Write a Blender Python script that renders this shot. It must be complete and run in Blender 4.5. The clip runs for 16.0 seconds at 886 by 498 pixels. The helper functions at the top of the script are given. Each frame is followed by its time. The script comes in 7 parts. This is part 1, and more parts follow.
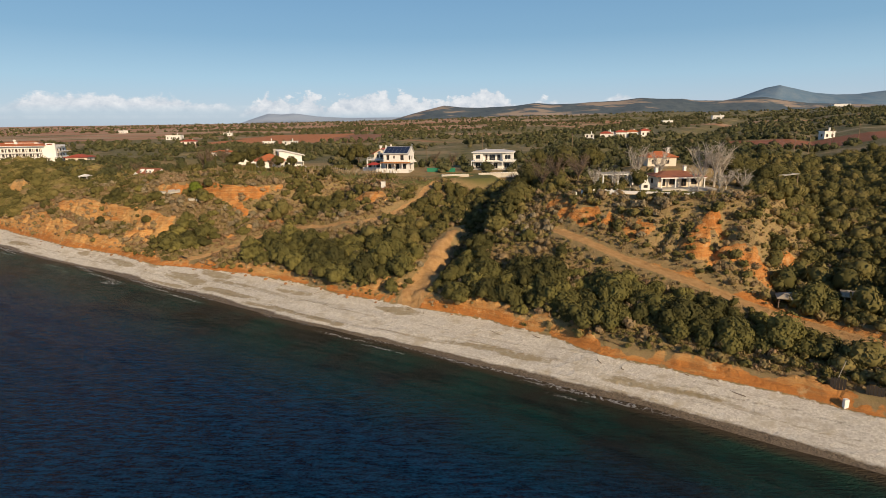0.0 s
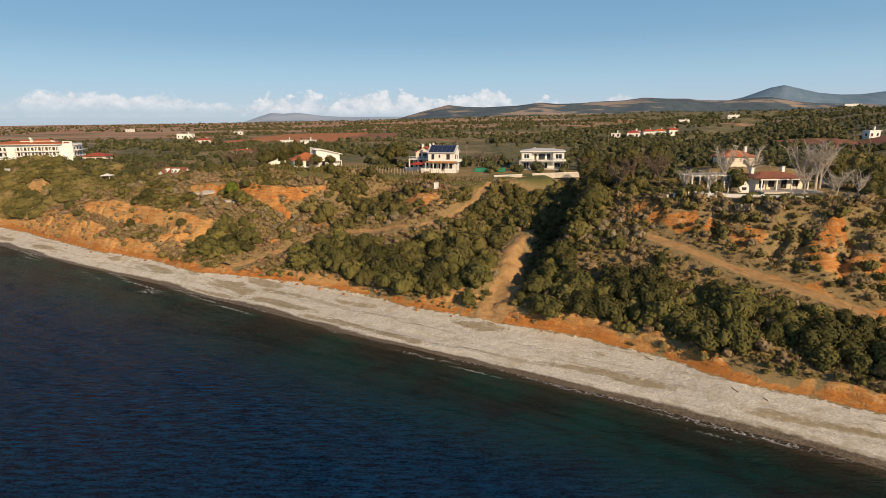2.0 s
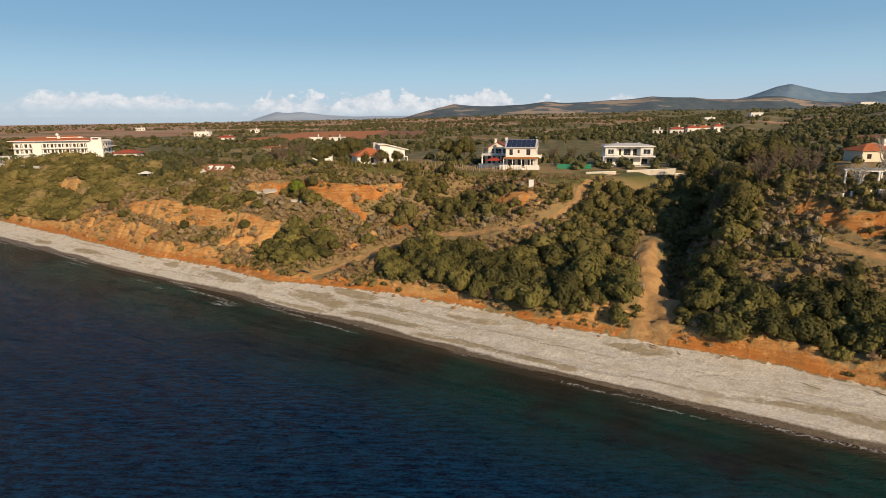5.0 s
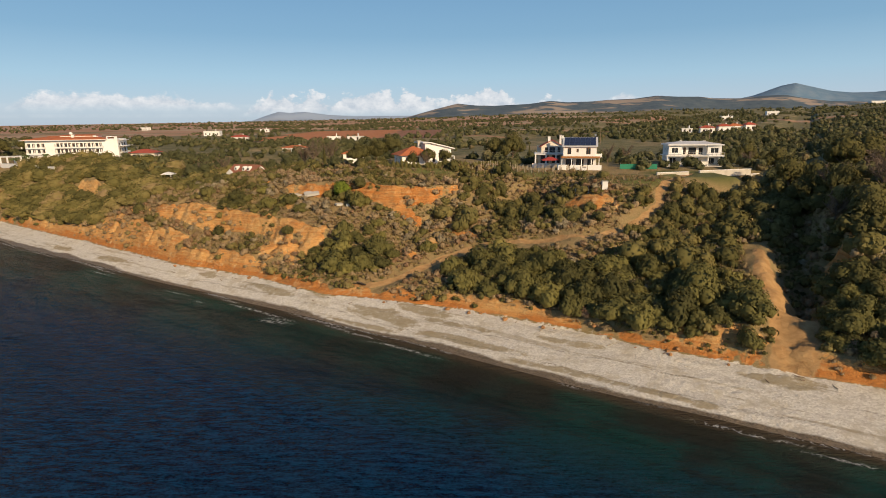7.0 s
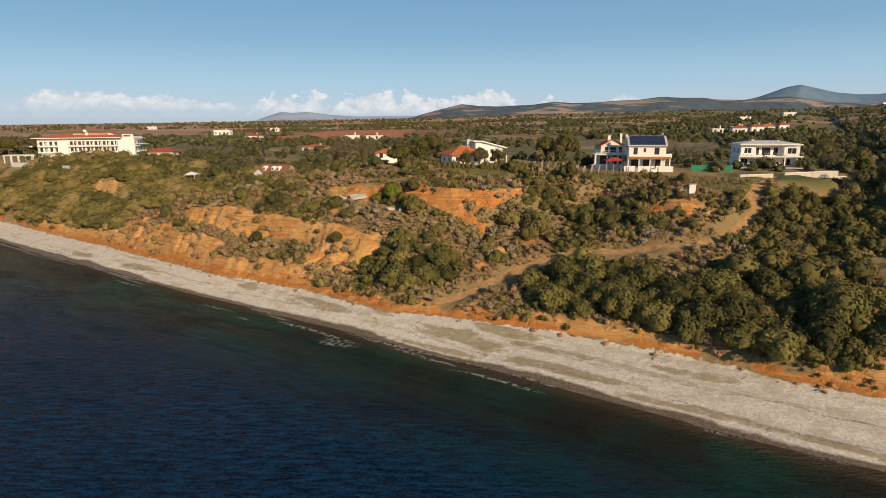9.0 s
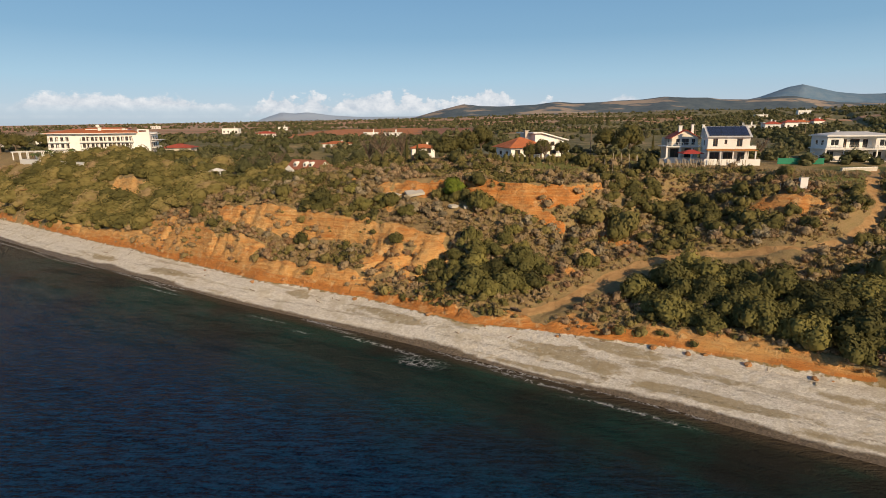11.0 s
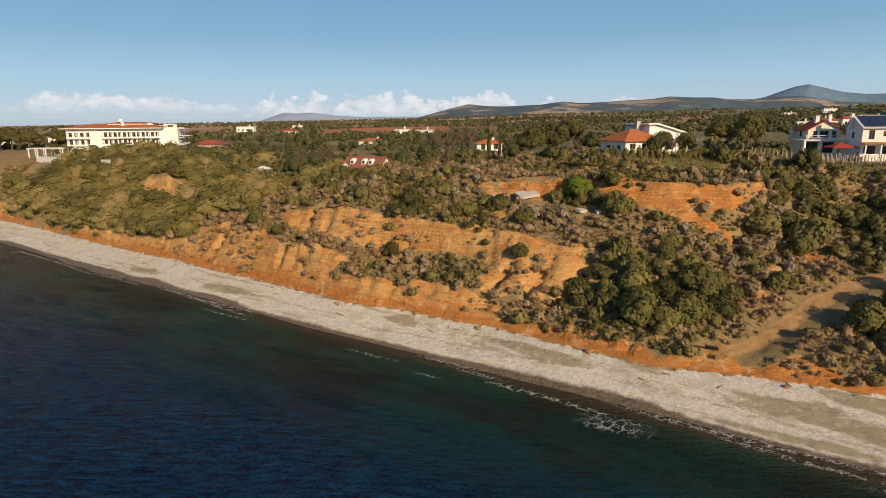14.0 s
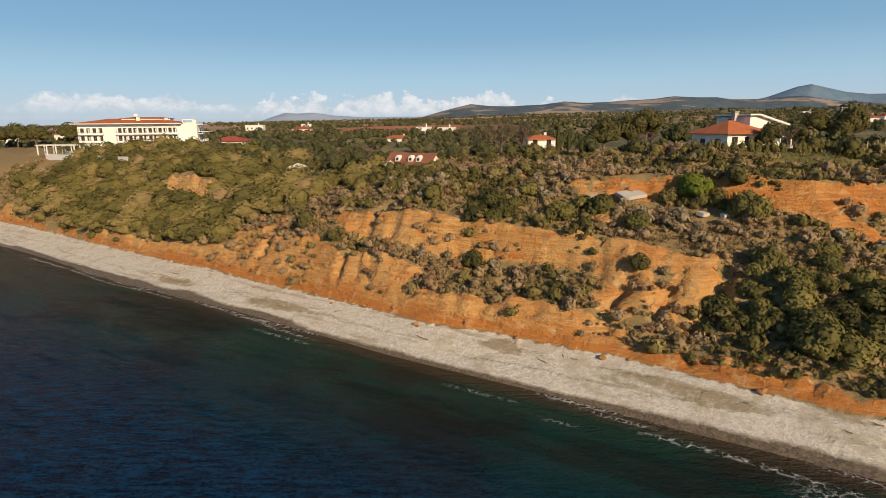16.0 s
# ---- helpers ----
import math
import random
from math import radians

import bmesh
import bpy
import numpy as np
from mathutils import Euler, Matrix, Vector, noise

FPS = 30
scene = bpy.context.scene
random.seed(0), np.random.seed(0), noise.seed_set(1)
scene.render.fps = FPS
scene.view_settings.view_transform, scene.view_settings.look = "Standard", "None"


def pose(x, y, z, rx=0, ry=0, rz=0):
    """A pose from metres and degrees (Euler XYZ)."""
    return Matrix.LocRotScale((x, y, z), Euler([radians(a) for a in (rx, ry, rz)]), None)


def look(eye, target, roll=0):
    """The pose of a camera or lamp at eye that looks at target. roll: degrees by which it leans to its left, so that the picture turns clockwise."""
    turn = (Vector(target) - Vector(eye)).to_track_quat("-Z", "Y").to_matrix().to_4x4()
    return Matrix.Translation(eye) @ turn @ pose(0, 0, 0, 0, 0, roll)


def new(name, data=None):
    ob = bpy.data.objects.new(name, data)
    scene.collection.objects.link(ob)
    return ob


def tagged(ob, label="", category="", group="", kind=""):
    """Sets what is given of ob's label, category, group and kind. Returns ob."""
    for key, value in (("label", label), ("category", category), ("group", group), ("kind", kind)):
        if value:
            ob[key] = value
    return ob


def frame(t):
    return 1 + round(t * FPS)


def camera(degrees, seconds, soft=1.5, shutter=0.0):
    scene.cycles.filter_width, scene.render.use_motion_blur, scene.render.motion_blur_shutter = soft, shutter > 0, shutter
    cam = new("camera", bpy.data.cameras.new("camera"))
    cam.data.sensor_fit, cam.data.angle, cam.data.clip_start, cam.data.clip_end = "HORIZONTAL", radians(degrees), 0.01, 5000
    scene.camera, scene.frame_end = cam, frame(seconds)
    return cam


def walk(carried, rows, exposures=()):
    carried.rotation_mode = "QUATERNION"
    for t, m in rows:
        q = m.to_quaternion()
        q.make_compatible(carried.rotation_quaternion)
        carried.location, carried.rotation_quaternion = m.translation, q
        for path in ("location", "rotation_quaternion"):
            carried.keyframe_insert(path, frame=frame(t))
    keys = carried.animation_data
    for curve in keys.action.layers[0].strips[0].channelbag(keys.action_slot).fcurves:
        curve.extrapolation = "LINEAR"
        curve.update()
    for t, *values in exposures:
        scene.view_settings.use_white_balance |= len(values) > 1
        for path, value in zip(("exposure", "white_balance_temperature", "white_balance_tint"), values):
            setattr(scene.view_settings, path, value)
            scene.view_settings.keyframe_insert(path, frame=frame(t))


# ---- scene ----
cam = camera(76.1, 16.0, 0.7)
PATH = [
    (0, (5.775, 2.676, 35.359), (5.704, 4.628, 34.928), -0.6),
    (0.5, (2.208, 5.319, 35.264), (2.138, 7.27, 34.834), -0.5),
    (1, (-1.474, 7.747, 35.035), (-1.545, 9.698, 34.604), -0.5),
    (1.5, (-5.174, 10.075, 34.874), (-5.246, 12.026, 34.442), -0.5),
    (2, (-8.802, 12.478, 34.788), (-8.876, 14.429, 34.356), -0.5),
    (2.5, (-12.645, 14.624, 34.678), (-12.721, 16.575, 34.246), -0.4),
    (3, (-16.502, 16.634, 34.349), (-16.579, 18.585, 33.916), -0.4),
    (3.5, (-20.094, 18.742, 33.843), (-20.171, 20.693, 33.409), -0.5),
    (4, (-23.616, 21.088, 33.454), (-23.694, 23.039, 33.02), -0.5),
    (6.5, (-41.04, 35.078, 32.548), (-41.122, 37.029, 32.115), -0.6),
    (7, (-44.287, 37.847, 32.346), (-44.37, 39.797, 31.912), -0.6),
    (7.5, (-47.465, 40.813, 32.251), (-47.55, 42.764, 31.818), -0.6),
    (8, (-50.656, 43.778, 32.111), (-50.741, 45.729, 31.679), -0.5),
    (8.5, (-53.812, 46.537, 31.859), (-53.899, 48.488, 31.427), -0.5),
    (9, (-57.173, 49.309, 31.566), (-57.26, 51.26, 31.134), -0.4),
    (11.5, (-73.832, 63.772, 28.952), (-73.917, 65.723, 28.523), -0.5),
    (12, (-77.163, 66.596, 28.84), (-77.247, 68.548, 28.411), -0.4),
    (12.5, (-80.413, 69.494, 28.675), (-80.497, 71.445, 28.246), -0.4),
    (13, (-83.588, 72.601, 28.185), (-83.674, 74.552, 27.757), -0.5),
    (13.5, (-86.778, 75.706, 27.783), (-86.866, 77.657, 27.353), -0.6),
    (14, (-89.971, 78.785, 27.419), (-90.059, 80.737, 26.991), -0.5),
    (14.5, (-93.122, 81.97, 27.097), (-93.21, 83.921, 26.669), -0.5),
    (15, (-96.349, 85.155, 26.731), (-96.437, 87.107, 26.303), -0.4),
    (15.5, (-99.494, 88.269, 26.356), (-99.583, 90.221, 25.929), -0.4),
    (16, (-102.769, 91.29, 25.971), (-102.856, 93.242, 25.544), -0.5),
]
walk(cam, [(t, look(eye, target, roll)) for t, eye, target, roll in PATH])

# the coast runs along u, v goes inland from the shore
A = radians(-30)
CU, SU = math.cos(A), math.sin(A)


def world_xy(u, v):
    return -50 + u * CU - v * SU, 122 + u * SU + v * CU


def coast_uv(x, y):
    return (x + 50) * CU + (y - 122) * SU, -(x + 50) * SU + (y - 122) * CU


# ---- light ----
SUN_AZ, SUN_EL = 147.0, 23.0
sun = new("sun", bpy.data.lights.new("sun", "SUN"))
sun.data.energy, sun.data.angle, sun.data.color = 5.0, radians(0.53), (1.0, 0.75, 0.47)
sx, sy = math.sin(radians(SUN_AZ)) * math.cos(radians(SUN_EL)), math.cos(radians(SUN_AZ)) * math.cos(radians(SUN_EL))
sun.matrix_world = look((sx * 300, sy * 300, 300 * math.sin(radians(SUN_EL))), (0, 0, 0))


# ---- node helpers ----
def nodes_of(name):
    m = bpy.data.materials.new(name)
    m.use_nodes = True
    nt = m.node_tree
    nt.nodes.clear()
    return m, nt


class G:
    """A small helper for writing node trees."""

    def __init__(self, nt):
        self.nt = nt

    def n(self, kind, **kw):
        nd = self.nt.nodes.new(kind)
        for k, v in kw.items():
            if k == "op":
                nd.operation = v
            elif k == "blend":
                nd.blend_type = v
            elif k == "dt":
                nd.data_type = v
            elif k == "attr":
                nd.attribute_name = v
            elif k == "feat":
                nd.feature = v
        return nd

    def put(self, sock, val):
        if isinstance(val, bpy.types.NodeSocket):
            self.nt.links.new(val, sock)
        elif isinstance(val, (tuple, list)) and len(val) == 3 and sock.type == "RGBA":
            sock.default_value = (*val, 1)
        else:
            sock.default_value = val

    def math(self, op, a, b=0.0, clamp=False):
        nd = self.n("ShaderNodeMath", op=op)
        nd.use_clamp = clamp
        self.put(nd.inputs[0], a), self.put(nd.inputs[1], b)
        return nd.outputs[0]

    def mix(self, f, a, b, blend="MIX"):
        nd = self.n("ShaderNodeMix", dt="RGBA", blend=blend)
        self.put(nd.inputs[0], f), self.put(nd.inputs[6], a), self.put(nd.inputs[7], b)
        return nd.outputs[2]

    def noise(self, scale, detail=4, rough=0.55, vec=None, dist=0.0):
        nd = self.n("ShaderNodeTexNoise")
        nd.inputs["Scale"].default_value, nd.inputs["Detail"].default_value = scale, detail
        nd.inputs["Roughness"].default_value, nd.inputs["Distortion"].default_value = rough, dist
        self.nt.links.new(vec if vec is not None else self.pos(), nd.inputs["Vector"])
        return nd.outputs[0]

    def pos(self):
        return self.n("ShaderNodeNewGeometry").outputs["Position"]

    def scaled(self, x, y, z, vec=None):
        nd = self.n("ShaderNodeVectorMath", op="MULTIPLY")
        self.nt.links.new(vec if vec is not None else self.pos(), nd.inputs[0])
        nd.inputs[1].default_value = (x, y, z)
        return nd.outputs[0]

    def ramp(self, f, lo, hi):
        nd = self.n("ShaderNodeMapRange")
        nd.clamp = True
        self.put(nd.inputs[0], f), self.put(nd.inputs[1], lo), self.put(nd.inputs[2], hi)
        return nd.outputs[0]

    def attr(self, name):
        return self.n("ShaderNodeAttribute", attr=name).outputs["Fac"]

    def island(self):
        return self.n("ShaderNodeNewGeometry").outputs["Random Per Island"]

    def obrand(self):
        return self.n("ShaderNodeObjectInfo").outputs["Random"]

    def bump(self, h, dist=0.1, strength=1.0):
        nd = self.n("ShaderNodeBump")
        nd.inputs["Strength"].default_value, nd.inputs["Distance"].default_value = strength, dist
        self.nt.links.new(h, nd.inputs["Height"])
        return nd.outputs[0]

    def surf(self, col, rough=0.8, metal=0.0, normal=None, spec=0.3, trans=0.0, emit=None):
        b = self.n("ShaderNodeBsdfPrincipled")
        self.put(b.inputs["Base Color"], col), self.put(b.inputs["Roughness"], rough)
        b.inputs["Metallic"].default_value = metal
        b.inputs["Specular IOR Level"].default_value = spec
        b.inputs["Transmission Weight"].default_value = trans
        if normal is not None:
            self.nt.links.new(normal, b.inputs["Normal"])
        o = self.n("ShaderNodeOutputMaterial")
        self.nt.links.new(b.outputs[0], o.inputs[0])
        return b


def paint(name, col, rough=0.7, var=0.12, scale=1.5, metal=0.0, spec=0.3, dirt=None):
    """Painted, rendered or plain matter with stains at two scales and a fine relief."""
    m, nt = nodes_of(name)
    g = G(nt)
    big, fine = g.noise(scale * 0.3, 5, 0.6), g.noise(scale * 6, 4)
    f = g.math("ADD", g.math("MULTIPLY", big, 0.6), g.math("MULTIPLY", fine, 0.4))
    d = dirt or tuple(c * (1 - 3 * var) for c in col)
    c = g.mix(g.ramp(f, 0.35, 0.72), tuple(min(1, x * (1 + var * 0.5)) for x in col), d)
    g.surf(c, rough, metal, g.bump(fine, 0.02, 0.4), spec)
    return m


# ---- numeric noise ----
def vnoise(x, y, seed=0):
    xi, yi = np.floor(x).astype(np.int64), np.floor(y).astype(np.int64)
    fx, fy = x - xi, y - yi
    fx, fy = fx * fx * (3 - 2 * fx), fy * fy * (3 - 2 * fy)

    def hsh(a, b):
        h = (a * 374761393 + b * 668265263 + seed * 974634777) & 0xFFFFFFFF
        h = ((h ^ (h >> 13)) * 1274126177) & 0xFFFFFFFF
        return ((h ^ (h >> 16)) & 0xFFFF) / 65535.0

    a, b, c, d = hsh(xi, yi), hsh(xi + 1, yi), hsh(xi, yi + 1), hsh(xi + 1, yi + 1)
    return (a + (b - a) * fx) * (1 - fy) + (c + (d - c) * fx) * fy


def fbm(x, y, octaves=4, seed=0, gain=0.5):
    s, amp, tot = 0.0, 1.0, 0.0
    for i in range(octaves):
        s = s + amp * vnoise(x * 2**i + 13.7 * i, y * 2**i + 7.3 * i, seed + i)
        tot += amp
        amp *= gain
    return s / tot


def smooth(a, b, x):
    t = np.clip((x - a) / (b - a), 0, 1)
    return t * t * (3 - 2 * t)


def mesh_np(name, V, F, mats=(), smooth_faces=False, attrs=None):
    """A mesh from arrays: V (n, 3), F (m, 3 or 4)."""
    V, F = np.asarray(V, np.float32), np.asarray(F, np.int32)
    me = bpy.data.meshes.new(name)
    me.vertices.add(len(V))
    me.vertices.foreach_set("co", V.ravel())
    me.loops.add(F.size)
    me.loops.foreach_set("vertex_index", F.ravel())
    me.polygons.add(len(F))
    me.polygons.foreach_set("loop_start", np.arange(len(F), dtype=np.int32) * F.shape[1])
    me.polygons.foreach_set("use_smooth", np.full(len(F), smooth_faces))
    for m in mats:
        me.materials.append(m)
    for k, val in (attrs or {}).items():
        a = me.attributes.new(k, "FLOAT", "POINT")
        a.data.foreach_set("value", np.asarray(val, np.float32))
    me.update(calc_edges=True)
    return me


def part(name, bm, mat, parent, label=""):
    """Links a bmesh as one mesh under a thing or a part."""
    me = bpy.data.meshes.new(name)
    bm.to_mesh(me)
    bm.free()
    me.materials.append(mat)
    ob = new(name, me)
    ob.parent = parent
    if label:
        ob["label"] = label
    return ob


def thing(name, label, category, m=None, group="", kind="", size=(1, 1, 1)):
    ob = new(name)
    ob.empty_display_size = 0.2
    if m is not None:
        ob.matrix_world = m @ Matrix.Diagonal((*size, 1))
    return tagged(ob, label, category, group, kind)

# ---- sky ----
world = bpy.data.worlds.new("sky")
scene.world = world
world.use_nodes = True
wt = world.node_tree
wt.nodes.clear()
wg = G(wt)
sky = wg.n("ShaderNodeTexSky")
sky.sky_type = "NISHITA"
sky.sun_disc, sky.sun_elevation, sky.sun_rotation = False, radians(SUN_EL), radians(SUN_AZ)
sky.altitude, sky.air_density, sky.dust_density, sky.ozone_density = 40, 1.0, 0.3, 4.5
geo = wg.n("ShaderNodeTexCoord").outputs["Generated"]
sep = wg.n("ShaderNodeSeparateXYZ")
wt.links.new(geo, sep.inputs[0])
up = sep.outputs[2]
# the low sky pales towards the horizon
tone = wg.n("ShaderNodeValToRGB")
wt.links.new(up, tone.inputs[0])
SKY = [(0.0, (0.44, 0.53, 0.64)), (0.035, (0.46, 0.58, 0.70)), (0.075, (0.375, 0.565, 0.715)), (0.14, (0.235, 0.425, 0.605)), (0.26, (0.15, 0.32, 0.53))]
for k, (p, c) in enumerate(SKY):
    e = tone.color_ramp.elements[k] if k < 2 else tone.color_ramp.elements.new(p)
    e.position, e.color = p, (*c, 1)
air = wg.n("ShaderNodeVectorMath", op="SCALE")
wt.links.new(tone.outputs[0], air.inputs[0])
air.inputs["Scale"].default_value = 11.4
low = wg.mix(wg.math("MULTIPLY", wg.ramp(up, 0.62, 0.24), 0.85), sky.outputs[0], air.outputs[0])
# banks of low cumulus with flat bases, each between two bearings: west end, east end, base, height
bearing = wg.math("DIVIDE", sep.outputs[0], wg.math("MAXIMUM", sep.outputs[1], 0.02))
puff = wg.noise(44, 6, 0.62, wg.scaled(1, 1, 1.4, geo))
lump = wg.noise(17, 3, 0.5, wg.scaled(1, 1, 0.3, geo))
billow = wg.math("ADD", wg.math("ADD", wg.math("MULTIPLY", wg.ramp(lump, 0.34, 0.62), 0.55), 0.34), wg.math("MULTIPLY", wg.math("SUBTRACT", puff, 0.5), 1.5))
cover = None
for w0, w1, base, tall in ((-1.3, -0.95, 0.028, 0.020), (-0.80, -0.41, 0.028, 0.024), (-0.37, 0.09, 0.020, 0.044), (0.115, 0.175, 0.026, 0.034), (0.245, 0.29, 0.034, 0.022), (0.75, 1.3, 0.030, 0.03)):
    ends = wg.math("MULTIPLY", wg.ramp(bearing, w0 - 0.02, w0 + 0.03), wg.ramp(bearing, w1 + 0.02, w1 - 0.03))
    top = wg.math("ADD", wg.math("MULTIPLY", wg.math("MULTIPLY", billow, ends), tall), base)
    c = wg.math("MULTIPLY", wg.ramp(wg.math("SUBTRACT", top, up), 0.0, 0.007), wg.ramp(up, base - 0.008, base + 0.006))
    cover = c if cover is None else wg.math("MAXIMUM", cover, c)
bg = wg.n("ShaderNodeBackground")
bright = wg.mix(wg.ramp(puff, 0.34, 0.66), (6.1, 6.7, 7.5), (9.6, 9.6, 9.7))
wt.links.new(wg.mix(wg.math("MULTIPLY", cover, 0.85), low, bright), bg.inputs[0])
bg.inputs[1].default_value = 0.085
wo = wg.n("ShaderNodeOutputWorld")
wt.links.new(bg.outputs[0], wo.inputs[0])
scene.view_settings.exposure = 0.1

# level building plots: x, y, half size, height
PADS = [(16, 196, 15, 20.7), (-16, 191, 18, 20.6), (-52, 195, 17, 21.8), (-207, 268, 34, 19.3), (-116, 222, 9, 15.3), (50, 120, 18, 21.9),
        (57, 154, 10, 24.2), (-137, 328, 12, 17.6), (6, 172, 9, 20.3), (-8, 168, 8, 20.2)]

# ---- ground ----
# rows: u, then seven (v, height) breaks of the slope from the beach to the plateau
SLOPE = [
    (-300, 9, 6, 14, 12, 17, 14, 20, 16, 24, 17, 28, 18, 32, 18.6), (-188, 7, 5, 12, 9, 16, 12, 19, 14, 23, 16.2, 27, 17.6, 30, 18.6),
    (-165, 8, 4.8, 15, 8.4, 20, 11, 23, 12.8, 26, 15, 28.5, 16.6, 32, 18.2), (-157, 8, 4.8, 14, 7.8, 19, 10, 22, 11.8, 26, 15.4, 29, 17, 32, 18), (-152, 8, 4.6, 14, 7.4, 19, 9.2, 22.2, 10.8, 25, 15.4, 28, 16.8, 32, 17.8),
    (-138, 8, 4.8, 14, 7.4, 19, 9.4, 22.6, 11, 25.4, 14.4, 29, 15.4, 34, 16.4), (-125, 8, 5.4, 14, 8.4, 19, 10.4, 24, 12.2, 30, 13.4, 36, 14.2, 42, 15.2),
    (-105, 6.4, 5.6, 9, 8.8, 12, 10, 16, 12.2, 20, 13.4, 30, 14.8, 40, 16), (-93, 6, 5.6, 8.8, 9.8, 11, 10.4, 14, 12.6, 18, 14.6, 24, 16, 32, 17.2),
    (-86, 5, 5.2, 6.8, 7.6, 10.4, 9.4, 13.2, 13, 17, 15, 24, 17, 31, 17.8), (-78, 4.8, 4.6, 7.2, 8.4, 10, 9.2, 13.4, 13.8, 18, 15.8, 23.5, 17.6, 31, 18.6),
    (-66, 4.8, 5.4, 8.6, 6.6, 12.4, 7.4, 14.4, 12.6, 19, 14.6, 24, 17, 30, 19), (-58, 5.2, 5.8, 9.5, 6.6, 13, 7.6, 15.2, 12.2, 20, 14.2, 24.5, 16.6, 27.4, 19.2),
    (-50, 6.4, 5.8, 9.5, 6.8, 13.4, 7.8, 15.8, 11.6, 20, 13.4, 25.4, 16, 28, 19.2), (-44, 6.8, 4.6, 10, 7, 13.6, 8.8, 16.4, 11.4, 20, 12.8, 27, 15.6, 29.4, 19.2),
    (-38, 7.2, 4.4, 10, 5.8, 13.2, 7.4, 16, 10.2, 20, 12.2, 26.8, 15, 29.6, 19),
]
SLOPE += [
    (-30, 7, 4.2, 9, 5.2, 12, 6.8, 15.5, 9.2, 21, 11.6, 27.6, 15, 30.4, 19), (-22, 7, 3.8, 12, 5.2, 15, 7, 19.5, 9, 26.5, 12.2, 31, 15, 34, 18.6),
    (-15, 8, 3.5, 12, 4.6, 16, 6.2, 22, 8.2, 28, 10.2, 37, 15, 44, 18.4), (-5, 9, 4.1, 17, 6, 23, 8.2, 30, 10.2, 38, 12.4, 46, 14.4, 54, 18.6),
    (4, 9, 4.2, 18, 6.2, 23, 7.8, 31, 10.4, 37, 12.4, 43, 15.6, 50, 19), (12, 9, 4, 18, 6.2, 26, 9, 33, 11.8, 38.5, 14.2, 41.5, 17.4, 47, 19.6),
    (25, 9, 4.2, 16, 5.6, 22, 7.2, 30, 9.2, 38, 12, 46, 15.2, 56, 19), (34, 9, 4.5, 16, 6, 24, 7.6, 32, 9.4, 39, 11, 46, 13.6, 60, 17),
    (43, 9, 4.8, 16, 7.7, 22, 8.6, 31, 10.6, 38, 12, 46, 13.5, 60, 16.8), (48, 9, 4.2, 18, 5.4, 24, 6.4, 31, 7.4, 40, 9.2, 50, 12.4, 60, 16.4),
    (54, 9, 4.6, 14, 6.2, 18, 7.8, 25, 11.4, 31, 14.4, 37, 17.6, 43, 19.6), (62, 8, 4.4, 14, 6.6, 18, 8.4, 26, 13.2, 30, 15.4, 35, 17.8, 38, 20.2),
    (72, 8.5, 4.4, 14, 7, 20, 10, 26, 14, 29, 15.6, 33, 19, 35.5, 21), (96, 4, 4.1, 10, 5.6, 17, 8, 23, 11, 28.5, 15.6, 33, 19, 35.6, 21.4),
    (103, 4, 3.6, 10, 4.8, 17, 7.2, 22, 8.8, 28, 13.4, 33, 18, 38, 21.2),
]
SLOPE += [
    (112, 3, 3.4, 10, 4.4, 16, 5.6, 28, 8.4, 40, 12, 50, 16.2, 72, 19.8), (135, 4, 4, 16, 7, 25, 10, 34, 14, 50, 18.5, 75, 22, 95, 24),
    (175, 4, 5, 20, 10, 30, 14.5, 40, 18.5, 60, 22, 80, 25, 95, 26), (240, 4, 5, 20, 10, 30, 14, 40, 18, 60, 20.5, 80, 22, 95, 23), (500, 4, 5, 20, 10, 30, 13, 40, 16, 60, 17.5, 80, 19, 95, 20),
]
SL = np.array(SLOPE)
# bare earth scars: u, v, half width along u, along v
SCARS = [(10.8, 42.2, 4.6, 1.8), (-10.6, 29.0, 4.2, 1.5), (-14.3, 22.6, 2.2, 1.2), (-16.4, 18, 1.9, 1.1), (-46.5, 11.5, 3.4, 4.6), (-40, 12, 3.6, 5.2), (-66, 27, 2.6, 1.1), (-75, 24, 2.2, 1.1),
         (-52.5, 20.6, 2.2, 1.0), (-106, 10.5, 3.4, 2.2), (-111, 9.5, 3.2, 2.6), (-26, 27.6, 4, 1.3), (41, 9.6, 4, 1.6), (53, 30, 1.6, 4)]
SCARS += [(65.5, 35.3, 2.6, 1.5), (69.4, 33, 3, 1.9), (74, 31.5, 3.4, 1.6), (79, 31.2, 2.2, 1.6), (84, 29.4, 3, 2.1), (94.5, 28.4, 3.2, 2.4), (96.2, 32, 2, 2.2), (98.5, 27.5, 3, 1.6), (102, 27.5, 3, 2.2),
          (95.5, 26, 2.4, 1.1), (108.5, 33.5, 1.8, 2.8), (113.4, 33.6, 3, 2.4), (109.6, 28.6, 3, 1.5), (103.2, 26, 3, 1.3)]
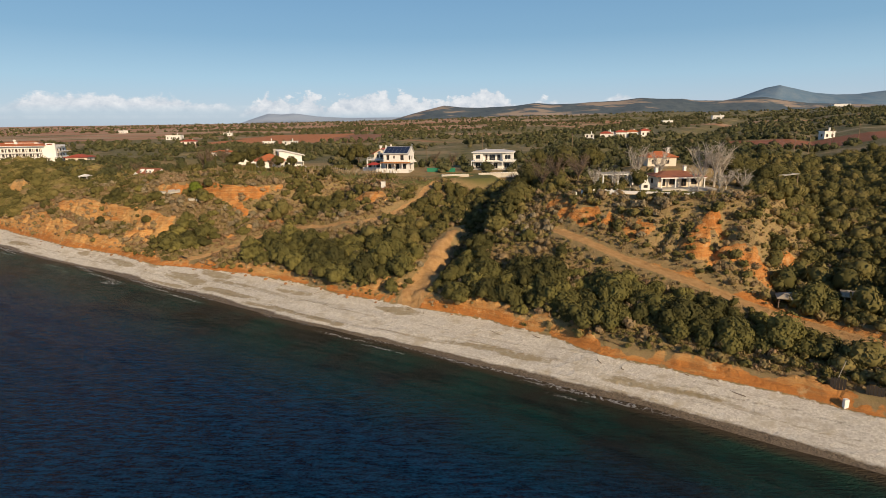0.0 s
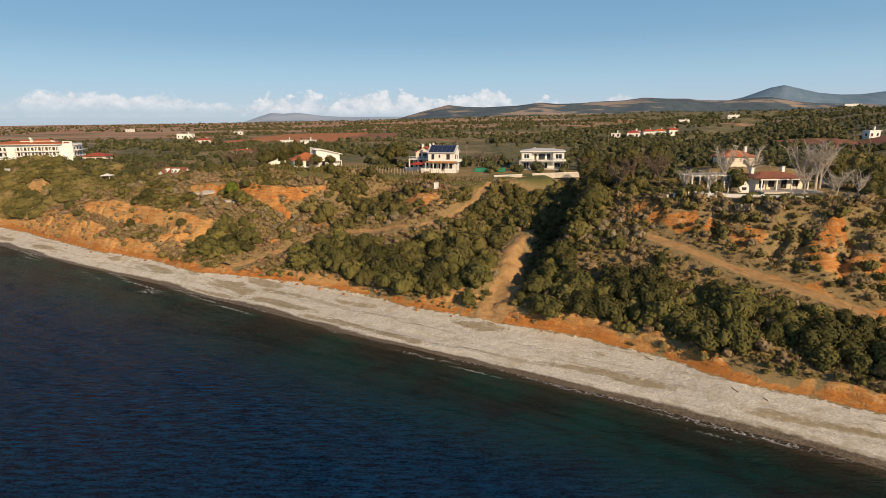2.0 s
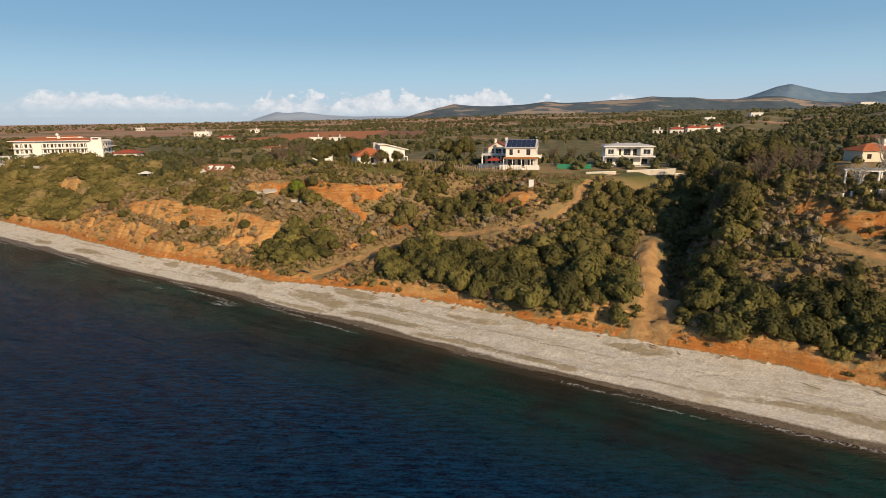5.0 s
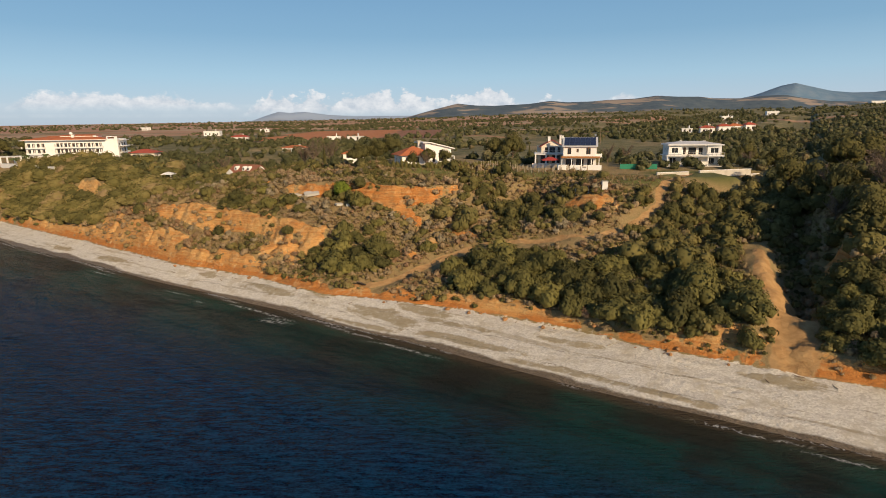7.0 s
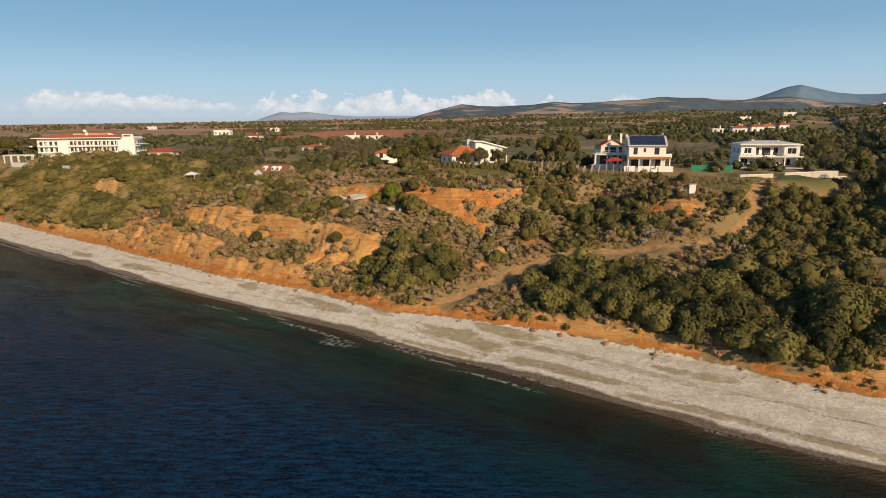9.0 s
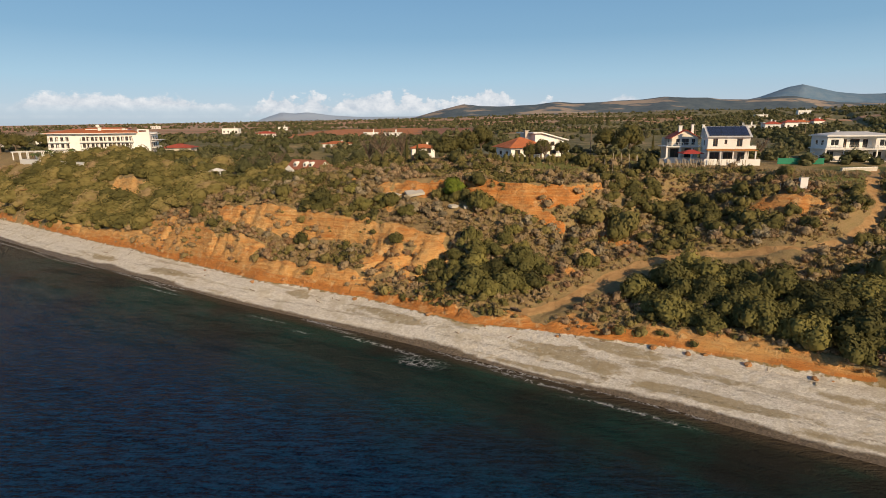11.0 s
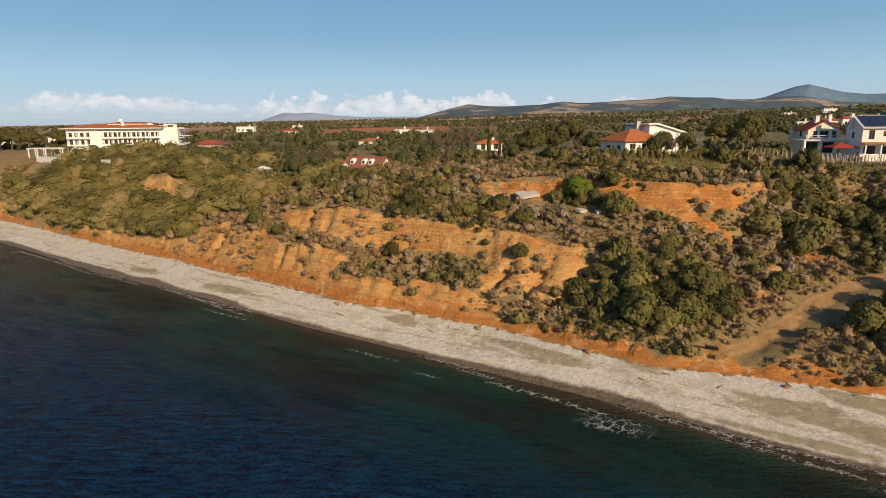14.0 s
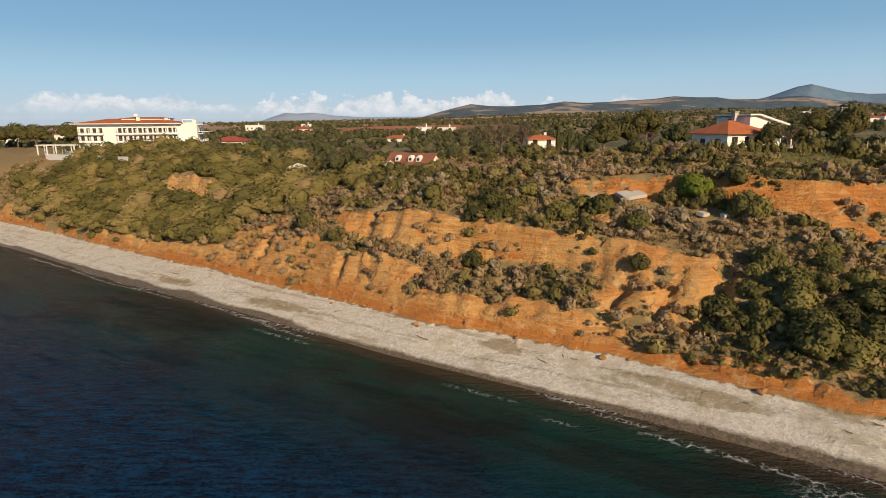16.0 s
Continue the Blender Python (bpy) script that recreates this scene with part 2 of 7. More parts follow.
# eroded clefts: u, from v, to v, width, depth
CLEFTS = [(-38.2, 8.5, 18, 1.0, 2.6), (-42.6, 8, 15.5, 0.7, 1.6), (-47.5, 7, 14, 0.7, 1.2), (-62, 4, 14, 0.6, 0.8), (-73, 4, 13, 0.7, 0.8), (-86, 5, 17, 0.8, 1.2), (-104, 6, 14, 0.9, 1.2),
          (-20, 24, 33, 0.9, 1.4), (88.5, 26, 34, 1.0, 1.6), (79, 29, 35, 0.9, 1.3), (97, 24, 34, 1.1, 1.8), (69, 31, 36, 0.9, 1.2), (49, 18, 46, 1.8, 2.2), (107, 22, 36, 1.2, 1.6), (91, 25, 35, 0.8, 1.4)]
TRACK_A = [(-19.5, 6.5), (-17, 8), (-15.4, 10.4), (-13.5, 13.4), (-10.9, 18.4), (-7, 24.2), (-2, 27.8), (4.8, 30.1), (9.5, 31.6), (14.3, 32.8), (19, 37.1), (21.8, 41.7), (23.8, 47.4), (22.4, 52), (23, 58), (24.2, 74)]
TRACK_B = [(48.4, 7.6), (48.6, 11.7), (48.0, 15.7), (47.0, 19.4), (45, 23), (43.4, 28.2), (41.8, 35.4)]
TRACK_C = [(70, 28), (74.8, 26.3), (82.2, 24), (92.8, 21.4), (101.8, 19.8), (109.3, 18.8), (114.8, 17.3), (120, 15.4), (130, 11)]
RIDGE_NEAR = [(-2, 10), (-0.6, 10), (-0.2, 20), (-0.12, 60), (-0.07, 100), (-0.03, 128), (0.0, 118), (0.031, 115), (0.09, 122), (0.126, 136), (0.155, 128), (0.196, 131), (0.22, 137), (0.266, 142), (0.301, 155), (0.336, 149),
              (0.371, 148), (0.394, 139), (0.441, 137), (0.475, 148), (0.509, 152), (0.544, 134), (0.585, 119), (0.707, 108), (2, 110)]
RIDGE_FAR = [(-2, 10), (-0.42, 20), (-0.39, 50), (-0.36, 90), (-0.335, 120), (-0.315, 112), (-0.29, 118), (-0.25, 96), (-0.2, 84), (-0.15, 84), (-0.08, 84), (0, 92), (0.05, 100), (0.38, 120), (0.406, 145), (0.441, 171), (0.463, 189), (0.485, 219), (0.507, 250), (0.53, 267), (0.553, 246), (0.588, 215), (0.623, 202),
             (0.657, 203), (0.704, 224), (0.8, 240), (1.0, 200), (2, 160)]


def to_line(u, v, line):
    """Distance of points to a polyline on the plan."""
    best = np.full(np.shape(u), 1e9)
    for (a, b), (c, d) in zip(line, line[1:]):
        t = np.clip(((u - a) * (c - a) + (v - b) * (d - b)) / ((c - a) ** 2 + (d - b) ** 2), 0, 1)
        best = np.minimum(best, np.hypot(u - a - t * (c - a), v - b - t * (d - b)))
    return best


def shore_v(u):
    return np.interp(u, [-600, -183, -140, -60, 20, 95, 118, 400], [12, -0.4, -2.6, -4.2, -6.0, -5.8, -8.0, -30]) + 1.6 * (fbm(u * 0.03, u * 0, 2, 5) - 0.5)


def toe_v(u):
    return np.interp(u, [-600, -192, -150, -128, -105, -83, -68, -60, -45, -33, -25, -15, 0, 20, 30, 45, 65, 78, 86, 98, 110, 118, 400], [16, 8.5, 6.5, 5.4, 4.6, 3.0, 2.0, 3.0, 3.8, 2.6, 2.2, 4.6, 7, 8, 6.8, 6.6, 7.4, 5.4, 2.6, 2.4, 2.4, 1, -20]) + 0.9 * (fbm(u * 0.12, u * 0, 3, 9) - 0.5)


def bare_at(u, v):
    w = np.zeros(np.shape(u))
    wob = (fbm(u * 0.16, v * 0.22, 4, 31) - 0.5)
    fray = wob * 1.6 + 1.5 * (fbm(u * 0.6, v * 0.6, 3, 35) - 0.5)
    for a, b, ru, rv in SCARS:
        d = np.hypot((u - a) / ru, (v - b) / rv) + fray
        w = np.maximum(w, 1 - smooth(0.75, 1.1, d))
    # steep banks shed their plants
    lift = height(u, v + 0.5, False) - height(u, v - 0.5, False)
    steep = smooth(0.66, 1.02, lift + 0.5 * wob + 0.5 * (fbm(u * 0.5, v * 0.5, 3, 37) - 0.5))
    w = np.maximum(w, steep * (1 - smooth(-14, 0, u)) * smooth(-160, -153, u))
    cut = to_line(u, v, TRACK_C)
    w = np.maximum(w, (1 - smooth(1.9, 3.0, cut + 3 * wob)) * smooth(82, 90, u) * (v > np.interp(u, [75, 120], [26, 16])))
    # the eroded foot of the cliff
    top = toe_v(u) + np.interp(u, [-300, -150, -118, -100, -70, -30, -15, 20, 60, 85, 120], [1.6, 1.6, 2.4, 2.4, 2.4, 2.6, 1.6, 0.7, 1.0, 1.6, 1.8])
    w = np.maximum(w, 1 - smooth(-0.9, 0.9, v - top + wob * 5 + 3.0 * (fbm(u * 0.5, v * 0.5, 3, 33) - 0.5)))
    return w * smooth(-0.3, 0.3, v - toe_v(u))


def height(u, v, fine=True):
    u, v = np.asarray(u, float), np.asarray(v, float)
    x, y = world_xy(u, v)
    sh, toe = shore_v(u), toe_v(u)
    col = [np.interp(u, SL[:, 0], SL[:, k]) for k in range(1, 15)]
    bv_, bz_ = col[0::2], col[1::2]
    bv_[0] = np.maximum(bv_[0], toe + 1.2)
    v4 = bv_[6]
    if fine:
        wv = v + 2.0 * (fbm(u * 0.11, v * 0.07, 3, 3) - 0.5) * smooth(5, 12, v)
        ripu = u + 1.4 * (fbm(u * 0.3, v * 0.2, 2, 44) - 0.5)
        wv = wv + 0.8 * (0.30 - np.abs(fbm(ripu * 0.55 + v * 0.2, v * 0.16, 4, 42, 0.7) - 0.5) * 2) * smooth(-165, -150, u) * (1 - smooth(-6, 4, u)) * smooth(0, 1.5, v - toe)
        for a, b, ru, rv in SCARS:
            t = (v - b) / (rv * 1.5)
            w = (1 - smooth(0.3, 1.15, np.abs(u - a) / ru)) * (np.abs(t) < 1)
            wv = wv + w * (np.sign(t) * np.sqrt(np.abs(t)) - t) * rv * (0.35 if a > 50 else 0.7)
    else:
        wv = v

    def seg(a, za, b, zb):
        return za + (zb - za) * np.clip((wv - a) / np.maximum(b - a, 0.1), 0, 1)

    z = seg(toe, 2.1, bv_[0], bz_[0])
    for k in range(6):
        z = z + seg(bv_[k], 0, bv_[k + 1], bz_[k + 1] - bz_[k])
    # plateau and the long rise inland
    z += 1.1 * smooth(v4, v4 + 26, v)
    rise = np.clip(0.022 + 0.000008 * x, 0.017, 0.026)
    far = np.clip(v - 95, 0, 1500)
    z += rise * far + smooth(150, 900, v) * 9 * (fbm(x / 330, y / 330, 3, 17) - 0.5)
    for px, py, half, pz in PADS:
        d = np.maximum(np.abs(x - px), np.abs(y - py)) / half
        w = (1 - smooth(0.85, 1.35, d)) * smooth(v4 - 4, v4 + 4, v)
        z = z * (1 - w) + pz * w
    # beach and sea bed
    beach = 2.1 * np.clip((v - sh) / np.maximum(toe - sh, 1), -9, 1)
    beach = np.where(v < sh, np.maximum(-0.16 * (sh - v), -14), beach)
    z = np.where(v < toe, beach, z)
    if fine:
        inland = smooth(0, 2, v - toe)
        steep = smooth(0, 3, v - toe) * (1 - smooth(44, 60, v))
        b = bare_at(u, v)
        wu = u + 2.2 * (fbm(u * 0.3, v * 0.45, 3, 43) - 0.5)
        rill = np.abs(fbm(wu * 0.9, v * 0.15, 3, 41, 0.6) - 0.5) * 2
        crag = np.abs(fbm(u * 0.2 + v * 0.06, v * 0.16, 4, 47, 0.62) - 0.5) * 2
        z += steep * (1.0 * (fbm(u * 0.09, v * 0.12, 4, 51) - 0.5) + 0.7 * (fbm(u * 0.45, v * 0.45, 4, 61, 0.6) - 0.5))
        z += b * inland * ((0.5 + 0.6 * smooth(50, 62, u)) * (0.3 - rill) + 1.1 * (0.25 - crag) + 1.7 * (fbm(u * 0.6, v * 0.8, 4, 71, 0.7) - 0.5))
        z += b * inland * 0.15 * np.sin(4.1 * z + 14 * fbm(u * 0.14, v * 0.2, 3, 73))
        z += (1 - smooth(0, 1.5, v - toe)) * smooth(sh, sh + 2, v) * 0.35 * (fbm(u * 0.08, v * 0.6, 4, 81) - 0.5)
        for a, v0, v1, w, dp in CLEFTS:
            z -= dp * np.exp(-(((u - a - 0.2 * (v - v0) - 1.2 * (fbm(v * 0.4, v * 0, 2, 55) - 0.5)) / w) ** 2)) * smooth(v0 - 1.5, v0 + 1, v) * (1 - smooth(v1 - 3, v1, v))
        bed = np.interp(u, [66, 75, 82, 93, 98, 102, 109, 115, 120, 130], [15.4, 14.0, 12.3, 10.3, 9.2, 8.2, 6.8, 6.2, 5.8, 4.8])
        w = 1 - smooth(1.3, 3.0, to_line(u, v, TRACK_C))
        z = z * (1 - w) + bed * w
        z -= 0.35 * (1 - smooth(0.8, 2.4, to_line(u, v, TRACK_A))) 
        z += 0.9 * np.exp(-((to_line(u, v, TRACK_B) / 1.9) ** 2)) * smooth(10, 16, v) * (1 - smooth(24, 36, v)) + 1.0 * (fbm(u * 0.6, v * 0.4, 4, 63, 0.6) - 0.5) * (1 - smooth(2, 4, to_line(u, v, TRACK_B)))
    return z


def ground_z(x, y):
    """Height of the ground sheet under a place."""
    u, v = coast_uv(x, y)
    i, j = int(np.searchsorted(gu, u)) - 1, int(np.searchsorted(gv, v)) - 1
    a, b = (u - gu[i]) / (gu[i + 1] - gu[i]), (v - gv[j]) / (gv[j + 1] - gv[j])
    return float((ZZ[i, j] * (1 - a) + ZZ[i + 1, j] * a) * (1 - b) + (ZZ[i, j + 1] * (1 - a) + ZZ[i + 1, j + 1] * a) * b)


def lines_from(lo, hi, step, reach_lo, reach_hi, grow=1.12):
    mid = list(np.arange(lo, hi, step))
    a, s, left = lo, step, []
    while a > reach_lo:
        s *= grow
        a -= s
        left.append(a)
    b, s, right = mid[-1], step, []
    while b < reach_hi:
        s *= grow
        b += s
        right.append(b)
    return np.array(left[::-1] + mid + right)


gu = lines_from(-225, 128, 0.55, -5200, 5200)
gv = np.concatenate([lines_from(-9, 8, 0.27, -3500, 0, 1.1)[:-1], lines_from(8, 46, 0.36, 8, 5200, 1.06)])
gv = np.unique(gv[(gv < 7.9) | (gv >= 8)])
UU, VV = np.meshgrid(gu, gv, indexing="ij")
ZZ = height(UU, VV)
XX, YY = world_xy(UU, VV)
nu, nv = UU.shape
idx = np.arange(nu * nv).reshape(nu, nv)
faces = np.stack([idx[:-1, :-1], idx[1:, :-1], idx[1:, 1:], idx[:-1, 1:]], -1).reshape(-1, 4)
wander = 1.2 * (fbm(UU * 0.3, VV * 0.3, 3, 91) - 0.5)
track = np.maximum.reduce([1 - smooth(0.4, 1.2, to_line(UU, VV, TRACK_A) + wander), 1 - smooth(0.2, 1.4, to_line(UU, VV, TRACK_B) + 1.6 * wander - np.interp(VV, [8, 13, 20, 27, 35], [2.0, 2.2, 1.7, 0.9, -0.3])),
                           1 - smooth(1.2, 1.9, to_line(UU, VV, TRACK_C) + 0.6 * wander)])
shore_d = VV - shore_v(UU)
beach = np.clip(0.5 - 0.5 * (VV - toe_v(UU) + 0.2), 0, 1)
lawn = np.maximum.reduce([1 - smooth(0.8, 1.1, np.hypot((UU - a) / ra, (VV - b) / rb)) for a, b, ra, rb in
                          [(14, 58, 9, 9), (26, 72, 12, 9), (-36, 48, 12, 5), (84, 42, 16, 4), (-12, 58, 10, 5), (-190, 52, 30, 6), (-225, 48, 28, 14)]])

m_ground, nt = nodes_of("earth")
g = G(nt)
grain, mott, wide = g.noise(9, 6, 0.65), g.noise(0.9, 5, 0.6), g.noise(0.10, 5, 0.7)
tan = g.mix(g.ramp(mott, 0.35, 0.65), (0.60, 0.33, 0.112), (0.66, 0.41, 0.165))
rust = g.mix(g.ramp(mott, 0.3, 0.7), (0.58, 0.24, 0.062), (0.47, 0.17, 0.042))
strata = g.noise(1.2, 4, 0.6, g.scaled(0.16, 0.16, 2.4))
clay = g.mix(g.ramp(g.math("ADD", g.math("ADD", g.math("MULTIPLY", wide, 0.7), g.math("MULTIPLY", strata, 0.75)), g.math("MULTIPLY", g.attr("iron"), -0.32)), 0.50, 0.78), rust, tan)
beds = g.noise(1.0, 3, 0.6, g.scaled(0.42, 0.42, 2.3))
clay = g.mix(g.math("MULTIPLY", g.ramp(beds, 0.54, 0.68), 0.5), clay, (0.36, 0.165, 0.06))
clay = g.mix(g.math("MULTIPLY", g.ramp(g.noise(0.55, 4, 0.65), 0.56, 0.68), 0.7), clay, (0.68, 0.47, 0.23))
clay = g.mix(g.ramp(grain, 0.52, 0.8), clay, (0.26, 0.11, 0.04))
clay = g.mix(g.math("MULTIPLY", g.ramp(g.noise(0.45, 5, 0.7), 0.52, 0.66), 0.4), clay, (0.24, 0.155, 0.07))
grass = g.mix(g.ramp(mott, 0.35, 0.65), (0.31, 0.21, 0.10), (0.235, 0.18, 0.075))
grass = g.mix(g.ramp(grain, 0.45, 0.75), grass, (0.38, 0.285, 0.15))
# groves and ploughed fields of the plain
far_n, speck = g.noise(0.035, 6, 0.7), g.noise(0.22, 5, 0.7)
place = g.n("ShaderNodeSeparateXYZ")
nt.links.new(g.pos(), place.inputs[0])
field = g.mix(g.ramp(speck, 0.38, 0.62), (0.105, 0.105, 0.045), (0.215, 0.18, 0.085))
field = g.mix(g.ramp(far_n, 0.52, 0.66), field, (0.30, 0.225, 0.125))
strip = g.noise(1.0, 4, 0.6, g.scaled(0.0022, 0.0085, 0))
sown = g.mix(g.ramp(g.noise(1.0, 3, 0.5, g.scaled(0.003, 0.012, 0)), 0.42, 0.58), (0.40, 0.205, 0.125), (0.41, 0.29, 0.185))
inland = g.math("MULTIPLY", g.ramp(place.outputs[1], 380, 900), g.ramp(place.outputs[0], 420, -120))
field = g.mix(g.ramp(g.math("ADD", strip, g.math("MULTIPLY", inland, 0.26)), 0.60, 0.66), field, sown)
for x0, x1, y0, y1, soil in ((-205, -105, 420, 640, (0.50, 0.205, 0.09)), (-112, -60, 430, 600, (0.30, 0.15, 0.09)), (120, 250, 235, 300, (0.30, 0.125, 0.07)), (-330, -215, 330, 360, (0.34, 0.25, 0.14)), (150, 420, 330, 350, (0.34, 0.27, 0.16))):
    edge = g.math("MULTIPLY", g.math("SUBTRACT", far_n, 0.5), 50.0)
    ax, ay = g.math("ADD", place.outputs[0], edge), g.math("ADD", place.outputs[1], edge)
    inside = g.math("MULTIPLY", g.math("MULTIPLY", g.ramp(ax, x0, x0 + 6), g.ramp(ax, x1, x1 - 6)), g.math("MULTIPLY", g.ramp(ay, y0, y0 + 6), g.ramp(ay, y1, y1 - 6)))
    field = g.mix(inside, field, g.mix(g.ramp(speck, 0.35, 0.7), soil, tuple(0.8 * q for q in soil)))
land = g.mix(g.attr("plain"), grass, field)
land = g.mix(g.attr("lawn"), land, g.mix(mott, (0.10, 0.125, 0.03), (0.17, 0.15, 0.06)))
ragged = g.math("MULTIPLY", g.math("SUBTRACT", g.noise(0.8, 5, 0.7), 0.5), 1.3)
land = g.mix(g.ramp(g.math("ADD", g.attr("bare"), ragged), 0.40, 0.56), land, clay)
land = g.mix(g.ramp(g.math("ADD", g.attr("track"), g.math("MULTIPLY", ragged, 0.8)), 0.35, 0.6), land, g.mix(g.ramp(mott, 0.3, 0.7), (0.36, 0.205, 0.085), (0.52, 0.33, 0.15)))
pebble = g.n("ShaderNodeTexVoronoi")
pebble.inputs["Scale"].default_value = 5.0
nt.links.new(g.pos(), pebble.inputs["Vector"])
psep = g.n("ShaderNodeSeparateColor")
nt.links.new(pebble.outputs["Color"], psep.inputs[0])
crisp_wet = g.math("SUBTRACT", g.noise(0.9, 4, 0.65), 0.5)
stones = g.mix(psep.outputs[0], (0.57, 0.52, 0.43), (0.78, 0.735, 0.64))
stones = g.mix(g.ramp(g.noise(0.35, 5, 0.7), 0.51, 0.68), stones, (0.53, 0.465, 0.35))
stones = g.mix(g.math("MULTIPLY", g.ramp(g.math("ADD", g.attr("streak"), g.math("MULTIPLY", crisp_wet, 1.2)), 0.35, 0.8), 0.6), stones, (0.36, 0.29, 0.18))
stones = g.mix(g.math("MULTIPLY", g.ramp(g.math("ADD", g.math("MULTIPLY", g.attr("drift"), 0.8), g.math("MULTIPLY", crisp_wet, 1.6)), 0.30, 0.75), 0.75), stones, (0.31, 0.24, 0.125))
stones = g.mix(g.math("MULTIPLY", g.math("MULTIPLY", g.attr("wrack"), g.ramp(g.noise(2.2, 3, 0.6), 0.40, 0.60)), 0.7), stones, (0.17, 0.135, 0.085))
stones = g.mix(g.ramp(g.math("ADD", g.attr("wet"), g.math("MULTIPLY", crisp_wet, 0.7)), 0.35, 0.75), stones, g.mix(psep.outputs[1], (0.11, 0.085, 0.06), (0.24, 0.19, 0.13)))
crisp = g.math("MULTIPLY", g.math("SUBTRACT", g.noise(1.1, 4, 0.65), 0.5), 0.9)
land = g.mix(g.ramp(g.math("ADD", g.attr("beach"), crisp), 0.44, 0.54), land, stones)
flute = g.math("MULTIPLY", g.noise(1.0, 4, 0.6, g.scaled(0.8, 0.8, 0.4)), g.math("MULTIPLY", g.attr("bare"), 0.7))
rubble = g.math("MULTIPLY", g.noise(2.6, 5, 0.7), g.math("MULTIPLY", g.attr("bare"), 1.2))
ledge = g.math("MULTIPLY", g.math("MULTIPLY", beds, g.attr("bare")), -1.6)
relief = g.math("ADD", g.math("ADD", g.math("ADD", g.math("MULTIPLY", grain, 0.5), mott), ledge), g.math("ADD", flute, rubble))
bs = g.surf(land, g.math("SUBTRACT", 0.92, g.math("MULTIPLY", g.attr("wet"), 0.5)), 0, g.bump(relief, 0.4, 0.8), 0.2)

# brown beds of drifted seaweed on the shingle
DRIFT = [(-9, 0.5, 9, 2.2), (-4, 4.5, 6, 1.6), (-37, 0.5, 8, 1.6), (-57, 1.5, 4.5, 1.8), (-26, 3, 5, 1.6), (-92, -0.5, 7, 1.3), (48, 4.5, 5, 1.6), (20, 4.0, 7, 1.2), (70, -1, 12, 1.0), (-120, 0, 8, 1.2), (96, -2.0, 8, 1.2), (8, -1.6, 10, 1.5), (2, 2.4, 7, 1.3), (20, -3.2, 9, 1.1), (-14, -3.4, 8, 0.8), (36, -3.6, 10, 0.9)]


def zone_drift(u, v):
    wob = fbm(u * 0.2, v * 0.7, 4, 601) - 0.5
    return np.maximum.reduce([1 - smooth(0.5, 1.15, np.hypot((u - a) / ra, (v - b) / rb) + wob * 1.6) for a, b, ra, rb in DRIFT])


# lines of dry seaweed along the old swash marks
wr = np.zeros_like(UU)
for off, amp, sd in ((3.4, 1.6, 201), (6.8, 2.2, 202)):
    cv = off + amp * (fbm(UU * 0.06, UU * 0, 5, sd, 0.65) - 0.5) * 2 + 0.8 * (fbm(UU * 0.45, VV * 0.3, 3, sd + 1) - 0.5)
    wr = np.maximum(wr, (1 - smooth(0.04, 0.24, np.abs(shore_d - cv))) * smooth(0.46, 0.56, fbm(UU * 0.09, VV * 0.3, 3, sd + 7)))
bend = VV - shore_v(UU) + 1.5 * (fbm(UU * 0.06, UU * 0, 4, 211) - 0.5)
streak = smooth(0.54, 0.72, fbm(UU * 0.07, bend * 1.5, 4, 213, 0.6)) * 0.75
ground_me = mesh_np("ground", np.stack([XX, YY, ZZ], -1).reshape(-1, 3), faces, [m_ground], True, {
    "bare": bare_at(UU, VV).ravel(), "track": track.ravel(), "beach": beach.ravel(), "wrack": wr.ravel(), "lawn": lawn.ravel(),
    "wet": (1 - smooth(0.3, 2.1, shore_d + 1.6 * (fbm(UU * 0.12, VV * 0.3, 3, 99) - 0.5))).ravel(),
    "drift": zone_drift(UU, VV).ravel(), "streak": streak.ravel(), "iron": (0.9 * (1 - smooth(2.4, 4.2, ZZ + 3.0 * (fbm(UU * 0.12, VV * 0.1, 3, 221) - 0.5))) + 0.55 * smooth(30, 60, UU) * smooth(14, 20, VV) - 1.2 * (1 - smooth(-135, -128, UU)) * smooth(20, 24, VV) + 0.6 * smooth(-62, -50, UU) * smooth(24, 28, VV) * (1 - smooth(0, 20, UU))).ravel(), "plain": smooth(75, 110, VV).ravel()})
tagged(new("ground", ground_me), "coastal land with orange clay cliffs, scrub slopes and fields", "ground", kind="structure")

# ---- sea ----
su, sv = lines_from(-225, 140, 1.9, -5200, 5200), lines_from(-20, 4, 0.3, -5200, 12, 1.06)
SU_, SV_ = np.meshgrid(su, sv, indexing="ij")
near = 1 - smooth(100, 400, np.hypot(SU_ + 20, SV_ + 60))
SZ = near * 0.16 * (fbm(SU_ * 0.10 + SV_ * 0.05, SV_ * 0.35, 3, 301) - 0.5)
SX, SY = world_xy(SU_, SV_)
ns, ms = SU_.shape
si = np.arange(ns * ms).reshape(ns, ms)
sf = np.stack([si[:-1, :-1], si[1:, :-1], si[1:, 1:], si[:-1, 1:]], -1).reshape(-1, 4)
m_sea, nt = nodes_of("sea_water")
g = G(nt)
deep = g.attr("deep")
ripple = g.noise(1.0, 5, 0.66, g.scaled(0.40, 1.7, 1))
small = g.noise(3.2, 3, 0.6, g.scaled(0.7, 1.2, 1))
weed = g.noise(0.06, 4, 0.6)
bed = g.ramp(g.math("ADD", g.attr("weed"), g.math("MULTIPLY", g.math("SUBTRACT", g.noise(0.35, 4, 0.65), 0.5), 0.8)), 0.35, 0.65)
wave = g.math("ADD", ripple, g.math("MULTIPLY", small, 0.55))
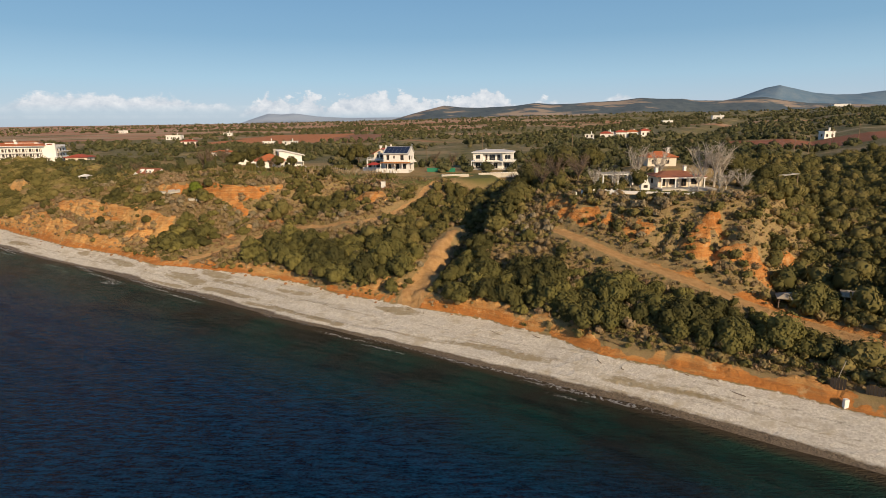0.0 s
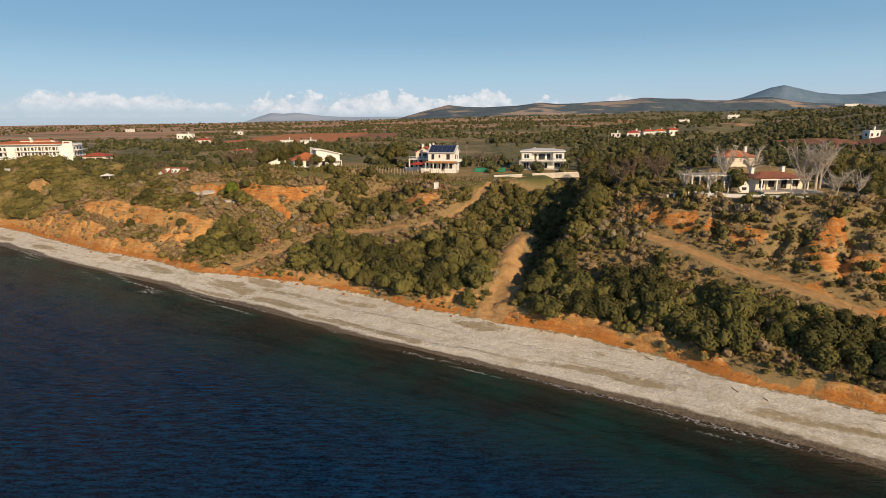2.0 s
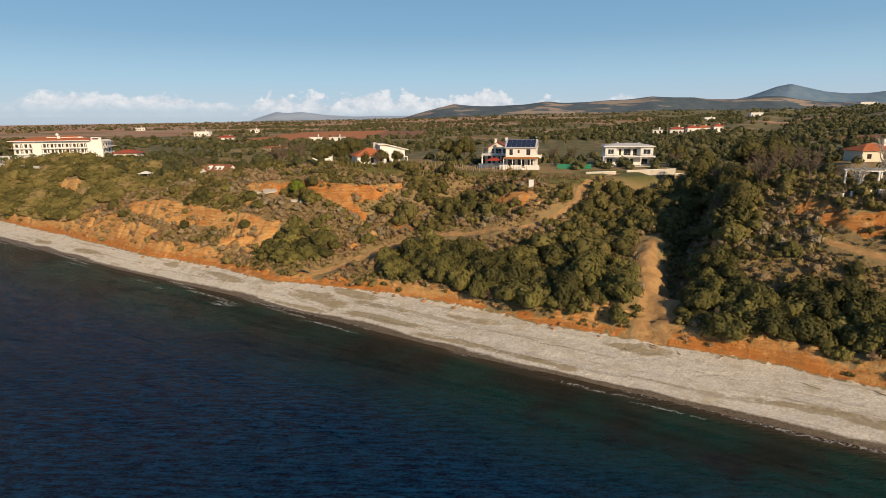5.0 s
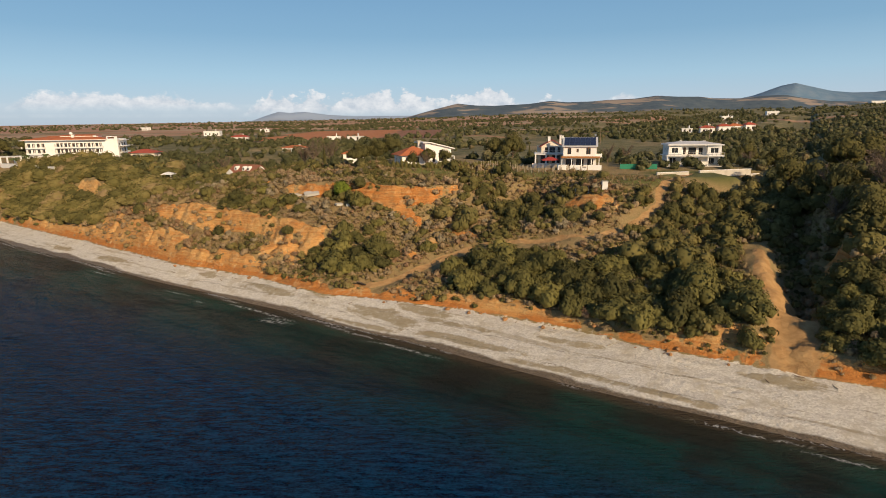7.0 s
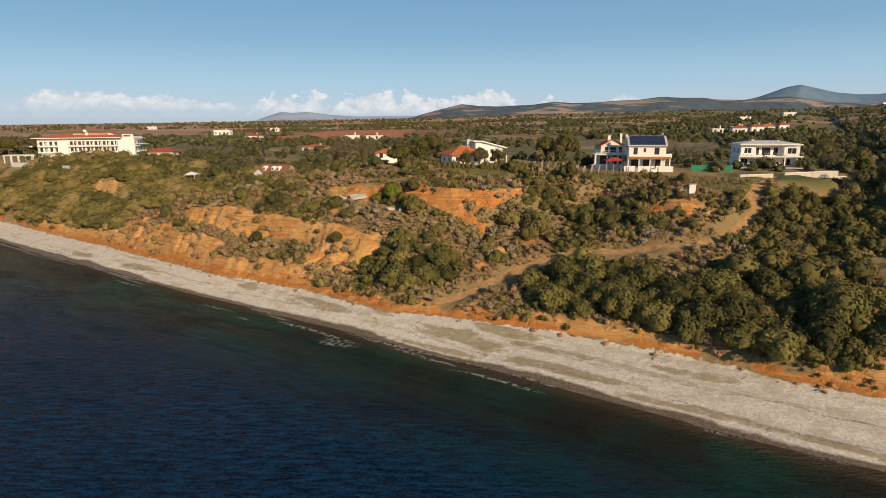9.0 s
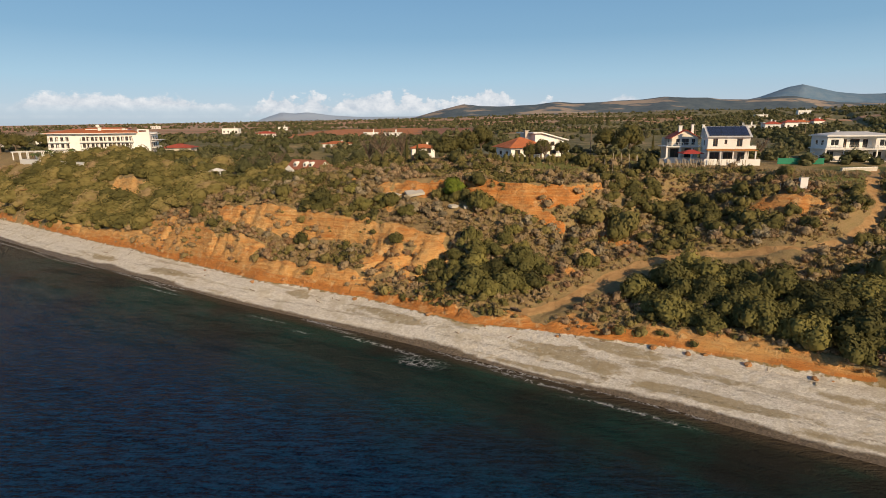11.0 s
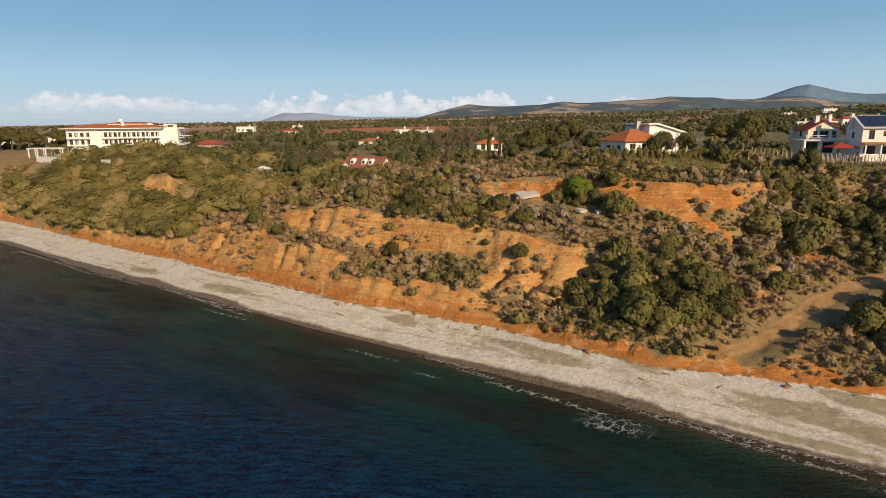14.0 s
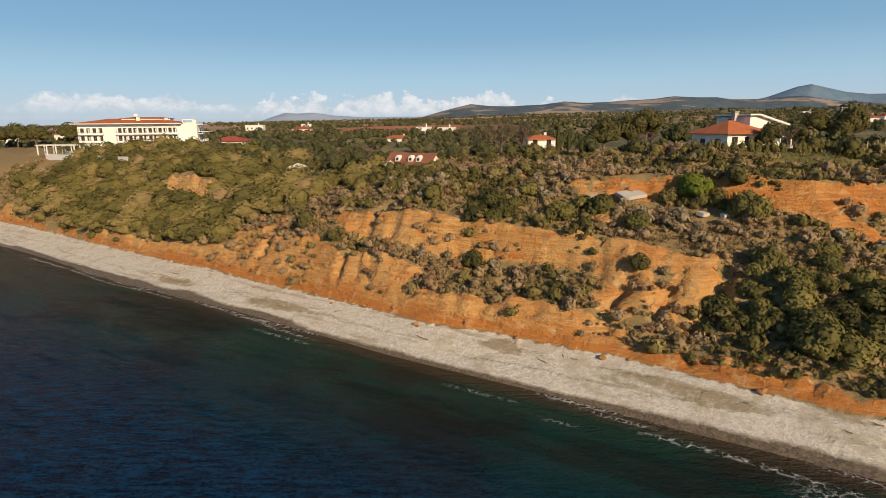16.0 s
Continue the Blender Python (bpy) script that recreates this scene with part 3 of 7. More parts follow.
shallow = g.mix(g.ramp(weed, 0.46, 0.58), (0.005, 0.038, 0.036), (0.010, 0.017, 0.016))
# light and dark of the ripples put into the colour: blue crests, darker troughs
tone = g.mix(g.ramp(deep, 0.15, 0.8), shallow, g.mix(g.ramp(wave, 0.66, 0.92), (0.0004, 0.0095, 0.034), (0.003, 0.048, 0.122)))
tone = g.mix(g.ramp(deep, 0.012, 0.09), g.mix(g.ramp(weed, 0.42, 0.58), (0.018, 0.050, 0.036), (0.030, 0.030, 0.022)), tone)
tone = g.mix(g.math("MULTIPLY", bed, 0.45), tone, (0.013, 0.011, 0.010))
tone = g.mix(g.ramp(deep, 0.0, 0.016), (0.075, 0.058, 0.038), tone)
lace = g.n("ShaderNodeTexVoronoi")
lace.feature = "DISTANCE_TO_EDGE"
lace.inputs["Scale"].default_value = 0.9
warp = g.n("ShaderNodeVectorMath")
warp.operation = "MULTIPLY_ADD"
nt.links.new(g.noise(1.5, 3, 0.6), warp.inputs[0])
warp.inputs[1].default_value = (1.6, 1.6, 1.6)
nt.links.new(g.pos(), warp.inputs[2])
nt.links.new(warp.outputs[0], lace.inputs["Vector"])
torn = g.math("MAXIMUM", g.ramp(lace.outputs["Distance"], 0.10, 0.0), g.ramp(g.noise(2.2, 5, 0.75), 0.56, 0.66))
foam = g.math("MULTIPLY", g.attr("foam"), torn)
tone = g.mix(foam, tone, (0.66, 0.67, 0.68))
g.surf(tone, g.math("ADD", 0.12, g.math("MULTIPLY", foam, 0.6)), 0, g.bump(wave, 1.0, 1.0), 0.02)
off = shore_v(SU_) - SV_
fo = np.zeros_like(SU_)
for o_, wd, sd, cut in ((0.15, 0.35, 311, 0.40), (1.3, 0.22, 317, 0.54), (2.8, 0.2, 323, 0.60)):
    line = o_ + 1.6 * (fbm(SU_ * 0.09, SU_ * 0, 4, sd) - 0.5)
    fo = np.maximum(fo, (1 - smooth(wd * 0.3, wd * 1.7, np.abs(off - line))) * smooth(cut, cut + 0.12, fbm(SU_ * 0.07, SV_ * 0.03, 3, sd + 2)))
torn_edge = fbm(SU_ * 0.4, SV_ * 0.8, 3, 331) - 0.5
for a, b, ra, rb in ((-25.5, 4.6, 3.4, 1.8), (-47, 4.4, 2.2, 0.6), (-37, 2.4, 3.2, 0.6)):
    fo = np.maximum(fo, 0.9 * (1 - smooth(0.3, 1.0, np.hypot((SU_ - a) / ra, (off - b) / rb) + torn_edge)))
sea_me = mesh_np("water", np.stack([SX, SY, SZ], -1).reshape(-1, 3), sf, [m_sea], True, {"deep": smooth(0, 34, off).ravel(), "weed": (smooth(0.42, 0.55, fbm(SU_ * 0.035, SV_ * 0.09, 3, 341)) * smooth(1.5, 4, off) * (1 - smooth(9, 18, off)) * np.where(SU_ < -25, 1.0, 0.55)).ravel(), "foam": fo.ravel()})
tagged(new("water", sea_me), "dark blue-green sea with small ripples and thin surf", "sea", kind="structure")

# ---- hills ----
tans, deps = np.linspace(-1.1, 1.2, 420), np.concatenate([np.linspace(1700, 2500, 9), np.linspace(2560, 5200, 56)])
TT, DD = np.meshgrid(tans, deps, indexing="ij")
HX, HY = TT * DD, DD
HU, HV = coast_uv(HX, HY)
base = height(HU, HV, False) - 6
rough = 22 * (fbm(HX / 260, HY / 260, 5, 23) - 0.5)
n_z, f_z = [np.interp(TT, [r[0] for r in R], [r[1] for r in R]) for R in (RIDGE_NEAR, RIDGE_FAR)]
spur = 1 + 0.5 * (fbm(HX / 420, HY / 900, 3, 29) - 0.5)
wn, wf = np.exp(-(((HY - 3000) / (330 * spur)) ** 2)), np.exp(-(((HY - 4000) / (420 * spur)) ** 2))
HZ = np.maximum(base + (n_z - base) * wn + rough * wn * (1 - wn) * 4, base + (f_z - base) * wf + 2 * rough * wf * (1 - wf) * 4)
nh, mh = HX.shape
hi = np.arange(nh * mh).reshape(nh, mh)
hf = np.stack([hi[:-1, :-1], hi[1:, :-1], hi[1:, 1:], hi[:-1, 1:]], -1).reshape(-1, 4)
m_hill, nt = nodes_of("hazed_wooded_hills")
g = G(nt)
# distance haze put into the colours: bluish woods, bluer far range, pale west
hazed_wood = g.mix(g.ramp(g.noise(0.02, 6, 0.7), 0.4, 0.62), (0.075, 0.105, 0.135), (0.11, 0.14, 0.16))
open_land = g.mix(g.ramp(g.noise(1.0, 4, 0.6, g.scaled(0.0035, 0.006, 0.02)), 0.50, 0.56), hazed_wood, (0.33, 0.27, 0.22))
hazed_range = g.mix(g.ramp(g.noise(0.012, 6, 0.7), 0.4, 0.62), (0.12, 0.20, 0.29), (0.165, 0.235, 0.31))
far_haze = g.mix(g.attr("west"), hazed_range, (0.36, 0.44, 0.55))
g.surf(g.mix(g.attr("far"), open_land, far_haze), 0.95, 0, g.bump(g.noise(0.03, 5, 0.7), 0.6, 6.0), 0.1)
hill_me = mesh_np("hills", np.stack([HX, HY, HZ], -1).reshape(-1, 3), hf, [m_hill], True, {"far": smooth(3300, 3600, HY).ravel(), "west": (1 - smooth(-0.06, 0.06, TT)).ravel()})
tagged(new("hills", hill_me), "wooded hills behind the plain, coloured blue-grey as through haze", "hills", kind="structure")

# ---- plants ----
def leaf_mat(name, stops, spread=0.3, rough=0.75, obj=False):
    """Foliage: its tone runs along stops by the plant's tint and from leaf to leaf."""
    m, nt = nodes_of(name)
    g = G(nt)
    f = g.math("ADD", g.attr("tint"), g.math("MULTIPLY", g.math("SUBTRACT", g.island(), 0.5), spread))
    if obj:
        f = g.math("ADD", f, g.math("MULTIPLY", g.math("SUBTRACT", g.obrand(), 0.5), 0.5))
    r = g.n("ShaderNodeValToRGB")
    g.put(r.inputs[0], f)
    for i, (p, c) in enumerate(stops):
        e = r.color_ramp.elements[i] if i < 2 else r.color_ramp.elements.new(p)
        e.position, e.color = p, (*c, 1)
    n = g.noise(0.5, 3)
    col = g.mix(g.ramp(n, 0.35, 0.7), r.outputs[0], (0.05, 0.055, 0.02))
    col = g.mix(0.3, r.outputs[0], col)
    d, t, mx, o = g.n("ShaderNodeBsdfPrincipled"), g.n("ShaderNodeBsdfTranslucent"), g.n("ShaderNodeMixShader"), g.n("ShaderNodeOutputMaterial")
    d.inputs["Roughness"].default_value, d.inputs["Specular IOR Level"].default_value = rough, 0.15
    nt.links.new(col, d.inputs[0]), nt.links.new(col, t.inputs[0])
    mx.inputs[0].default_value = 0.22
    nt.links.new(d.outputs[0], mx.inputs[1]), nt.links.new(t.outputs[0], mx.inputs[2]), nt.links.new(mx.outputs[0], o.inputs[0])
    return m


m_shrub = leaf_mat("shrub_leaves", [(0.0, (0.085, 0.08, 0.028)), (0.3, (0.175, 0.152, 0.05)), (0.48, (0.285, 0.228, 0.085)), (0.62, (0.32, 0.23, 0.125)),
                                    (0.82, (0.42, 0.31, 0.185)), (1.0, (0.27, 0.155, 0.085))], 0.15)
m_bush = leaf_mat("bush_leaves", [(0.0, (0.075, 0.072, 0.026)), (0.4, (0.165, 0.15, 0.048)), (0.75, (0.27, 0.235, 0.07)), (1.0, (0.33, 0.28, 0.10))], 0.16, obj=True)
m_olive = leaf_mat("olive_leaves", [(0.0, (0.058, 0.062, 0.026)), (0.5, (0.125, 0.125, 0.055)), (0.8, (0.20, 0.175, 0.085)), (1.0, (0.22, 0.165, 0.09))], 0.24)
m_bark = paint("bark", (0.20, 0.145, 0.10), 0.9, 0.2, 4)
m_pale_bark = paint("pale_bark", (0.58, 0.51, 0.42), 0.9, 0.15, 4)

PHI = (1 + 5**0.5) / 2
ICO_V = np.array([(-1, PHI, 0), (1, PHI, 0), (-1, -PHI, 0), (1, -PHI, 0), (0, -1, PHI), (0, 1, PHI), (0, -1, -PHI), (0, 1, -PHI), (PHI, 0, -1), (PHI, 0, 1), (-PHI, 0, -1), (-PHI, 0, 1)])
ICO_V = ICO_V / np.linalg.norm(ICO_V[0])


def ico_faces():
    """The twenty faces of an icosahedron, from its edge length."""
    e = min(np.linalg.norm(ICO_V[0] - p) for p in ICO_V[1:]) * 1.01
    out = []
    for i in range(12):
        for j in range(i + 1, 12):
            for k in range(j + 1, 12):
                a, b, c = ICO_V[i], ICO_V[j], ICO_V[k]
                if max(np.linalg.norm(a - b), np.linalg.norm(b - c), np.linalg.norm(a - c)) < e:
                    out.append((i, j, k) if np.dot(np.cross(b - a, c - a), a) > 0 else (i, k, j))
    return np.array(out)


ICO_F = ico_faces()


def finer(V, F):
    V, out, mid = list(map(tuple, V)), [], {}

    def m(a, b):
        k = (min(a, b), max(a, b))
        if k not in mid:
            p = np.array(V[a]) + np.array(V[b])
            V.append(tuple(p / np.linalg.norm(p)))
            mid[k] = len(V) - 1
        return mid[k]

    for a, b, c in F:
        x, y, z = m(a, b), m(b, c), m(c, a)
        out += [(a, x, z), (x, b, y), (z, y, c), (x, y, z)]
    return np.array(V), np.array(out)


ICO2_V, ICO2_F = finer(ICO_V, ICO_F)


def leafy(seed, lobes, leaves, leaf, fine=True, tall=0.8, spread=0.75, lobe=1.0, core=0.9):
    """A bush of unit radius: lumpy lobes hung with small leaf sprays."""
    rng = np.random.default_rng(seed)
    bv, bf = (ICO2_V, ICO2_F) if fine else (ICO_V, ICO_F)
    Vs, Fs, n, cs = [], [], 0, []
    for i in range(lobes):
        a, r = rng.uniform(0, 6.283), spread * rng.uniform(0, 1) ** 0.6 if i else 0
        rad = rng.uniform(0.36, 0.6) * lobe if i else 0.66
        c = np.array([r * math.cos(a), r * math.sin(a), tall * rng.uniform(0.3, 0.85) * (1.1 - 0.5 * r)])
        cs.append((c, rad))
        wob = 1 + rng.uniform(-0.16, 0.12, (len(bv), 1))
        v = bv * wob * rad * np.array([1, 1, tall * 1.05]) * core + c
        v[:, 2] = np.maximum(v[:, 2], -0.12)
        Vs.append(v), Fs.append(bf + n)
        n += len(v)
    share = np.array([r * r for _, r in cs])
    k = rng.choice(lobes, leaves, p=share / share.sum())
    d = rng.normal(size=(leaves, 3))
    d[:, 2] = np.abs(d[:, 2]) * 1.1 - 0.25
    d /= np.linalg.norm(d, axis=1)[:, None]
    C, R = np.array([c for c, _ in cs])[k], np.array([r for _, r in cs])[k][:, None]
    p = C + d * R * np.array([1, 1, tall * 1.05]) * rng.uniform(0.93, 1.08, (leaves, 1))
    p[:, 2] = np.maximum(p[:, 2], 0)
    t = np.cross(d, rng.normal(size=(leaves, 3)))
    t /= np.linalg.norm(t, axis=1)[:, None] + 1e-6
    w = np.cross(d, t) + d * rng.uniform(-0.15, 0.35, (leaves, 1))
    s = leaf * rng.uniform(0.6, 1.3, (leaves, 1))
    tri = np.stack([p - t * s * 0.7, p + t * s * 0.7, p + w * s * 1.2 + d * s * 0.12], 1).reshape(-1, 3)
    Vs.append(tri), Fs.append(np.arange(leaves * 3).reshape(-1, 3) + n)
    return np.concatenate(Vs), np.concatenate(Fs)


def strew(name, kinds, rows, mat, label, category):
    """Joins many plants into one mesh. rows: x, y, z, radius, height factor, turn, tint, kind."""
    Vs, Fs, Ts, n = [], [], [], 0
    rows = np.asarray(rows)
    for k, (bv, bf) in enumerate(kinds):
        r = rows[rows[:, 7].astype(int) == k]
        if not len(r):
            continue
        c, s = np.cos(r[:, 5])[:, None], np.sin(r[:, 5])[:, None]
        X = (bv[None, :, 0] * c - bv[None, :, 1] * s) * r[:, 3][:, None] + r[:, 0][:, None]
        Y = (bv[None, :, 0] * s + bv[None, :, 1] * c) * r[:, 3][:, None] + r[:, 1][:, None]
        Z = bv[None, :, 2] * (r[:, 3] * r[:, 4])[:, None] + r[:, 2][:, None]
        Vs.append(np.stack([X, Y, Z], -1).reshape(-1, 3))
        Fs.append((bf[None] + (np.arange(len(r)) * len(bv))[:, None, None]).reshape(-1, 3) + n)
        Ts.append(np.repeat(r[:, 6], len(bv)))
        n += len(r) * len(bv)
    me = mesh_np(name, np.concatenate(Vs), np.concatenate(Fs), [mat], True, {"tint": np.concatenate(Ts)})
    return tagged(new(name, me), label, category, kind="stuff")


def footprint(x, y):
    """1 where houses, walls and yards keep plants away."""
    w = np.zeros(np.shape(x))
    for a, b, hx, hy in [(16, 199, 13, 10), (-16, 190, 13, 12), (-53, 193, 14, 11), (-205, 272, 30, 20), (-116, 222, 8, 6), (50, 119, 13, 8),
                         (62, 153, 9, 7), (-133, 326, 10, 7), (-85, 237, 6, 5), (-173, 270, 8, 5), (-14, 186, 9, 3), (-82, 169.5, 5, 3), (-71.5, 163, 2.5, 1.5), (-212, 247, 12, 5)]:
        w = np.maximum(w, (np.abs(x - a) < hx) & (np.abs(y - b) < hy))
    return w


# where tall evergreen thicket grows: u, v, half widths
THICKET = [(62, 13.5, 46, 5.5), (92, 13, 20, 5.5), (12, 18, 22, 6), (28, 34, 6, 16), (38, 46, 8, 14), (-150, 19, 44, 13), (-27, 14, 8, 4.5), (-67, 17, 3, 2.5),
           (122, 44, 14, 38), (2, 41, 11, 5), (-13, 41, 6, 4), (24, 42, 5, 8), (45, 62, 10, 14), (55, 36, 5, 18),  (30, 22, 10, 6), (-92, 26, 10, 3), (-40, 26, 5, 2.5), (122, 100, 26, 60), (-14, 33, 4, 3), (-1, 21, 5, 7), (28, 16, 12, 8), (30, 42, 6, 14), (-53, 21.5, 3, 2)]
# dry grass and low grey scrub
DRY = [(-45, 22, 14, 6), (-18, 36, 12, 5), (12, 36, 12, 4), (60, 33, 10, 6), (30, 50, 5, 5), (-55, 27, 8, 4), (76, 20, 10, 2.5), (12, 27, 6, 3.5), (15, 39, 7, 5)]


def zone(u, v, areas, soft=0.25, seed=401):
    wob = fbm(u * 0.13, v * 0.16, 3, seed) - 0.5
    w = np.zeros(np.shape(u))
    for a, b, ra, rb in areas:
        w = np.maximum(w, 1 - smooth(1 - soft, 1 + soft, np.hypot((u - a) / ra, (v - b) / rb) + wob * 0.9))
    return w


def roads_near(u, v):
    side = v < np.interp(u, [a for a, b in TRACK_A[:10]], [b for a, b in TRACK_A[:10]])
    return np.minimum.reduce([to_line(u, v, TRACK_A) - np.where(side & (u > -18) & (u < 15), 2.6, 0.7), to_line(u, v, TRACK_B) - 2.0, to_line(u, v, TRACK_C) - 1.7])


def scatter(n, u0, u1, v0, v1, seed):
    rng = np.random.default_rng(seed)
    return rng, rng.uniform(u0, u1, n), rng.uniform(v0, v1, n)


def thin_out(u, v, rad, cell=6.0):
    """Keeps points that stand off from earlier ones by their own radius."""
    keep, grid = [], {}
    for i in range(len(u)):
        a, b = int(u[i] // cell), int(v[i] // cell)
        ok = True
        for da in (-1, 0, 1):
            for db in (-1, 0, 1):
                for j in grid.get((a + da, b + db), ()):
                    if (u[i] - u[j]) ** 2 + (v[i] - v[j]) ** 2 < (0.5 * (rad[i] + rad[j])) ** 2:
                        ok = False
        if ok:
            keep.append(i)
            grid.setdefault((a, b), []).append(i)
    return np.array(keep)


def scarp(u, v):
    """The open face of the scar below the orchard."""
    return (u > -155) & (u < -134) & (v > 19) & (v < 26.5)


# tall bushes: the first of them are things, the rest one thicket
rng, bu, bvv = scatter(20000, -215, 135, 6, 60, 11)
_, bu2, bv2 = scatter(5000, -40, 160, 60, 150, 15)
bu, bvv = np.concatenate([bu, bu2]), np.concatenate([bvv, bv2])
rad = rng.uniform(1.0, 2.3, len(bu)) * np.where(bvv > 50, 1.25, 1.0)
zt = zone(bu, bvv, THICKET)
bx_, by_ = world_xy(bu, bvv)
ok = (rng.uniform(0, 1, len(bu)) < zt) & (bvv > toe_v(bu) + 0.6 + 0.3 * rad) & (roads_near(bu, bvv) > rad * 0.9) & (footprint(bx_, by_) < 1) & (bare_at(bu, bvv) < 0.25)
lone = (zt < 0.3) & (bvv < 55) & (rng.uniform(0, 1, len(bu)) < 0.012) & (bvv > toe_v(bu) + 4) & (roads_near(bu, bvv) > rad) & (footprint(bx_, by_) < 1) & (bare_at(bu, bvv) < 0.3)
big = ok & (rng.uniform(0, 1, len(bu)) < 0.10) & (bvv < 32) & (bu > -36)
rad = np.where(big, rng.uniform(2.6, 3.6, len(bu)), rad)
big &= roads_near(bu, bvv) > rad * 0.8
big &= bvv > toe_v(bu) + rad * 0.5
ok &= (big | (rad < 2.5)) & ~scarp(bu, bvv)
lone &= ~scarp(bu, bvv)
set_u, set_v, set_r = np.array([(-67, 17.8, 2.5), (-65, 16.6, 1.7), (-57.5, 19, 1.9), (-53, 21.5, 2.2), (-32.5, 11.8, 1.9), (-29.4, 12.6, 2.3), (-25.8, 12.8, 2.5), (-22.5, 15.4, 3.2), (-20, 12.6, 2.3), (-38, 28.5, 1.8), (36, 16, 3.4), (30, 13, 3.6), (24, 14, 3.2), (54.5, 24, 3.0), (56.5, 29, 3.2), (55, 34, 3.4), (56, 39.5, 3.4), (53, 45, 3.0), (50, 51, 3.4), (46, 54, 3.0), (40, 51, 3.0), (37, 44, 3.0), (37.5, 37, 2.8), (38, 30, 2.6), (40.6, 18, 2.2), (39.6, 22.5, 2.0), (40, 14, 1.8)]).T
bu, bvv, rad = np.concatenate([set_u, bu]), np.concatenate([set_v, bvv]), np.concatenate([set_r, rad])
big = np.concatenate([set_r > 2.3, big])
sel = np.concatenate([np.arange(len(set_u)), np.where(big[len(set_u):])[0] + len(set_u), np.where((ok | lone) & ~big[len(set_u):])[0] + len(set_u)])
sel = sel[thin_out(bu[sel], bvv[sel], rad[sel])]
BU, BV, BR = bu[sel], bvv[sel], rad[sel]
BX, BY = world_xy(BU, BV)
BZ = height(BU, BV) - 0.15 * BR
bush_kinds = [leafy(500 + i, 11, 900, 0.125, False, 0.95, 0.72, 0.85, 0.88) for i in range(7)]
big_kinds = [leafy(620 + i, 20, 2300, 0.085, False, 0.95, 0.8, 0.72, 0.86) for i in range(5)]
big_mesh = [mesh_np("crown", V, F, [m_bush], True, {"tint": np.full(len(V), 0.1 + 0.08 * i)}) for i, (V, F) in enumerate(big_kinds)]
bush_mesh = [mesh_np("crown", V, F, [m_bush], True, {"tint": np.full(len(V), 0.15 + 0.08 * i)}) for i, (V, F) in enumerate(bush_kinds)]
PATCH = fbm(BU * 0.10, BV * 0.2, 3, 461)
first = (BU > -70) & (BU < 112) & (BV < 26)
n_thing, rest = 0, []
for i in range(len(BU)):
    k, turn, hf = i % 7, rng.uniform(0, 6.283), rng.uniform(0.85, 1.25)
    if first[i] and n_thing < 290:
        ob = new("bush", big_mesh[k % 5] if BR[i] > 2.4 else bush_mesh[k])
        ob.matrix_world = Matrix.LocRotScale((BX[i], BY[i], BZ[i]), Euler((0, 0, turn)), (BR[i], BR[i], BR[i] * hf))
        tagged(ob, "dense dark green evergreen bush on the coastal slope", "bush", "evergreen bushes of the slope")
        n_thing += 1
    else:
        rest.append(((BX[i], BY[i], BZ[i], BR[i], hf, turn, rng.uniform(0.05, 0.42) + (0.75 * float(PATCH[i]) - 0.32 if BU[i] < -100 else 0), k), BU[i] < -100))
thick_kinds = [leafy(520 + i, 6, 300, 0.135, False, 0.95, 0.72, 0.9, 0.94) for i in range(7)]
wind = [(V * np.array([2.0, 0.7, 1.4]), F) for V, F in [leafy(530 + i, 7, 380, 0.12, False, 0.95, 0.75, 0.85, 0.86) for i in range(7)]]
swept = [r[:5] + (0.75 + 0.3 * math.sin(9 * r[5]),) + r[6:] for r, b in rest if b]
rest = [r for r, b in rest if not b]
strew("windswept_thicket", wind, swept, m_shrub, "windswept olive-brown thicket combed up the slope", "thicket")
strew("thicket", thick_kinds, rest, m_shrub, "dense evergreen thicket on the slope and in the gully", "thicket")

# low scrub over the slopes
rng, cu, cv = scatter(60000, -225, 130, 4, 60, 12)
cr = 0.34 + 1.15 * rng.uniform(0, 1, len(cu)) ** 2.0
zt, dry, bare = zone(cu, cv, THICKET), zone(cu, cv, DRY), bare_at(cu, cv)
cx, cy = world_xy(cu, cv)
patch = fbm(cu * 0.12, cv * 0.15, 3, 431)
want = (0.35 * smooth(0.25, 0.5, patch) + 0.65) * (1 - bare * (1 - 0.65 * smooth(0.50, 0.58, fbm(cu * 0.28, cv * 0.34, 3, 433)))) * (1 - np.where(cu < -105, 0.9, 0.55) * zt) * (1 - 0.4 * dry)
want = np.where((cu > 54) & (cu < 112) & (cv > 19), np.maximum(want, 0.85 * (1 - 0.93 * bare)), want)
ok = (rng.uniform(0, 1, len(cu)) < want) & (cv > toe_v(cu) + 0.4) & (roads_near(cu, cv) > cr * 0.6) & (footprint(cx, cy) < 1)
lawn_at = np.maximum.reduce([(np.hypot((cu - a) / ra, (cv - b) / rb) < 1.05) for a, b, ra, rb in [(14, 58, 9, 9), (26, 72, 12, 9), (-36, 48, 12, 5), (84, 42, 16, 4), (-12, 58, 10, 5)]])
sel = np.where(ok & ~lawn_at & (~scarp(cu, cv) | (cv < 19) | (rng.uniform(0, 1, len(cu)) < 0.12)))[0]
sel = sel[thin_out(cu[sel], cv[sel], cr[sel] * 0.95, 2.4)]
U_, V_, R_ = cu[sel], cv[sel], cr[sel]
X_, Y_ = world_xy(U_, V_)
green = fbm(U_ * 0.09, V_ * 0.11, 3, 441) + rng.normal(0, 0.12, len(sel))
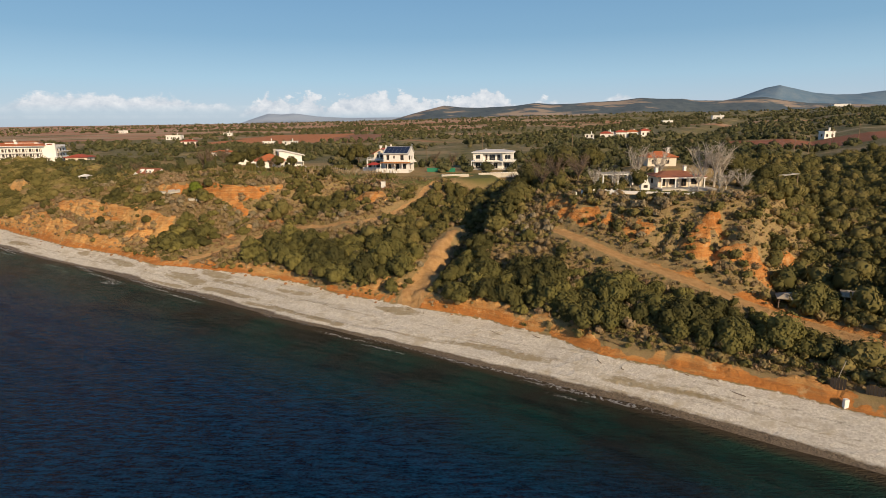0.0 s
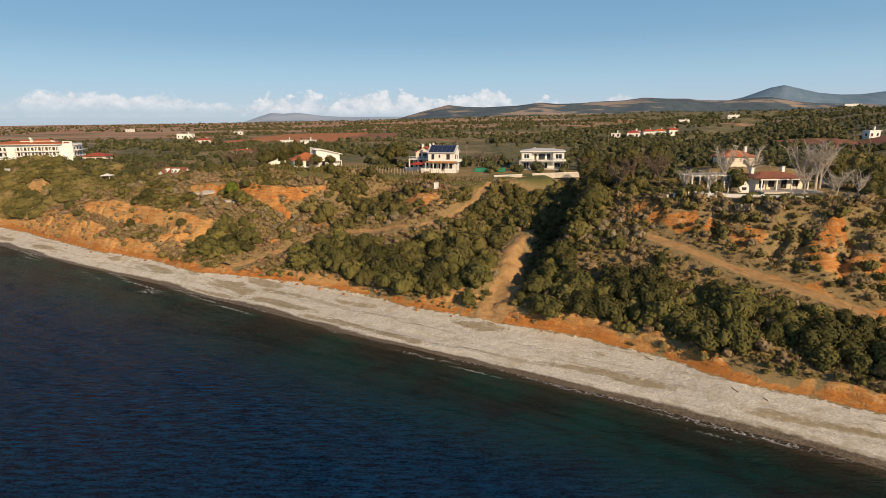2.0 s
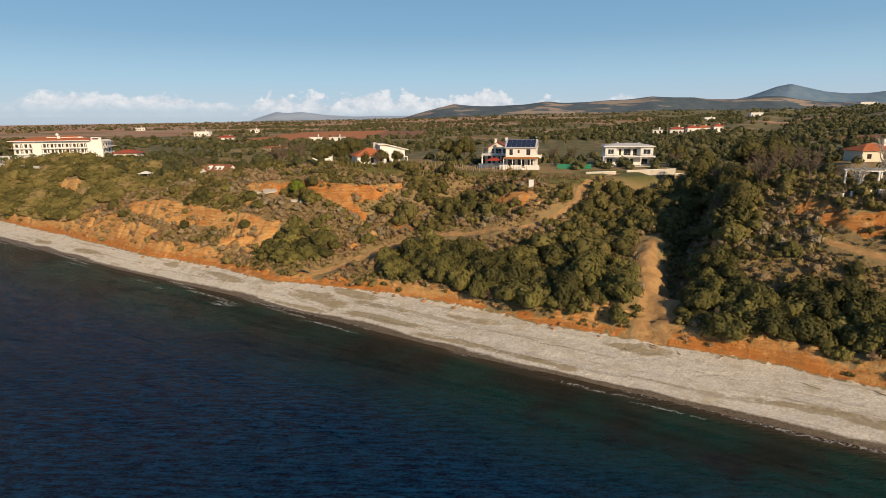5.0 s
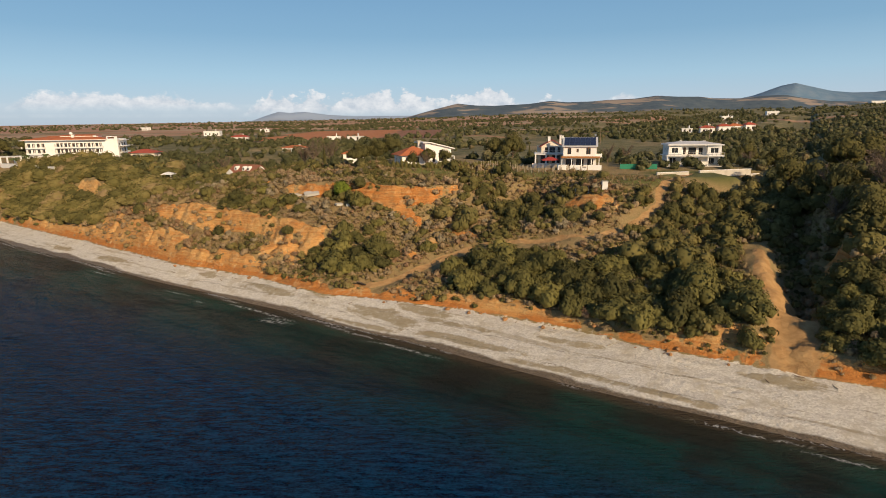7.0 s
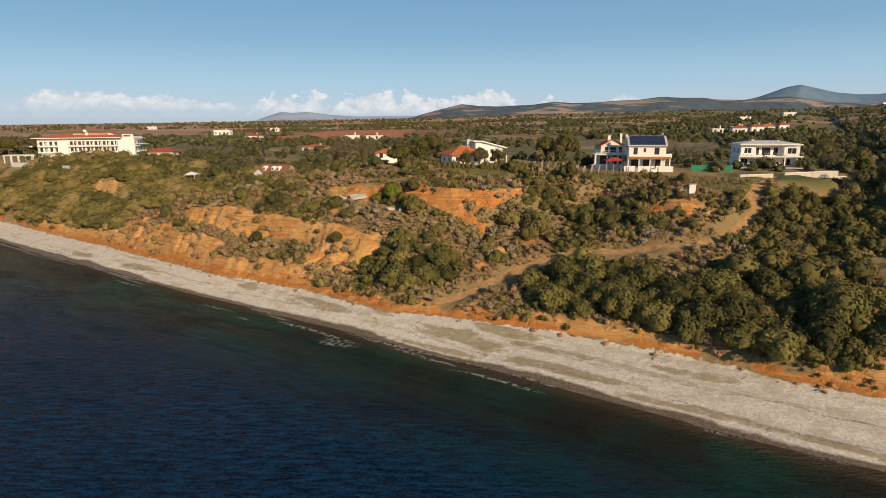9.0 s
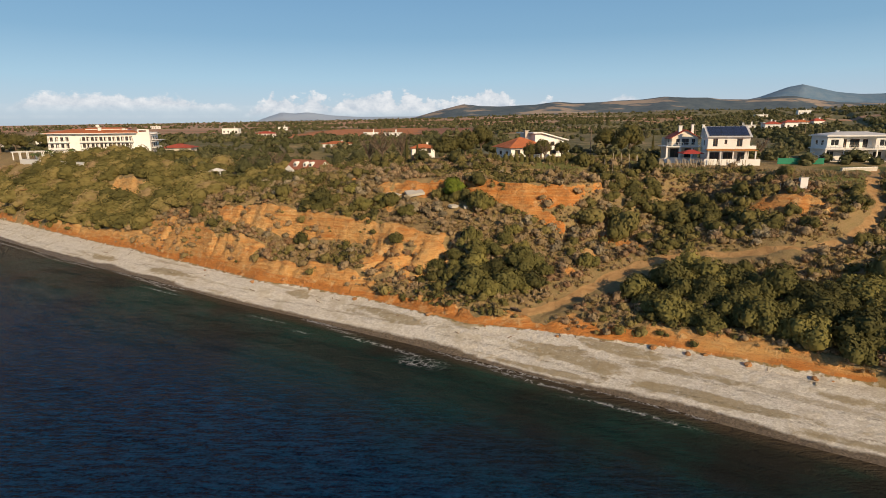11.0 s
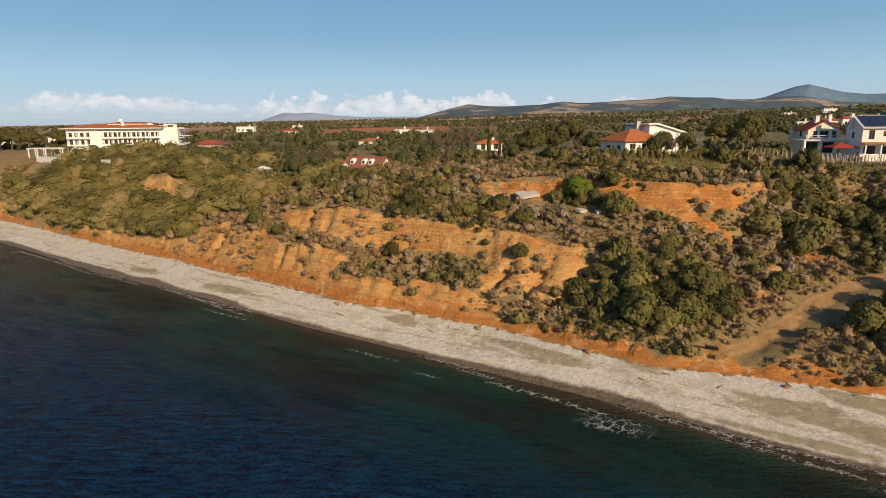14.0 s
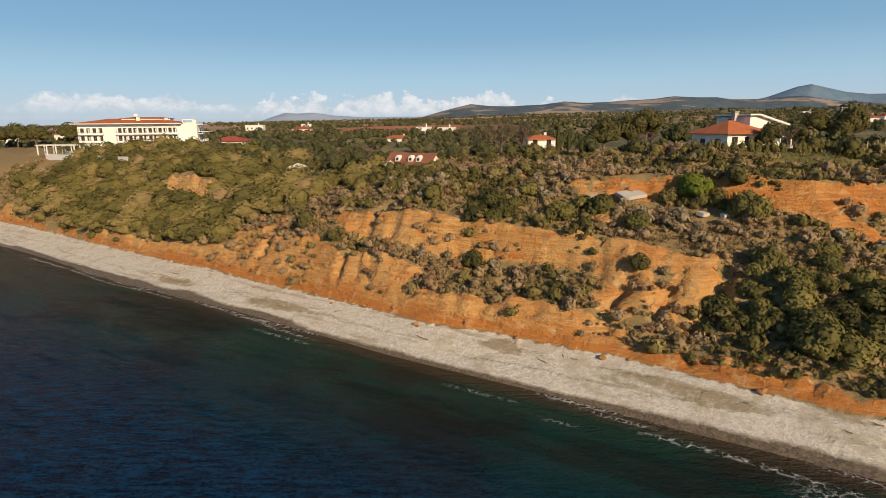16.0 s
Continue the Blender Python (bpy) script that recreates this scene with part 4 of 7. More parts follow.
tint = np.where(dry[sel] > 0.4, rng.uniform(0.55, 0.95, len(sel)), np.clip(1.35 - 1.7 * green, 0.1, 0.98))
tint = np.where((U_ > 54) & (V_ > 19), rng.uniform(0.18, 0.72, len(sel)), tint)
tint = np.where(U_ < -112, np.clip(tint - 0.1, 0.2, 0.8), tint)
scrub_kinds = [leafy(540 + i, 1, 30, 0.30, False, 0.8, 0.45, 1.0, 0.8) for i in range(8)] + [leafy(550 + i, 2, 66, 0.22, False, 0.85, 0.5, 0.95, 0.84) for i in range(6)]
look_ = np.where(R_ > 0.8, rng.integers(8, 14, len(sel)), rng.integers(0, 8, len(sel)))
strew("scrub", scrub_kinds, np.stack([X_, Y_, height(U_, V_) - 0.1 * R_, R_, rng.uniform(0.7, 1.25, len(sel)), rng.uniform(0, 6.28, len(sel)), tint, look_], -1),
      m_shrub, "low grey-green and brown scrub on the slopes", "scrub")


def tuft(seed, blades=7):
    rng = np.random.default_rng(seed)
    a = rng.uniform(0, 6.283, blades)
    b = np.stack([0.35 * np.cos(a), 0.35 * np.sin(a), 0 * a], -1) * rng.uniform(0, 1, (blades, 1))
    t = np.stack([-np.sin(a), np.cos(a), 0 * a], -1) * 0.12
    top = b + np.stack([0.7 * np.cos(a), 0.7 * np.sin(a), rng.uniform(0.5, 1.2, blades)], -1)
    return np.stack([b - t, b + t, top], 1).reshape(-1, 3), np.arange(blades * 3).reshape(-1, 3)


rng, du, dv = scatter(70000, -225, 130, 4, 62, 13)
dr = rng.uniform(0.3, 0.8, len(du))
dx, dy = world_xy(du, dv)
ok = (rng.uniform(0, 1, len(du)) < 0.55 + 0.45 * zone(du, dv, DRY)) & (bare_at(du, dv) < rng.uniform(0.1, 0.9, len(du))) & (dv > toe_v(du) + 0.2) & (roads_near(du, dv) > 0.2) & (footprint(dx, dy) < 1) & (zone(du, dv, THICKET) < 0.6)
s_ = np.where(ok)[0]
strew("dry_grass", [tuft(560 + i) for i in range(5)], np.stack([dx[s_], dy[s_], height(du[s_], dv[s_]) - 0.03, dr[s_], rng.uniform(0.6, 1.2, len(s_)), rng.uniform(0, 6.28, len(s_)),
      rng.uniform(0.42, 0.95, len(s_)), rng.integers(0, 5, len(s_))], -1), m_shrub, "tufts of dry straw-coloured grass on the slope", "grass")

# pale leafless scrub
m_grey_twig = leaf_mat("grey_twigs", [(0.0, (0.20, 0.16, 0.10)), (0.5, (0.33, 0.27, 0.175)), (1.0, (0.43, 0.36, 0.24))], 0.5)
rng, eu, ev = scatter(2600, -110, 100, 8, 46, 16)
ok = ((zone(eu, ev, [(-63, 24.5, 6, 4), (-46, 21, 7, 3), (-20, 24, 7, 4), (8, 36, 8, 3), (-84, 22, 6, 3), (62, 30, 7, 4), (82, 33, 8, 2)]) > 0.4) | (rng.uniform(0, 1, len(eu)) < 0.04)) & (bare_at(eu, ev) < 0.3) & (roads_near(eu, ev) > 0.6) & (ev > toe_v(eu) + 2)
q_ = np.where(ok)[0]
ex, ey = world_xy(eu[q_], ev[q_])
strew("bare_scrub", [leafy(610 + i, 2, 70, 0.26, False, 0.8, 0.5) for i in range(4)], np.stack([ex, ey, height(eu[q_], ev[q_]) - 0.1, rng.uniform(0.5, 1.3, len(q_)), rng.uniform(0.8, 1.2, len(q_)), rng.uniform(0, 6.28, len(q_)),
      rng.uniform(0.1, 0.9, len(q_)), rng.integers(0, 4, len(q_))], -1), m_grey_twig, "pale grey leafless scrub on the slope", "scrub")

# olive groves and hedges of the plain
rng = np.random.default_rng(14)


# open ploughed land: from x to x, from y to y
FIELDS = [(-205, -105, 420, 640), (-112, -60, 430, 600), (120, 250, 235, 300), (-330, -215, 330, 360), (150, 420, 330, 350), (-700, -330, 520, 900)]


def plain_rows(n, lo, hi, r0, r1, kinds, keep, seed):
    rng = np.random.default_rng(seed)
    d = np.sqrt(rng.uniform(lo * lo, hi * hi, n))
    a = rng.uniform(-0.98, 0.86, n)
    x, y = -40 + d * np.sin(a), 60 + d * np.cos(a)
    x, y = np.where(rng.uniform(0, 1, n) < 0.6, np.round(x / 7) * 7 + rng.normal(0, 0.7, n), x), np.where(rng.uniform(0, 1, n) < 0.6, np.round(y / 7) * 7 + rng.normal(0, 0.7, n), y)
    u, v = coast_uv(x, y)
    grove = fbm(x / 90, y / 45, 3, 451)
    edge = np.abs(fbm(x / 160, y / 70, 2, 453) - 0.5)
    ok = (v > np.where(u < -110, 44, 66)) & ((grove > keep) | (edge < 0.02)) & (footprint(x, y) < 1) & ~((u > 40) & (u < 75) & (v < 62))
    for a_, b_, ra, rb in [(14, 58, 12, 14), (26, 72, 14, 10), (-36, 48, 16, 8), (84, 44, 20, 9), (-12, 58, 10, 7)]:
        ok &= np.hypot((u - a_) / ra, (v - b_) / rb) > 1
    for x0, x1, y0, y1 in FIELDS:
        ok &= ~((x > x0 + 4) & (x < x1 - 4) & (y > y0 + 4) & (y < y1 - 4))
    x, y, u, v = x[ok], y[ok], u[ok], v[ok]
    m = len(x)
    r = rng.uniform(r0, r1, m)
    return np.stack([x, y, height(u, v, False) - 0.1 * r, r, rng.uniform(0.75, 1.2, m), rng.uniform(0, 6.28, m), np.clip(rng.normal(0.45, 0.2, m), 0, 1), rng.integers(0, kinds, m)], -1)


near_kinds = [leafy(580 + i, 3, 60, 0.28, False, 1.0, 0.55) for i in range(6)]
rng = np.random.default_rng(31)
gu_, gv_ = rng.uniform(-192, -112, 1500), rng.uniform(31, 80, 1500)
gu_, gv_ = np.round(gu_ / 3.6) * 3.6 + rng.normal(0, 0.5, 1500), np.round(gv_ / 3.6) * 3.6 + rng.normal(0, 0.5, 1500)
gx_, gy_ = world_xy(gu_, gv_)
kp = np.where((footprint(gx_, gy_) < 1) & (bare_at(gu_, gv_) < 0.2) & ((gu_ > -182) | (gv_ > 46)))[0]
kp = kp[thin_out(gu_[kp], gv_[kp], np.full(len(kp), 1.6))]
strew("orchard", near_kinds, np.stack([gx_[kp], gy_[kp], height(gu_[kp], gv_[kp]) - 0.1, rng.uniform(0.9, 1.7, len(kp)), rng.uniform(0.85, 1.2, len(kp)), rng.uniform(0, 6.28, len(kp)),
      rng.uniform(0.1, 0.6, len(kp)), rng.integers(0, 6, len(kp))], -1), m_olive, "young olive orchard on the cliff top beside the hotel", "olive trees")
far_kinds = [leafy(590 + i, 1, 12, 0.5, False, 0.95, 0.5) for i in range(5)]
farther_kinds = [leafy(600 + i, 1, 8, 0.6, False, 0.8, 0.4) for i in range(4)]
strew("olive_grove", near_kinds, plain_rows(4600, 110, 330, 1.2, 2.3, 6, 0.46, 21), m_olive, "grey-green olive trees in loose rows on the plateau", "olive trees")
strew("far_grove", far_kinds, plain_rows(15000, 300, 1000, 1.4, 2.9, 5, 0.50, 22), m_olive, "distant olive groves and hedges on the plain", "trees")
strew("far_wood", farther_kinds, plain_rows(9000, 950, 2600, 2.0, 4.6, 4, 0.54, 23), m_olive, "far hedges and woods towards the hills", "trees")

# ---- building kit ----
m_white = paint("white_render", (0.80, 0.78, 0.74), 0.75, 0.05, 1.2)
m_cream = paint("cream_render", (0.74, 0.66, 0.54), 0.8, 0.06, 1.2)
m_grey = paint("grey_render", (0.56, 0.56, 0.57), 0.8, 0.06, 1.2)
m_conc = paint("weathered_concrete", (0.52, 0.49, 0.43), 0.9, 0.12, 1.0)
m_stone = paint("pale_stone", (0.55, 0.51, 0.44), 0.9, 0.12, 2.0)
m_wood = paint("weathered_wood", (0.26, 0.19, 0.13), 0.85, 0.15, 3)
m_dark = paint("dark_boards_and_hollow", (0.05, 0.042, 0.036), 0.85, 0.15, 3)
m_brownfr = paint("brown_frame", (0.16, 0.085, 0.045), 0.6, 0.1, 3)
m_whitefr = paint("white_frame", (0.78, 0.78, 0.77), 0.5, 0.04, 3)
m_red_cloth = paint("red_cloth", (0.36, 0.05, 0.04), 0.9, 0.1, 2)
m_awning = paint("orange_awning", (0.50, 0.21, 0.055), 0.85, 0.1, 2)
m_green_net = paint("green_net", (0.035, 0.22, 0.13), 0.9, 0.1, 2)
m_metal = paint("galvanised_steel", (0.45, 0.45, 0.44), 0.45, 0.1, 3, metal=0.8)
m_panel = paint("solar_cells", (0.03, 0.042, 0.085), 0.25, 0.1, 2, spec=0.5)
m_reed = paint("reed_thatch", (0.42, 0.36, 0.27), 0.95, 0.15, 4)


def tile_mat(name, col, dark):
    """Clay roof tiles: rows and stripes at tile size, some tiles darker."""
    m, nt = nodes_of(name)
    g = G(nt)
    co = g.n("ShaderNodeTexCoord").outputs["Object"]
    w1 = g.n("ShaderNodeTexWave")
    w1.inputs["Scale"].default_value = 1.1
    nt.links.new(co, w1.inputs["Vector"])
    n1, n2 = g.noise(0.7, 5, 0.6), g.noise(5, 3)
    c = g.mix(g.ramp(n1, 0.4, 0.7), col, dark)
    c = g.mix(g.math("MULTIPLY", n2, 0.5), c, tuple(x * 1.25 for x in col))
    g.surf(c, 0.85, 0, g.bump(w1.outputs[1], 0.08, 0.5), 0.2)
    return m


m_tile = tile_mat("clay_tiles", (0.46, 0.15, 0.06), (0.30, 0.10, 0.05))
m_tile_red = tile_mat("red_tiles", (0.40, 0.09, 0.055), (0.26, 0.06, 0.045))
m_tile_old = tile_mat("old_tiles", (0.30, 0.12, 0.07), (0.20, 0.09, 0.06))
m_glass, nt = nodes_of("window_glass")
g = G(nt)
g.surf(g.mix(g.noise(0.6, 2), (0.015, 0.018, 0.02), (0.05, 0.055, 0.06)), 0.08, 0, None, 0.5)


def box(bm, x0, x1, y0, y1, z0, z1):
    """A box between two corners."""
    vs = [bm.verts.new((x, y, z)) for x in (x0, x1) for y in (y0, y1) for z in (z0, z1)]
    for f in ((0, 1, 3, 2), (4, 6, 7, 5), (0, 4, 5, 1), (2, 3, 7, 6), (0, 2, 6, 4), (1, 5, 7, 3)):
        bm.faces.new([vs[i] for i in f])
    return bm


def boxes(*args):
    bm = bmesh.new()
    for a in args:
        box(bm, *a)
    return bm


def prism(bm, pts, y0, y1):
    """A flat outline in x and z drawn out along y."""
    a, b = [bm.verts.new((x, y0, z)) for x, z in pts], [bm.verts.new((x, y1, z)) for x, z in pts]
    bm.faces.new(a), bm.faces.new(b[::-1])
    for i in range(len(pts)):
        j = (i + 1) % len(pts)
        bm.faces.new((a[j], a[i], b[i], b[j]))
    bmesh.ops.recalc_face_normals(bm, faces=bm.faces)
    return bm


def wall_bm(length, z0, z1, thick, holes):
    """A wall along x with real openings, one closed mesh: holes are x, z, width, height."""
    xs = sorted({0, length, *[h[0] for h in holes], *[h[0] + h[2] for h in holes]})
    zs = sorted({z0, z1, *[h[1] for h in holes], *[h[1] + h[3] for h in holes]})
    bm, vs = bmesh.new(), {}

    def v(i, k, s):
        if (i, k, s) not in vs:
            vs[i, k, s] = bm.verts.new((xs[i], thick * s, zs[k]))
        return vs[i, k, s]

    def solid(i, k):
        if not (0 <= i < len(xs) - 1 and 0 <= k < len(zs) - 1):
            return False
        a, b = (xs[i] + xs[i + 1]) / 2, (zs[k] + zs[k + 1]) / 2
        return not any(h[0] < a < h[0] + h[2] and h[1] < b < h[1] + h[3] for h in holes)

    for i in range(len(xs) - 1):
        for k in range(len(zs) - 1):
            if not solid(i, k):
                continue
            bm.faces.new((v(i, k, 0), v(i + 1, k, 0), v(i + 1, k + 1, 0), v(i, k + 1, 0)))
            bm.faces.new((v(i, k, 1), v(i, k + 1, 1), v(i + 1, k + 1, 1), v(i + 1, k, 1)))
            for di, dk, p, q in ((-1, 0, (i, k + 1), (i, k)), (1, 0, (i + 1, k), (i + 1, k + 1)), (0, -1, (i, k), (i + 1, k)), (0, 1, (i + 1, k + 1), (i, k + 1))):
                if not solid(i + di, k + dk):
                    bm.faces.new((v(*p, 0), v(*p, 1), v(*q, 1), v(*q, 0)))
    bmesh.ops.recalc_face_normals(bm, faces=bm.faces)
    return bm


def wall(house, at, turn, length, z0, z1, holes, mat, frame_mat, thick=0.25, glaze=True, name="wall"):
    """A wall part of a house with a window in every hole. at: its left end seen from outside; turn: degrees."""
    ob = part(name, wall_bm(length, z0, z1, thick, holes), mat, house)
    ob.matrix_local = pose(*at, 0, 0, turn)
    for x, z, w, h in holes if glaze else ():
        f = 0.09
        hw = w / 2 - 1.5 * f
        win = part("window", wall_bm(w, 0, h, 0.08, [(f, f, hw, h - 2 * f), (w / 2 + f / 2, f, hw, h - 2 * f)]), frame_mat, house)
        win.matrix_local = pose(*at, 0, 0, turn) @ pose(x, 0.08, z)
        pane = part("pane", boxes((f, w - f, 0.03, 0.05, f, h - f)), m_glass, win)
    return ob


def box_house(house, w, d, h, front, right, left, mat, fr, z0=-0.6, back=()):
    """Four walls round w by d; openings on each."""
    wall(house, (0, 0, 0), 0, w, z0, h, front, mat, fr)
    wall(house, (w, 0.25, 0), 90, d - 0.5, z0, h, right, mat, fr)
    wall(house, (0, d - 0.25, 0), -90, d - 0.5, z0, h, left, mat, fr)
    wall(house, (w, d, 0), 180, w, z0, h, back, mat, fr)


def gable_bm(w, d, z, rise, over=0.5, t=0.16, along_x=True, left=None):
    """Two tiled slabs over w by d. along_x: the ridge runs along x."""
    bm = bmesh.new()
    if along_x:
        k = rise / (d / 2)
        for s in (1, -1):
            y0, y1, z0_ = d / 2, (-over if s > 0 else d + over), z - k * over
            a = [(-over, y0, z + rise), (w + over, y0, z + rise), (w + over, y1, z0_), (-over, y1, z0_)]
            lo, hi = [bm.verts.new(p) for p in a], [bm.verts.new((p[0], p[1], p[2] + t)) for p in a]
            bm.faces.new(hi), bm.faces.new(lo[::-1])
            for i in range(4):
                bm.faces.new((lo[i], lo[(i + 1) % 4], hi[(i + 1) % 4], hi[i]))
    else:
        m = left if left is not None else w / 2
        for x1, run in ((-over, m), (w + over, w - m)):
            k = rise / run
            a = [(m, -over, z + rise), (m, d + over, z + rise), (x1, d + over, z - k * over), (x1, -over, z - k * over)]
            lo, hi = [bm.verts.new(p) for p in a], [bm.verts.new((p[0], p[1], p[2] + t)) for p in a]
            bm.faces.new(hi), bm.faces.new(lo[::-1])
            for i in range(4):
                bm.faces.new((lo[i], lo[(i + 1) % 4], hi[(i + 1) % 4], hi[i]))
    bmesh.ops.recalc_face_normals(bm, faces=bm.faces)
    return bm


def hip_bm(w, d, z, rise, over=0.5, t=0.15):
    """A hipped roof with a ridge along the longer side."""
    bm = bmesh.new()
    r = min(w, d) / 2
    e = [(-over, -over), (w + over, -over), (w + over, d + over), (-over, d + over)]
    ridge = [(r, d / 2), (w - r, d / 2)] if w >= d else [(w / 2, r), (w / 2, d - r)]
    if abs(w - d) < 0.05:
        ridge = [(w / 2 - 0.05, d / 2), (w / 2 + 0.05, d / 2)]
    lo = [bm.verts.new((x, y, z)) for x, y in e]
    up = [bm.verts.new((x, y, z + t)) for x, y in e]
    p, q = (bm.verts.new((*ridge[0], z + t + rise)), bm.verts.new((*ridge[1], z + t + rise)))
    for i in range(4):
        bm.faces.new((lo[i], lo[(i + 1) % 4], up[(i + 1) % 4], up[i]))
    bm.faces.new(lo[::-1])
    if w >= d:
        for f in ((up[0], up[1], q, p), (up[1], up[2], q), (up[2], up[3], p, q), (up[3], up[0], p)):
            bm.faces.new(f)
    else:
        for f in ((up[0], up[1], p), (up[1], up[2], q, p), (up[2], up[3], q), (up[3], up[0], p, q)):
            bm.faces.new(f)
    bmesh.ops.recalc_face_normals(bm, faces=bm.faces)
    return bm


def chimney(house, x, y, z0, z1, s=0.7, mat=None):
    st = part("chimney", boxes((x - s / 2, x + s / 2, y - s / 2, y + s / 2, z0, z1)), mat or m_white, house)
    part("chimney_cap", boxes((x - s * 0.7, x + s * 0.7, y - s * 0.7, y + s * 0.7, z1, z1 + 0.15)), m_conc, st)


def railing(house, x0, x1, y, z, mat=None, h=0.9, step=1.2):
    n, L, r = max(2, int((x1 - x0) / step) + 1), x1 - x0, 0.06
    holes = []
    for i in range(n - 1):
        a, b = (L - r) * i / (n - 1) + r, (L - r) * (i + 1) / (n - 1)
        holes += [(a, 0.0, b - a, h * 0.4), (a, h * 0.4 + r, b - a, h * 0.6 - 2 * r)]
    ob = part("railing", wall_bm(L, 0, h, 0.06, holes), mat or m_whitefr, house)
    ob.matrix_local = pose(x0, y, z)
    return ob


def tube(bm, p, q, r0, r1, n=6):
    """A tapered round limb from p to q."""
    p, q = Vector(p), Vector(q)
    d = (q - p).normalized()
    a = d.orthogonal().normalized()
    b = d.cross(a)
    lo = [bm.verts.new(p + (a * math.cos(6.2832 * i / n) + b * math.sin(6.2832 * i / n)) * r0) for i in range(n)]
    hi = [bm.verts.new(q + (a * math.cos(6.2832 * i / n) + b * math.sin(6.2832 * i / n)) * r1) for i in range(n)]
    for i in range(n):
        bm.faces.new((lo[i], lo[(i + 1) % n], hi[(i + 1) % n], hi[i]))
    bm.faces.new(lo[::-1]), bm.faces.new(hi)
    return bm

# ---- houses ----
def white_villa():
    """Two storeys, a long balcony between two end blocks, a flat overhanging roof."""
    h = thing("house", "white two-storey modern house with a long balcony and flat roof", "house", pose(9.2, 191.9, 20.8, 0, 0, -8), size=(0.735, 0.8, 0.88))
    wall(h, (4.4, 1.9, 0), 0, 8.7, 2.95, 5.9, [(0.9, 3.1, 0.9, 2.1), (2.7, 3.1, 2.6, 2.1), (6.2, 3.1, 1.4, 2.1)], m_white, m_brownfr)
    wall(h, (0, 0, 0), 0, 4.4, 2.95, 5.9, [(1.0, 3.6, 2.2, 1.6)], m_white, m_whitefr)
    wall(h, (13.1, 0, 0), -4, 4.6, 2.95, 5.9, [(1.0, 3.5, 2.6, 1.7)], m_white, m_whitefr)
    wall(h, (17.6, 0.2, 0), 90, 9.5, -0.6, 5.9, [(2.0, 3.6, 1.6, 1.4), (5.5, 3.6, 1.6, 1.4), (3, 0.6, 1.6, 1.5)], m_white, m_whitefr)
    wall(h, (0, 9.75, 0), -90, 9.5, -0.6, 5.9, [(2.5, 3.6, 1.5, 1.4), (6, 3.6, 1.5, 1.4)], m_white, m_whitefr)
    wall(h, (17.6, 10, 0), 180, 17.6, -0.6, 5.9, [(3, 3.6, 1.5, 1.4), (9, 3.6, 1.5, 1.4)], m_white, m_whitefr)
    wall(h, (4.4, 0.25, 0), 90, 1.65, 2.95, 5.9, [], m_white, m_whitefr)
    wall(h, (13.1, 1.9, 0), -90, 1.65, 2.95, 5.9, [], m_white, m_whitefr)
    wall(h, (0.25, 1.9, 0), 0, 17.1, -0.6, 2.7, [(0.6, 0.1, 2.2, 2.1), (5.0, 0.5, 2.2, 1.6), (8.2, 0.1, 2.4, 2.1), (13.5, 0.3, 2.4, 1.8)], m_white, m_whitefr)
    part("balcony_slab", boxes((-0.9, 18.6, -1.4, 9.6, 2.7, 2.95)), m_white, h)
    part("roof_slab", boxes((-0.7, 18.3, -0.9, 10.7, 5.9, 6.15)), m_white, h)
    part("roof", hip_bm(17.6, 10, 6.15, 0.75, 0.2), m_grey, h, "low grey roof")
    for x in (-0.6, 4.3, 9.0, 13.2, 18.1):
        part("column", boxes((x - 0.16, x + 0.16, -1.25, -0.93, -0.6, 2.7)), m_white, h)
    railing(h, 4.5, 13.0, -1.3, 2.95, m_metal)
    railing(h, -0.8, 4.3, -1.3, 2.95, m_metal)
    railing(h, 13.2, 18.4, -1.3, 2.95, m_metal)
    chimney(h, 5.2, 6.0, 6.2, 7.2)
    chimney(h, 13.4, 6.4, 6.2, 7.0, 0.6, m_conc)
    part("terrace", boxes((-2, 19, -4.2, 1.9, -0.6, 0.02)), m_stone, h, "pale paved terrace")
    return h


